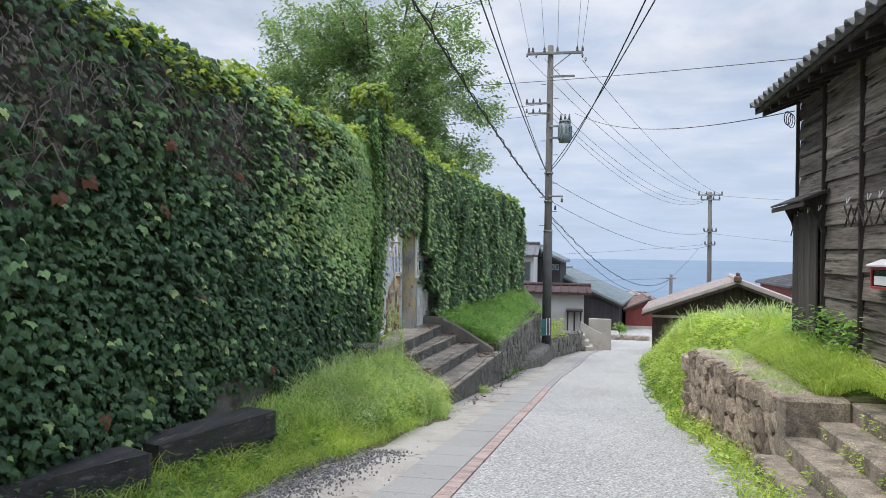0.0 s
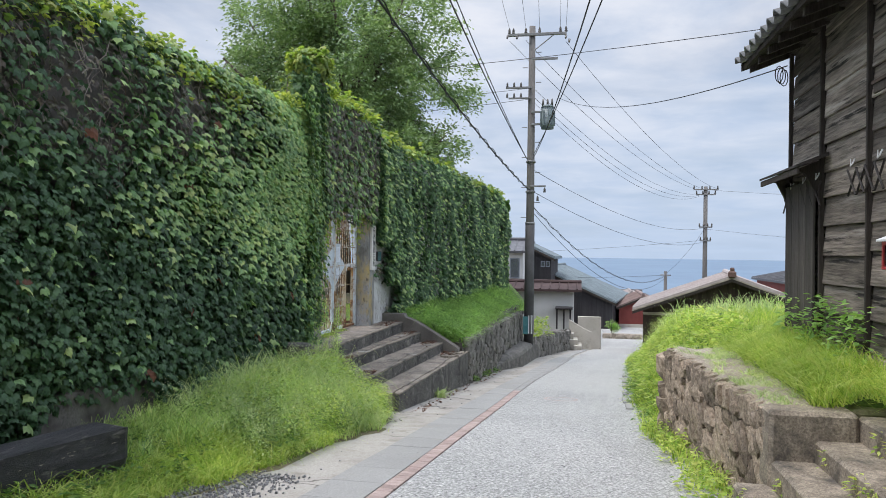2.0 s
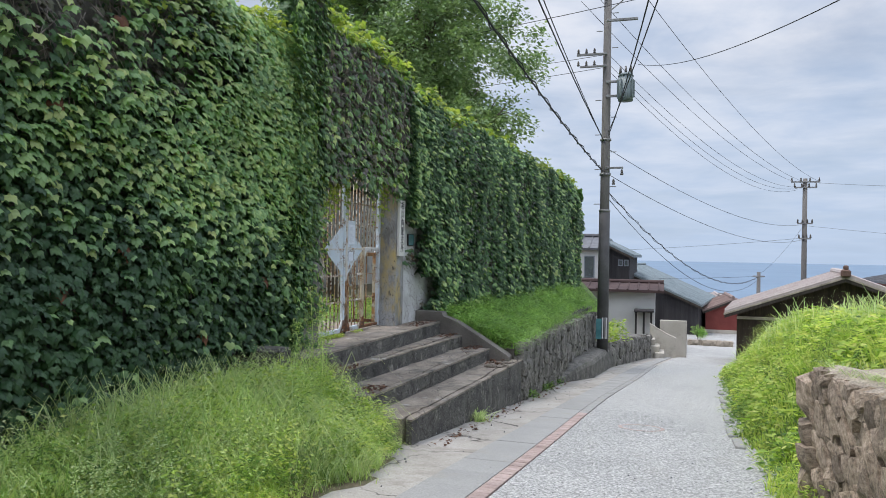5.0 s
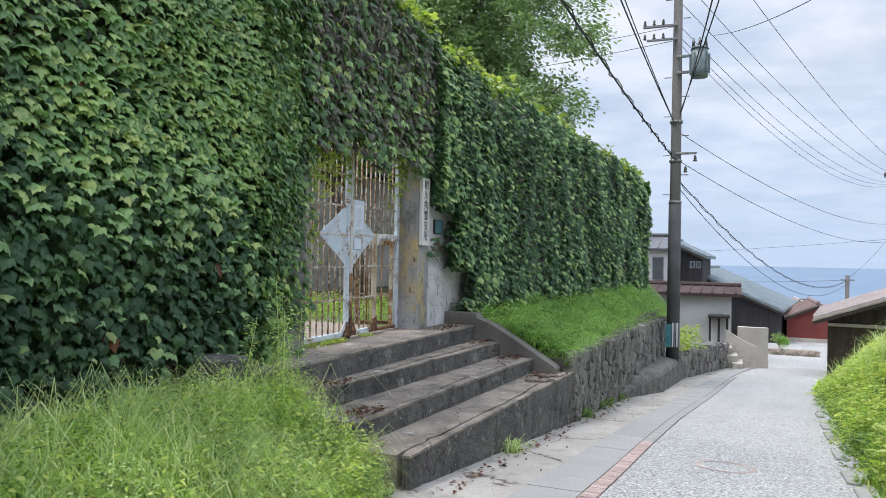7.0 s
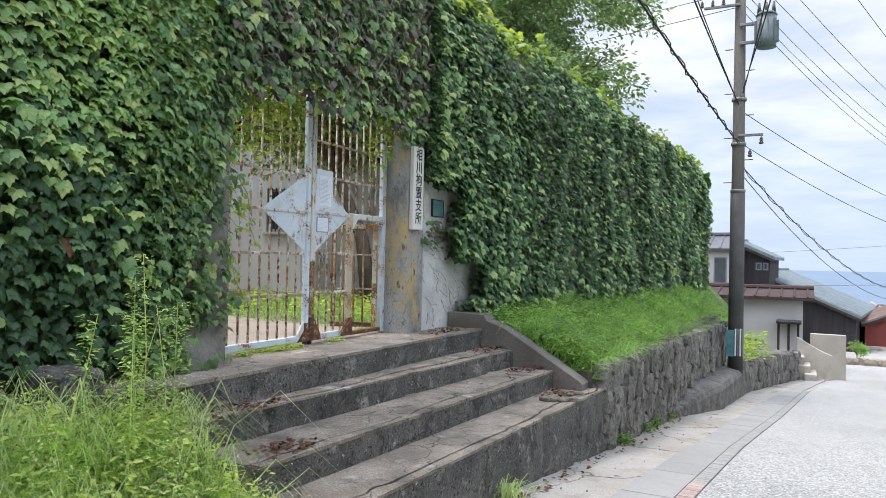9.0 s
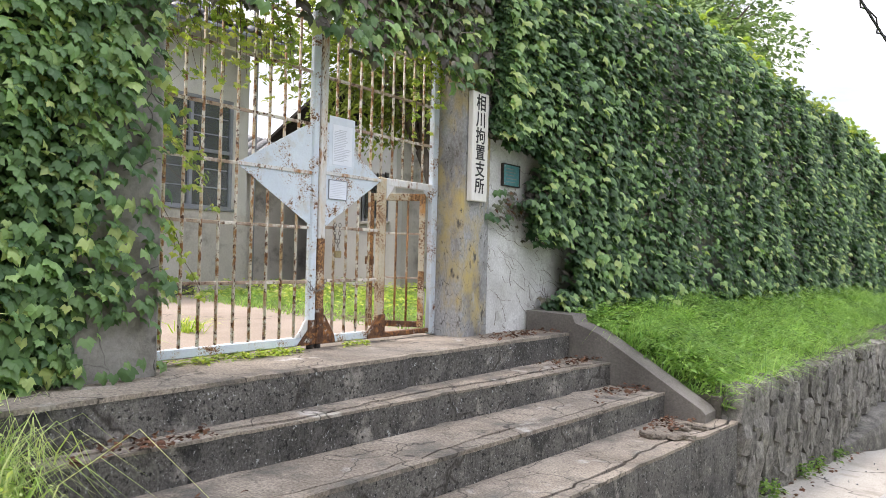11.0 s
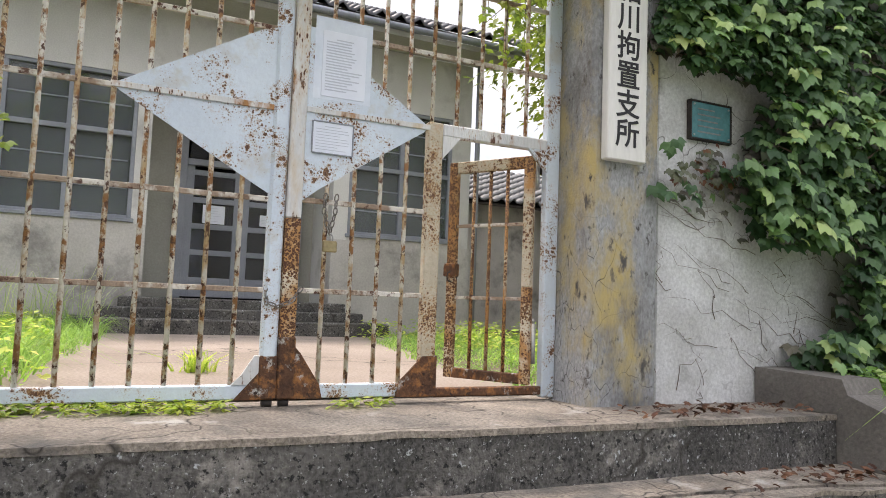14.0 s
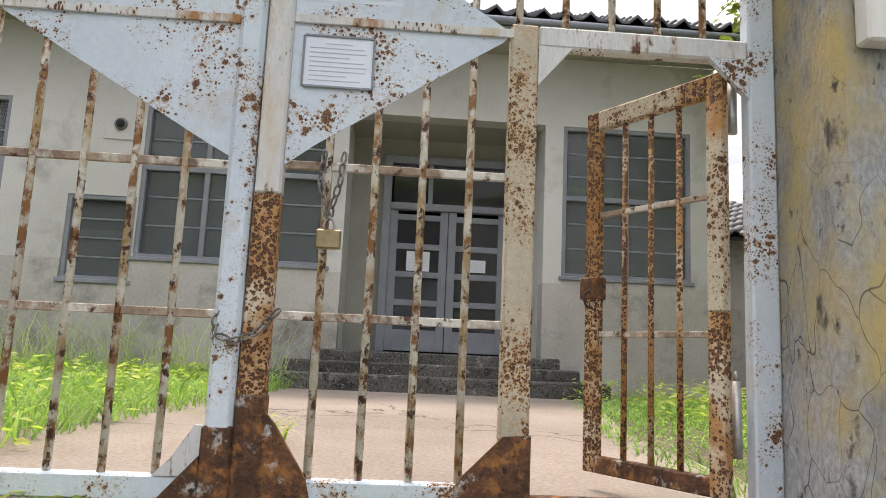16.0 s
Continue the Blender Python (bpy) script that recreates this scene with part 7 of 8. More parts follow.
gable_house("house", "dark plank house with a long blue-grey tile roof", -7.2, 4.0, 58.2, 70.2, -5.8, -2.32, 0.10, M_HDARK, M_BLUETILE, True, 0.3, turn=-8)
redh = gable_house("house", "rust-red metal-clad house by the bend", 3.75, 7.4, 60.0, 66.0, -4.7, -2.85, -2.05, M_HRED, M_REDTILE, True, 0.2)
part("plinth", Geo().box(3.7, 7.45, 59.93, 60.1, -4.7, -4.22, 0.01), M_BLOCK, redh, "pale concrete plinth")
gable_house("house", "red-brown house beyond the barn", 12.6, 19, 46, 54, -5, -0.25, 0.42, M_HRED, M_KAWARA_B, True, 0.3)
rs = random.Random(77)
far = [(4.6, 88, -3.0), (7.0, 92, -3.4), (9.5, 96, -4.2), (6.0, 104, -4.0), (11, 110, -5.4), (2, 100, -3.4), (14, 90, -4.6), (20, 84, -4.2), (27, 95, -5), (17, 120, -7), (9, 130, -7.5), (24, 130, -8)]
for x, y, z in far:
    w = rs.uniform(2.2, 3.6)
    gable_house("house", "distant tiled house on the slope to the sea", x - w, x + w, y, y + 6, road_z(y) - 1, z - 1.2, z, rs.choice([M_HWHITE, M_HDARK, M_BARNWOOD]), rs.choice([M_KAWARA, M_KAWARA_B, M_TANTILE, M_REDTILE, M_BLUETILE]), rs.random() < 0.5)
bw = thing("block_wall", "low pale concrete wall at the bend", "wall", (1.0, 40, -3.7))
part("slab", Geo().box(0.55, 1.75, 40.0, 40.2, -4.2, -2.0, 0.02), M_BLOCK, bw)
part("slab", Geo().prism([(0.1, -4.2), (1.25, -4.2), (1.25, -2.72), (0.85, -2.55), (0.1, -2.1)], "y", 39.2, 39.4), M_BLOCK, bw, "lower sloping wall")
for k in range(3):
    part("step", Geo().box(-0.25 + 0.3 * k, 0.35 + 0.2 * k, 38.4 - 0.3 * k, 39.2, -4.2, -2.75 - 0.26 * k, 0.02), M_BLOCK, bw)
rim = thing("stone_edging", "low rough stones edging a bed at the bend", "stones", (3.0, 49.9, road_z(49.9)))
for k in range(9):
    me = stone_mesh("stone", 200 + k, M_CAP)
    ob = new("stone", me)
    ob.parent = rim
    ob.matrix_basis = Matrix.Translation((-0.65 + 0.27 * k, -0.2 + 0.05 * (k % 3), 0.12)) @ Matrix.Diagonal((0.34, 0.4, 0.36, 1))
gp = thing("gate_porch", "small dark porch door beside the white house", "porch", (-0.2, 44.6, -4))
part("roof", Geo().box(-0.75, 0.25, 43.6, 44.6, -1.95, -1.83, 0.03), M_HDARK, gp)
for x in (-0.65, -0.25, 0.12):
    part("post", Geo().box(x - 0.05, x + 0.05, 43.8, 43.9, -4.2, -1.95, 0.005), M_HDARK, gp)
part("door", Geo().box(-0.6, 0.07, 44.3, 44.36, -4.2, -2.0, 0.005), M_HWHITE, gp)

# ---- trees ----
def tree(name, label, root, height, crown, radius, leaves, mat_, seed, leaf=0.16, droop=0.4, lo=0.0):
    """A tapered trunk with limbs, and leaves in clumps on the twigs; crown: the middle of the leaves."""
    r = random.Random(seed)
    q = np.random.default_rng(seed)
    ob = thing(name, label, "tree", root)
    R0, C = Vector(root), Vector(crown)
    fork = R0.lerp(C, 0.55)
    pts = [R0, R0.lerp(fork, 0.5) + Vector((r.uniform(-0.2, 0.2), r.uniform(-0.2, 0.2), 0)), fork]
    part("trunk", Geo().tube(pts, 0.03 * height, 0.02 * height, 10), M_BARK, ob, smooth=True)
    tips = []
    twigs = Geo()
    for i in range(11):
        a = 2 * math.pi * i / 11 + r.uniform(-0.25, 0.25)
        el = r.uniform(-0.15, 1.3)
        d = Vector((math.cos(a) * math.cos(el), math.sin(a) * math.cos(el), math.sin(el)))
        end = C + Vector((d.x * radius[0], d.y * radius[1], d.z * radius[2])) * r.uniform(0.7, 0.9)
        mid = fork.lerp(end, 0.5) + Vector((r.uniform(-0.3, 0.3), r.uniform(-0.3, 0.3), r.uniform(0.1, 0.5)))
        part("limb", Geo().tube([fork, mid, end], 0.012 * height, 0.003 * height, 6), M_BARK, ob, smooth=True)
        for k in range(16):
            s = mid.lerp(end, r.random()) if k < 9 else fork.lerp(mid, r.uniform(0.4, 1))
            dd = Vector((r.gauss(0, 1), r.gauss(0, 1), r.gauss(0.1, 0.7))).normalized()
            ln = r.uniform(0.10, 0.34) * radius[0]
            e = s + Vector((dd.x, dd.y, dd.z * 0.8)) * ln
            twigs.tube([s, s.lerp(e, 0.5) + Vector((0, 0, 0.06)), e - Vector((0, 0, droop * 0.2))], 0.0022 * height, 0.0008 * height, 4)
            tips.append((s, e))
    tagged(part("twig_mass", twigs, M_BARK, ob), kind="stuff")
    # more twigs through the crown's outer part, with an uneven outline
    while len(tips) < 760:
        d = Vector((r.gauss(0, 1), r.gauss(0, 1), r.gauss(0, 1))).normalized()
        rr = r.uniform(0.45, 1.0) * (0.86 + 0.30 * noise.noise(d * 2.3 + Vector((seed, 0, 0))))
        p = C + Vector((d.x * radius[0], d.y * radius[1], d.z * radius[2])) * rr
        if p.z < lo:
            continue
        if noise.noise(p * 0.75) < -0.22:
            continue
        tips.append((p - d * 0.4, p))
    per = leaves // len(tips)
    pos = []
    for s, e in tips:
        u = q.uniform(0.1, 1.15, per)[:, None]
        base = np.array(s)[None] * (1 - u) + np.array(e)[None] * u
        base = base + q.normal(0, 0.15, (per, 3)) * np.array([1, 1, 0.7]) * (radius[0] / 4)
        base[:, 2] -= droop * 0.3 * u[:, 0]
        pos.append(base)
    pos = np.concatenate(pos)
    pos = pos[pos[:, 2] > lo]
    n = len(pos)
    nrm = np.stack([q.normal(0, 0.6, n), q.normal(0, 0.6, n), np.full(n, 0.8)], 1)
    out = unit(pos - np.array(C)[None])
    tip = out * 0.7 + np.stack([q.normal(0, 0.6, n), q.normal(0, 0.6, n), np.full(n, -droop)], 1)
    tagged(part("crown", leaf_cloud("crown", pos, nrm, tip, q.uniform(0.6, 1.25, n) * leaf, mat_, OVAL_LEAF, OVAL_FACES), None, ob), kind="stuff")
    return ob


tree("tree", "tall broad green tree rising behind the ivy wall", (-8.0, 27.0, -0.26), 11, (-8.3, 26.6, 7.6), (5.9, 4.8, 4.8), 92000, L_TREE, 5, 0.155, 0.5, 2.4)
tree("tree", "lower dark tree leaning over the ivy wall", (-6.2, 25.5, -0.26), 6, (-5.3, 25.6, 4.4), (2.5, 2.8, 2.0), 24000, L_TREE, 8, 0.145, 0.5, 2.8)
tree("tree", "small bright-leaved tree beside the detention house", (-6.5, 19.7, -0.26), 5, (-8.2, 20.2, 4.0), (2.6, 2.1, 2.3), 12500, L_TREE2, 6, 0.14, 0.7, 1.9)
tree("shrub", "small rounded shrub at the bend of the lane", (2.8, 51.2, -4.3), 1.2, (2.8, 51.2, -3.62), (0.62, 0.55, 0.48), 4200, L_BANK, 9, 0.06, 0.2, -4.25)

# ---- grass and weeds ----
def scatter(n, seed, sample, ground, keep=None):
    r = np.random.default_rng(seed)
    out = []
    while len(out) < n:
        x, y = sample(r)
        if keep is None or keep(x, y, r):
            out.append((x, y, ground(x, y) - 0.02))
    return np.array(out), r


def grass(name, label, pts, r, h0, h1, mat_, bend=0.35, w=0.006, wind=(0.05, 0.0), clump=None, arch=0.0):
    n = len(pts)
    h = r.uniform(h0, h1, n)
    if clump is not None:
        h = h * np.array([clump(p[0], p[1]) for p in pts])
    a = r.uniform(0, 2 * math.pi, n)
    ln = h * bend * r.uniform(0.3, 1.5, n)
    lean = np.stack([np.cos(a) * ln + wind[0], np.sin(a) * ln + wind[1], -0.25 * ln], 1)
    return stuff(name, blade_cloud(name, pts, h, lean, r.uniform(0.6, 1.4, n) * w, mat_, arch), label, "grass")


def tall(x, y):
    return 0.75 + 0.6 * noise.noise((x * 1.3, y * 1.3, 7)) + 0.3 * noise.noise((x * 4, y * 4, 2))


def bank_height(x, y):
    return tall(x, y) * (0.35 + 0.65 * ease(0.0, 0.6, x - along(EDGE, y)))


def on_mound(x, y, r):
    e = along(MOUND, y) + 0.10 * noise.noise((y * 2.5, 1, 0)) - 0.12
    return x < e and not (y > 12.35 and x > -3.3) and not (7.0 > y > 4.2 and x < -3.1 and r.random() < 0.6)


def tufted(count, per, seed, sample, ground, keep, spread=0.05):
    """Roots gathered in tufts."""
    c, r = scatter(count, seed, sample, ground, keep)
    p = np.repeat(c, per, axis=0)
    p[:, :2] += r.normal(0, spread, (len(p), 2))
    return p, r


def verge_height(x, y):
    """Lower towards the lane, so that the mound ends in a short fringe."""
    return tall(x, y) * (0.30 + 0.70 * ease(0.0, 0.55, along(MOUND, y) - x))


pts, r = tufted(560, 26, 51, lambda r: (r.uniform(-3.85, -1.75), 12.55 - 5.5 * r.random() ** 1.35), mound, lambda x, y, r: on_mound(x, y, r) and y > 8.3 - 1.0 * (x < -3.0))
grass("grass", "tall wispy grass in tufts on the verge", pts, r, 0.24, 0.56, L_GRASS, 0.55, 0.0052, (0.0, -0.02), verge_height, 0.42)
pts, r = tufted(330, 14, 52, lambda r: (r.uniform(-3.7, -1.8), 12.5 - 3.9 * r.random() ** 1.5), mound, on_mound, 0.04)
grass("grass", "pale seed stalks above the verge grass", pts, r, 0.40, 0.86, L_WISP, 0.62, 0.0036, (0.0, -0.03), verge_height, 0.46)
pts, r = scatter(12500, 53, lambda r: (r.uniform(-3.7, -2.0), r.uniform(4.6, 9.6)), mound, lambda x, y, r: on_mound(x, y, r) and x < along(MOUND, y) - 0.05)
grass("grass", "bright short grass along the verge", pts, r, 0.12, 0.36, L_BRIGHT, 0.9, 0.0065, (0.02, 0), tall, 0.2)
pts, r = scatter(2500, 54, lambda r: (r.uniform(-3.7, -2.6), r.uniform(2.5, 5.2)), mound, on_mound)
grass("grass", "low weeds beside the log benches", pts, r, 0.08, 0.25, L_GRASS, 0.5, 0.006)
pts, r = scatter(9000, 55, lambda r: (r.uniform(-3.7, -1.6), 17.45 + 18.5 * r.random() ** 1.5), lambda x, y: left_bank(x, y), lambda x, y, r: x < -1.93 + 0.027 * (y - 17.4))
grass("grass", "soft bright grass on the bank below the ivy", pts, r, 0.10, 0.30, L_BANK, 0.9, 0.0075, (0.08, -0.02), tall, 0.25)
pts, r = tufted(420, 18, 64, lambda r: (r.uniform(-3.6, -1.7), 17.6 + 14 * r.random() ** 1.5), lambda x, y: left_bank(x, y), lambda x, y, r: x < -1.97 + 0.027 * (y - 17.4))
grass("grass", "longer tufts hanging over the bank", pts, r, 0.18, 0.42, L_BANK, 0.9, 0.006, (0.06, -0.03), tall, 0.3)
pts, r = scatter(7000, 56, lambda r: (r.uniform(2.35, 3.4), r.uniform(7.0, 11.5)), lambda x, y: 0.13 + max(0, min(0.28, (x - 2.5) * 0.4)), lambda x, y, r: x > 2.42 + 0.12 * noise.noise((y * 3, 0, 0)) and (y > 7.75 or x > 2.75) and not (x > 3.0 and y < 10.95))
grass("grass", "bright yellow-green grass on the terrace", pts, r, 0.10, 0.36, L_BRIGHT, 0.9, 0.0055, (-0.06, 0), tall, 0.2)
pts, r = scatter(15000, 57, lambda r: (1.5 + 5.5 * r.random() ** 1.3, 11.5 + 24 * r.random() ** 1.5), lambda x, y: right_bank(x, y), lambda x, y, r: x > along(EDGE, y) + 0.10 + 0.14 * noise.noise((y * 1.6, 0, 3)) and not (y > 35.5 and x > 3.4))
grass("grass", "overgrown bright grass on the bank", pts, r, 0.12, 0.46, L_BRIGHT, 0.6, 0.008, (-0.02, 0), bank_height, 0.3)
pts, r = tufted(300, 16, 65, lambda r: (1.5 + 2.2 * r.random(), 11.6 + 16 * r.random() ** 1.4), lambda x, y: right_bank(x, y), lambda x, y, r: x > along(EDGE, y) + 0.02)
grass("grass", "long uneven tufts on the bank", pts, r, 0.22, 0.60, L_BRIGHT, 0.6, 0.006, (-0.02, 0), bank_height, 0.3)
pts, r = tufted(60, 26, 66, lambda r: (r.uniform(2.5, 3.3), r.uniform(8.2, 11.4)), lambda x, y: 0.13 + max(0, min(0.28, (x - 2.5) * 0.4)), lambda x, y, r: not (x > 2.95 and y < 10.95), 0.06)
grass("grass", "taller tufts on the terrace", pts, r, 0.2, 0.5, L_BRIGHT, 0.7, 0.005, (-0.04, 0), tall, 0.25)
pts, r = scatter(3000, 58, lambda r: (r.uniform(2.6, 5.0), r.uniform(16, 30)), lambda x, y: right_bank(x, y))
grass("grass", "tall reeds and plumes along the bank", pts, r, 0.4, 0.85, L_WISP, 0.4, 0.008, (0, 0), tall)
pts, r = scatter(1100, 59, lambda r: (r.uniform(1.3, 1.9), r.uniform(5.5, 12.2)), lambda x, y: road_z(y), lambda x, y, r: abs(x - along([(5.5, 1.45), (8, 1.72), (9.5, 1.75), (11.8, 1.55)], y)) < 0.16 and noise.noise((y * 1.3, 4, 0)) > -0.05)
grass("grass", "weeds at the foot of the stone wall", pts, r, 0.08, 0.30, L_BRIGHT, 0.6, 0.006)
pts, r = scatter(26000, 60, lambda r: (r.uniform(-10.2, -4.3), r.uniform(9.5, 21)), lambda x, y: -0.26, lambda x, y, r: (y < along([(4.3, 13.45), (4.9, 13.75), (6.2, 13.85), (7.4, 14.0), (9.3, 14.1)], -x) - 0.22 * abs(noise.noise((x * 2, 0, 1))) or y > along([(4.3, 16.1), (5.4, 16.1), (8.4, 16.75), (9.7, 17.6)], -x) + 0.2 * noise.noise((x * 2, 3, 1))) and r.random() < 0.9)
grass("grass", "bright rough grass in the yard", pts, r, 0.12, 0.40, L_BANK, 0.9, 0.0048, (0, 0), lambda x, y: tall(x, y) * (0.5 if y > 15 else 1.0), 0.25)
pts, r = tufted(3, 30, 67, lambda r: (r.uniform(-1.96, -1.90), r.uniform(14.6, 14.9)), lambda x, y: road_z(y), None, 0.05)
grass("grass", "dry tuft at the foot of the lowest step", pts, r, 0.10, 0.26, L_WISP, 0.7, 0.005, (0.03, 0), None, 0.3)
pts, r = scatter(900, 61, lambda r: (r.uniform(-10.1, -9.4), r.uniform(8, 14)), lambda x, y: -0.26)
grass("grass", "dry tall weeds against the facade", pts, r, 0.4, 0.95, L_WISP, 0.5, 0.004)
pts, r = scatter(70, 62, lambda r: (r.normal(-5.35, 0.05), r.normal(14.55, 0.06)), lambda x, y: -0.25)
grass("grass", "single bright tuft in a crack of the path", pts, r, 0.08, 0.2, L_BRIGHT, 0.8, 0.006)


def weeds(name, label, centres, seed, spread, h, leaf, mat_=None, per=26):
    """Leafy weeds: stalks with leaves up their length."""
    r = np.random.default_rng(seed)
    pos, tips = [], []
    for c in centres:
        for k in range(per):
            u = r.random()
            a = r.uniform(0, 2 * math.pi)
            d = spread * (0.25 + 0.75 * (1 - u)) * r.random()
            pos.append((c[0] + d * math.cos(a), c[1] + d * math.sin(a), c[2] + h * u * r.uniform(0.7, 1.1)))
            tips.append((math.cos(a), math.sin(a), -0.35 + r.normal(0, 0.2)))
    pos, tips = np.array(pos), np.array(tips)
    n = len(pos)
    nrm = np.stack([r.normal(0, 0.3, n), r.normal(0, 0.3, n), np.ones(n)], 1)
    return stuff(name, leaf_cloud(name, pos, nrm, tips, r.uniform(0.6, 1.3, n) * leaf, mat_ or L_WEED, OVAL_LEAF, OVAL_FACES), label, "weeds")


rs = random.Random(90)
# darker weed tone paints the shaded gaps between the verge tufts
weeds("weeds", "leafy weeds among the verge grass", [(x, y, mound(x, y)) for x, y in [(rs.uniform(-3.6, -2.1), rs.uniform(8.2, 12.3)) for _ in range(300)] if x < along(MOUND, y) - 0.1], 71, 0.16, 0.34, 0.05, L_WEED)
weeds("weeds", "bright broad-leaved weeds on the verge", [(x, y, mound(x, y) + 0.04) for x, y in [(rs.uniform(-3.3, -1.95), rs.uniform(8.6, 12.3)) for _ in range(330)] if x < along(MOUND, y) - 0.12], 89, 0.17, 0.44, 0.048, L_BRIGHT, 34)
weeds("weeds", "pale feathery weeds heaped on the verge", [(x, y, mound(x, y) + 0.05) for x, y in [(rs.uniform(-3.6, -1.95), rs.uniform(7.8, 12.4)) for _ in range(190)] if x < along(MOUND, y) - 0.12], 85, 0.20, 0.50, 0.022, L_WISP, 60)
weeds("weeds", "leafy weeds crowding the bank edge", [(x, y, right_bank(x, y)) for x, y in [(along(EDGE, yy) + rs.uniform(0.24, 1.6), yy) for yy in [rs.uniform(11.6, 32) for _ in range(420)]]], 72, 0.22, 0.38, 0.11, L_BRIGHT)
# undergrowth coloured dark to put shade into the gaps of the bank grass
weeds("weeds", "dark leafy undergrowth on the bank", [(x, y, right_bank(x, y)) for x, y in [(along(EDGE, yy) + rs.uniform(0.05, 1.8), yy) for yy in [11.6 + 18 * rs.random() ** 1.3 for _ in range(330)]]], 87, 0.2, 0.26, 0.07, L_WEED)
weeds("weeds", "vine-leaved weeds against the wooden house", [(rs.uniform(2.8, 3.0), rs.uniform(8.0, 10.6), 0.35) for _ in range(24)], 73, 0.14, 0.55, 0.09, L_BANK)
weeds("weeds", "low leafy weeds under the ivy and benches", [(x, y, mound(x, y)) for x, y in [(rs.uniform(-3.65, -2.7), rs.uniform(3.5, 8.0)) for _ in range(110)]], 74, 0.13, 0.2, 0.06)
weeds("weeds", "leafy weeds at the foot of the old steps", [(rs.uniform(1.45, 1.8), yy, road_z(yy)) for yy in [rs.uniform(5.0, 11.5) for _ in range(60)]], 75, 0.13, 0.28, 0.065, L_BRIGHT)
weeds("weeds", "small weeds in the joints of the old steps", [(x, yy, z) for x, z, yy in [(*rs.choice([(1.74, -0.62), (2.03, -0.45), (2.33, -0.26), (2.63, -0.07)]), rs.uniform(4.8, 7.5)) for _ in range(40)]], 86, 0.10, 0.16, 0.05, L_BRIGHT)
weeds("weeds", "leafy weeds in the yard", [(rs.uniform(-9.5, -4.8), rs.choice([rs.uniform(10, 13.7), rs.uniform(16.9, 20)]), -0.26) for _ in range(330)], 76, 0.18, 0.26, 0.065, L_BRIGHT)
weeds("weeds", "weeds rooted along the foot of the stone wall", [(-1.78 + 0.02 * (yy - 18), yy, road_z(yy)) for yy in [rs.uniform(18, 27) for _ in range(34)]], 77, 0.10, 0.14, 0.07)
weeds("weeds", "leafy weeds spread through the bank grass", [(x, y, left_bank(x, y)) for x, y in [(rs.uniform(-3.5, -1.95), 17.5 + 14 * rs.random() ** 1.4) for _ in range(300)]], 84, 0.16, 0.16, 0.075, L_BANK)
# dark tone here fills the left bank's grass with painted shade
weeds("weeds", "dark low weeds in the bank grass", [(x, y, left_bank(x, y)) for x, y in [(rs.uniform(-3.6, -2.0), 17.5 + 15 * rs.random() ** 1.4) for _ in range(430)]], 88, 0.14, 0.19, 0.06, L_WEED)
weeds("weeds", "big-leaved plants at the end of the wall", [(rs.uniform(-1.5, -0.75), yy, -2.0 - 0.05 * (yy - 29.5)) for yy in [rs.uniform(29.6, 33.5) for _ in range(30)]], 78, 0.3, 0.7, 0.16, L_BRIGHT)
weeds("weeds", "trailing yellow-green ivy along the gate sill", [(-4.0 + rs.uniform(-0.05, 0.10), yy, -0.265) for yy in [rs.uniform(13.35, 14.5) for _ in range(52)] + [rs.uniform(14.85, 15.2) for _ in range(8)]], 79, 0.06, 0.035, 0.042, L_IVYNEW, 12)
pts, r = scatter(1500, 63, lambda r: (r.uniform(1.75, 2.5), r.uniform(7.7, 11.4)), lambda x, y: 0.115, lambda x, y, r: x > 1.74 + 0.095 * (11.5 - y) and noise.noise((x * 4, y * 2.2, 9)) > 0.0)
grass("grass", "dry creeping grass on the wall cap", pts, r, 0.02, 0.10, L_WISP, 1.6, 0.004, (-0.02, 0), None, 0.5)
# tall horsetail-like weeds by the left end of the steps
g = Geo()
cs = []
for k in range(7):
    x, y = rs.uniform(-3.25, -2.85), rs.uniform(11.6, 12.35)
    z, h = mound(x, y), rs.uniform(0.75, 1.2)
    g.tube([(x, y, z), (x + rs.uniform(-0.05, 0.05), y, z + h * 0.5), (x + rs.uniform(-0.1, 0.1), y + rs.uniform(-0.1, 0.1), z + h)], 0.005, 0.002, 4)
    for i in range(30):
        u = 0.25 + 0.75 * i / 30
        cs.append((x, y, z + h * u))
stuff("weed_stalks", g.mesh("weed_stalks", L_WISP), "green stalks of tall weeds", "weeds")
weeds("weeds", "tall feathery weeds beside the steps", cs, 80, 0.08, 0.03, 0.034, L_GRASS, 8)

# ---- fallen leaves, gravel, crumbs ----
def litter(name, label, pts, seed, size, mat_):
    r = np.random.default_rng(seed)
    pts = np.array(pts)
    n = len(pts)
    nrm = np.stack([r.normal(0, 0.35, n), r.normal(0, 0.35, n), np.ones(n)], 1)
    tip = np.stack([r.normal(0, 1, n), r.normal(0, 1, n), np.zeros(n)], 1)
    return stuff(name, leaf_cloud(name, pts, nrm, tip, r.uniform(0.5, 1.3, n) * size, mat_), label, "fallen leaves")


ls = []
for k in range(520):
    c = rs.choice([(-3.05, 16.75, -0.47, 0.28), (-2.62, 16.85, -0.675, 0.22), (-3.45, 16.6, -0.255, 0.3), (-2.2, 16.8, -0.88, 0.2), (-3.2, 12.95, -0.475, 0.18), (-2.8, 12.9, -0.68, 0.12)])
    ls.append((c[0] + rs.uniform(-0.13, 0.13), min(17.13, c[1] + rs.gauss(0, c[3])), c[2] + 0.008 + rs.random() * 0.015))
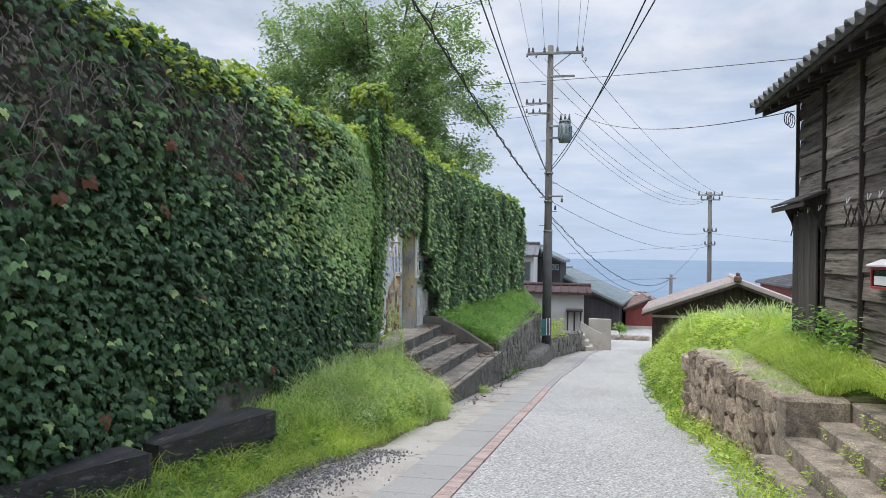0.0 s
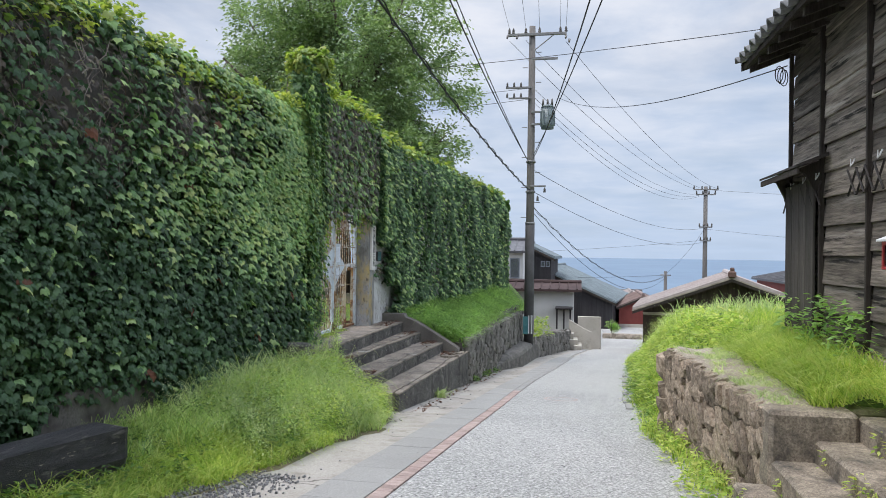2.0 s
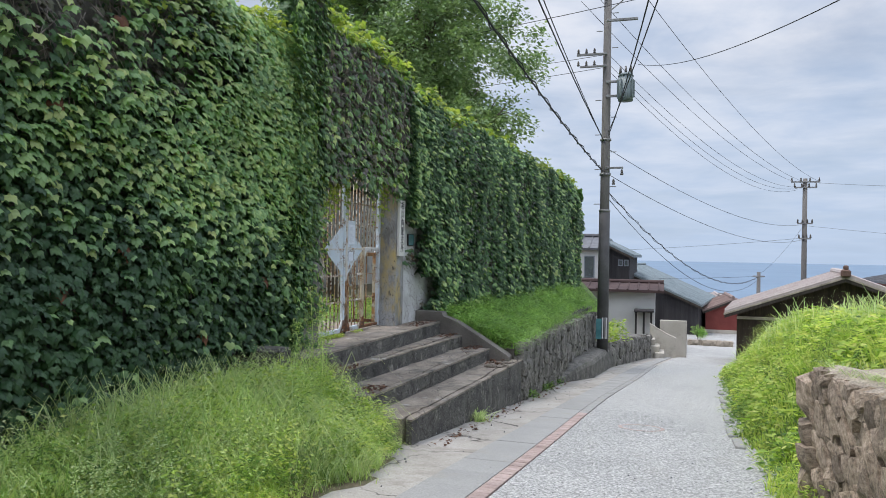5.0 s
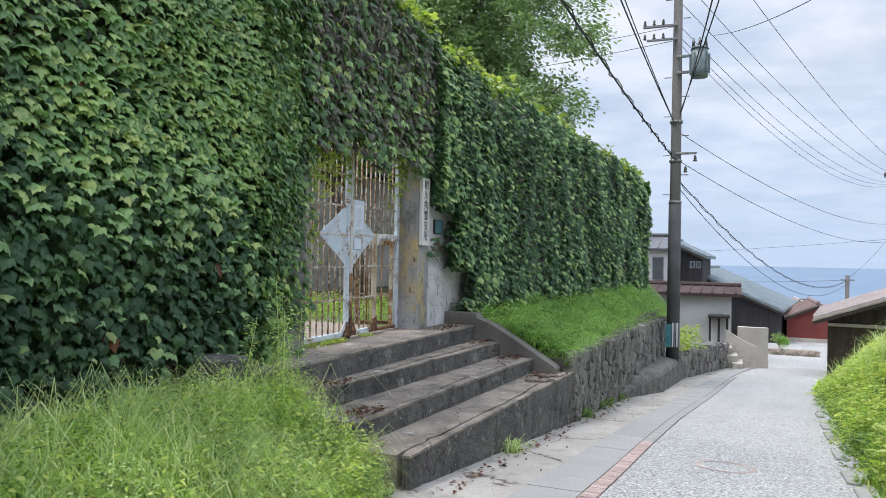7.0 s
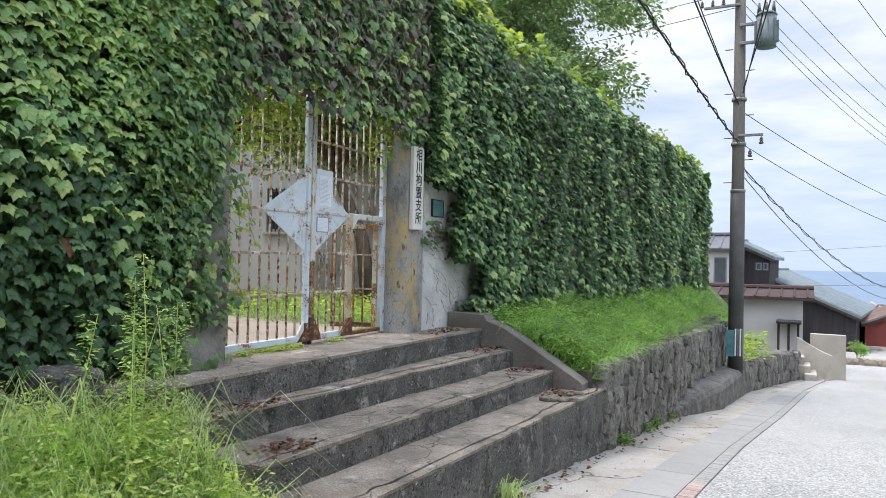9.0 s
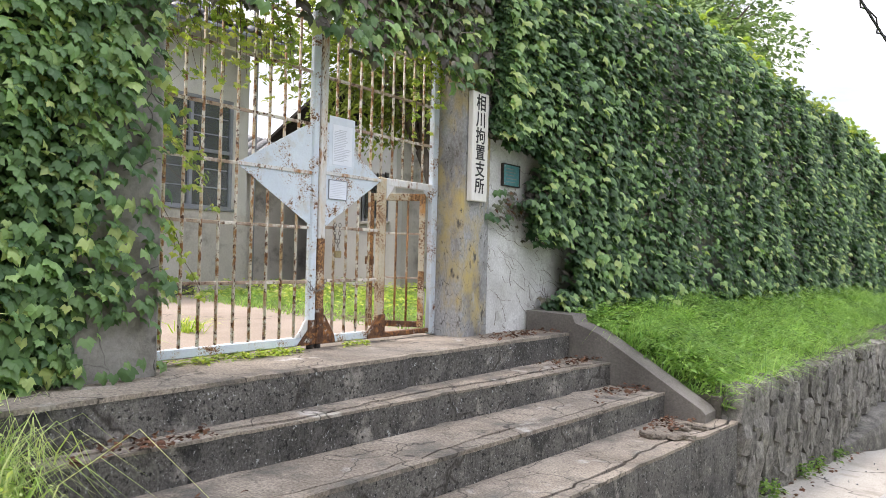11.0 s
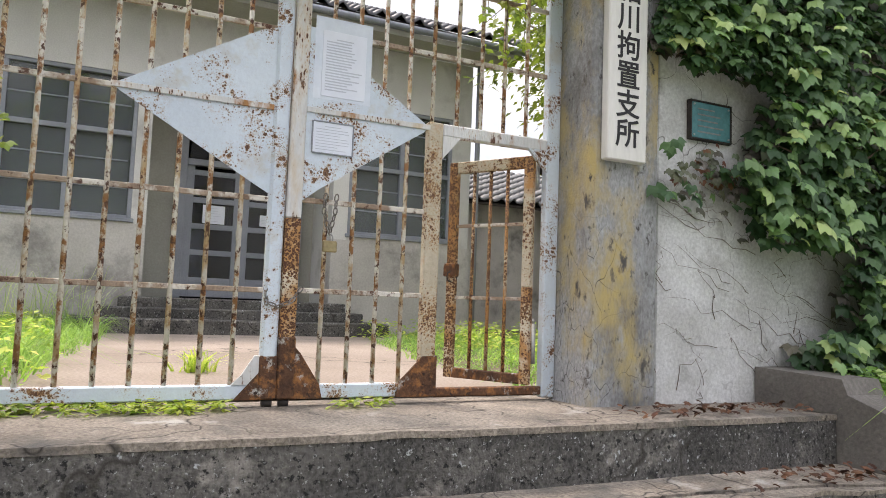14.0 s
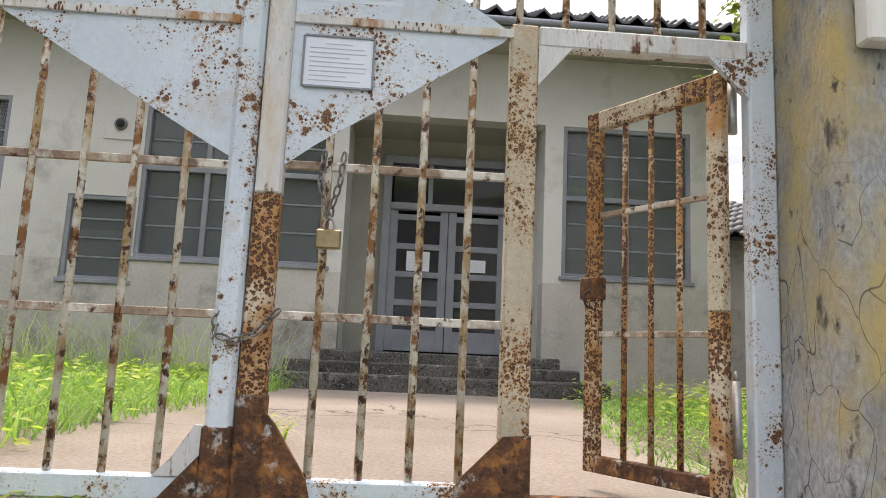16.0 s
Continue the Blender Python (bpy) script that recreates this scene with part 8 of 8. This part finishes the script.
litter("fallen_leaves", "dry reddish leaves drifted into the step corners", ls, 81, 0.038, M_LITTER)
ls = [(-1.85 + 0.02 * (y - 17) + rs.uniform(-0.05, 0.25) * (1 if y > 17.3 else 0.6), y, road_z(y) + 0.008) for y in [rs.uniform(12.4, 27) for _ in range(260)]]
litter("fallen_leaves", "brown leaf litter along the wall foot", ls, 82, 0.045, M_LITTER)
pebble = stone_mesh("pebble", 3, M_GRAVEL)
src = np.array([v.co for v in pebble.vertices])
tri = np.array([p.vertices for p in pebble.polygons])
r = np.random.default_rng(83)
py = r.uniform(5.2, 7.9, 2200)
px = np.array([along(MOUND, v) for v in py]) + r.normal(0.05, 0.22, 2200)
ok = px < np.array([along(KERB, v) for v in py]) - 0.15
px, py = px[ok], py[ok]
sz = r.uniform(0.007, 0.019, len(px))
pz = np.array([road_z(v) for v in py]) - 0.004 + np.where(px < np.array([along(MOUND, v) for v in py]), 0.02, 0)
v = src[None] * sz[:, None, None] * r.uniform(0.7, 1.3, (len(px), 1, 3)) + np.stack([px, py, pz], 1)[:, None]
f = tri[None] + (np.arange(len(px)) * len(src))[:, None, None]
stuff("gravel", cloud_mesh("gravel", v.reshape(-1, 3), f.reshape(-1, 3), M_GRAVEL), "dark grey gravel spilling onto the lane", "gravel")
ry = r.uniform(4, 22, 260)
rx = r.uniform(-2.0, 1.5, 260)
rz = np.array([road_z(v) for v in ry])
sz = r.uniform(0.006, 0.016, 260)
v = src[None] * sz[:, None, None] + np.stack([rx, ry, rz], 1)[:, None]
f = tri[None] + (np.arange(260) * len(src))[:, None, None]
stuff("gravel", cloud_mesh("gravel", v.reshape(-1, 3), f.reshape(-1, 3), M_GRAVEL), "loose stone crumbs on the lane", "gravel")

# turned and reddening leaves that stand out from the ivy
red_me = leaf_cloud("red_leaf", np.zeros((1, 3)), np.array([(1.0, -0.2, 0.4)]), np.array([(0.1, 0.2, -1.0)]), np.array([0.15]), L_IVYRED)
for k in range(16):
    y, z = rs.uniform(3.5, 12.6), rs.uniform(0.0, 3.2)
    piece("leaf", red_me, ivy, Matrix.Translation((wall_x(y, z) + 0.05, y, z)) @ Matrix.Rotation(rs.uniform(-0.6, 0.6), 4, "X"))
lf = [leaf_cloud("leaf", np.zeros((1, 3)), np.array([(1.0, a, 0.5)]), np.array([(0.1, b, -1.0)]), np.array([0.15]), m_) for a, b, m_ in ((-0.3, 0.3, L_IVYDEEP), (0.1, -0.3, L_IVY), (-0.1, 0.1, L_IVYMID), (0.3, 0.2, L_IVYDEEP))]
# low single leaves take only the shade-toned colour
for k in range(230):
    y, z = rs.uniform(8.0, 12.7), rs.uniform(0.0, 3.2)
    piece("leaf", lf[0 if z < 1.5 else rs.randrange(4)], ivy, Matrix.Translation((wall_x(y, z) + rs.uniform(0.03, 0.07), y, z)) @ Matrix.Rotation(rs.uniform(-0.5, 0.5), 4, "X") @ Matrix.Scale(rs.uniform(0.55, 0.9), 4))
for k in range(230):
    y, z = rs.uniform(17.8, 21.0), rs.uniform(0.0, 3.0)
    piece("leaf", lf[rs.randrange(4) if rs.random() < 0.4 else 1], right_ivy, Matrix.Translation((face_r(y, z) + rs.uniform(0.02, 0.06), y, z)) @ Matrix.Rotation(rs.uniform(-0.5, 0.5), 4, "X") @ Matrix.Scale(rs.uniform(0.45, 0.8), 4))

# ---- slabs and bricks of the lane's edge ----
y = -6.0
slab_rng = random.Random(4)
while y < 40:
    ln = 0.6
    y1 = y + ln - 0.004
    l0, l1 = along(KERB, y), along(KERB, y1)
    r0, r1 = along(RED, y) - 0.160, along(RED, y1) - 0.160
    o = Vector((l0, y, road_z(y)))
    g = Geo().convex([(l0, y, road_z(y) - 0.06), (r0, y, road_z(y) - 0.06), (r1, y1, road_z(y1) - 0.06), (l1, y1, road_z(y1) - 0.06),
                      (l0, y, road_z(y) + 0.006), (r0, y, road_z(y) + 0.006), (r1, y1, road_z(y1) + 0.006), (l1, y1, road_z(y1) + 0.006)],
                     [(0, 1, 2, 3), (4, 5, 6, 7), (0, 1, 5, 4), (1, 2, 6, 5), (2, 3, 7, 6), (3, 0, 4, 7)])
    g.v = [(a - o.x, b - o.y, c - o.z) for a, b, c in g.v]
    piece("slab", g.mesh("slab", M_SLAB), pavement, Matrix.Translation(o + Vector((0, 0, slab_rng.uniform(-0.002, 0.002)))))
    y += ln
brick_me = Geo().box(-0.070, 0.070, -0.047, 0.047, -0.05, 0.005, 0.004).mesh("brick", M_REDBRICK)
grey_me = Geo().box(-0.070, 0.070, -0.047, 0.047, -0.05, 0.005, 0.004).mesh("brick", M_SLAB)
y = 3.0
while y < 32:
    x = along(RED, y) - 0.084
    a = math.atan2(along(RED, y + 0.2) - along(RED, y), 0.2)
    piece("brick", brick_me if y < 16.4 else grey_me, pavement, Matrix.Translation((x, y, road_z(y) + slab_rng.uniform(-0.002, 0.003))) @ Matrix.Rotation(-a, 4, "Z") @ Matrix.Rotation(math.atan(-0.0915), 4, "X"))
    y += 0.1
bed = ribbon(lambda y: along(KERB, y) - 0.02, lambda y: along(RED, y) + 0.01, -0.016, 3)
part("bed", bed, M_GUTTER, pavement)
# broken pale kerb stones along the grass edge
for y in (14.2, 15.1, 16.6, 18.4, 19.6, 21.4):
    ln = slab_rng.uniform(0.45, 0.8)
    x = along(EDGE, y) + 0.02
    piece("kerb_stone", Geo().box(-0.06, 0.06, 0, ln, -0.1, 0.035, 0.012).mesh("kerb_stone", M_SLAB), pavement, Matrix.Translation((x, y, road_z(y))) @ Matrix.Rotation(-0.03, 4, "Z") @ Matrix.Rotation(math.atan(-0.0915), 4, "X"))

# broken lumps on the lowest step
for k in range(9):
    me = stone_mesh("rubble", 300 + k, M_STEP)
    ob = new("concrete_lump", me)
    ob.matrix_basis = Matrix.Translation((rs.uniform(-2.25, -1.95), rs.uniform(16.2, 17.05), -0.885)) @ Matrix.Rotation(rs.uniform(0, 3), 4, "Z") @ Matrix.Diagonal((rs.uniform(0.06, 0.14), rs.uniform(0.05, 0.1), rs.uniform(0.03, 0.05), 1))
    tagged(ob, "broken lump of concrete on the lowest step", "rubble", "broken concrete lumps")
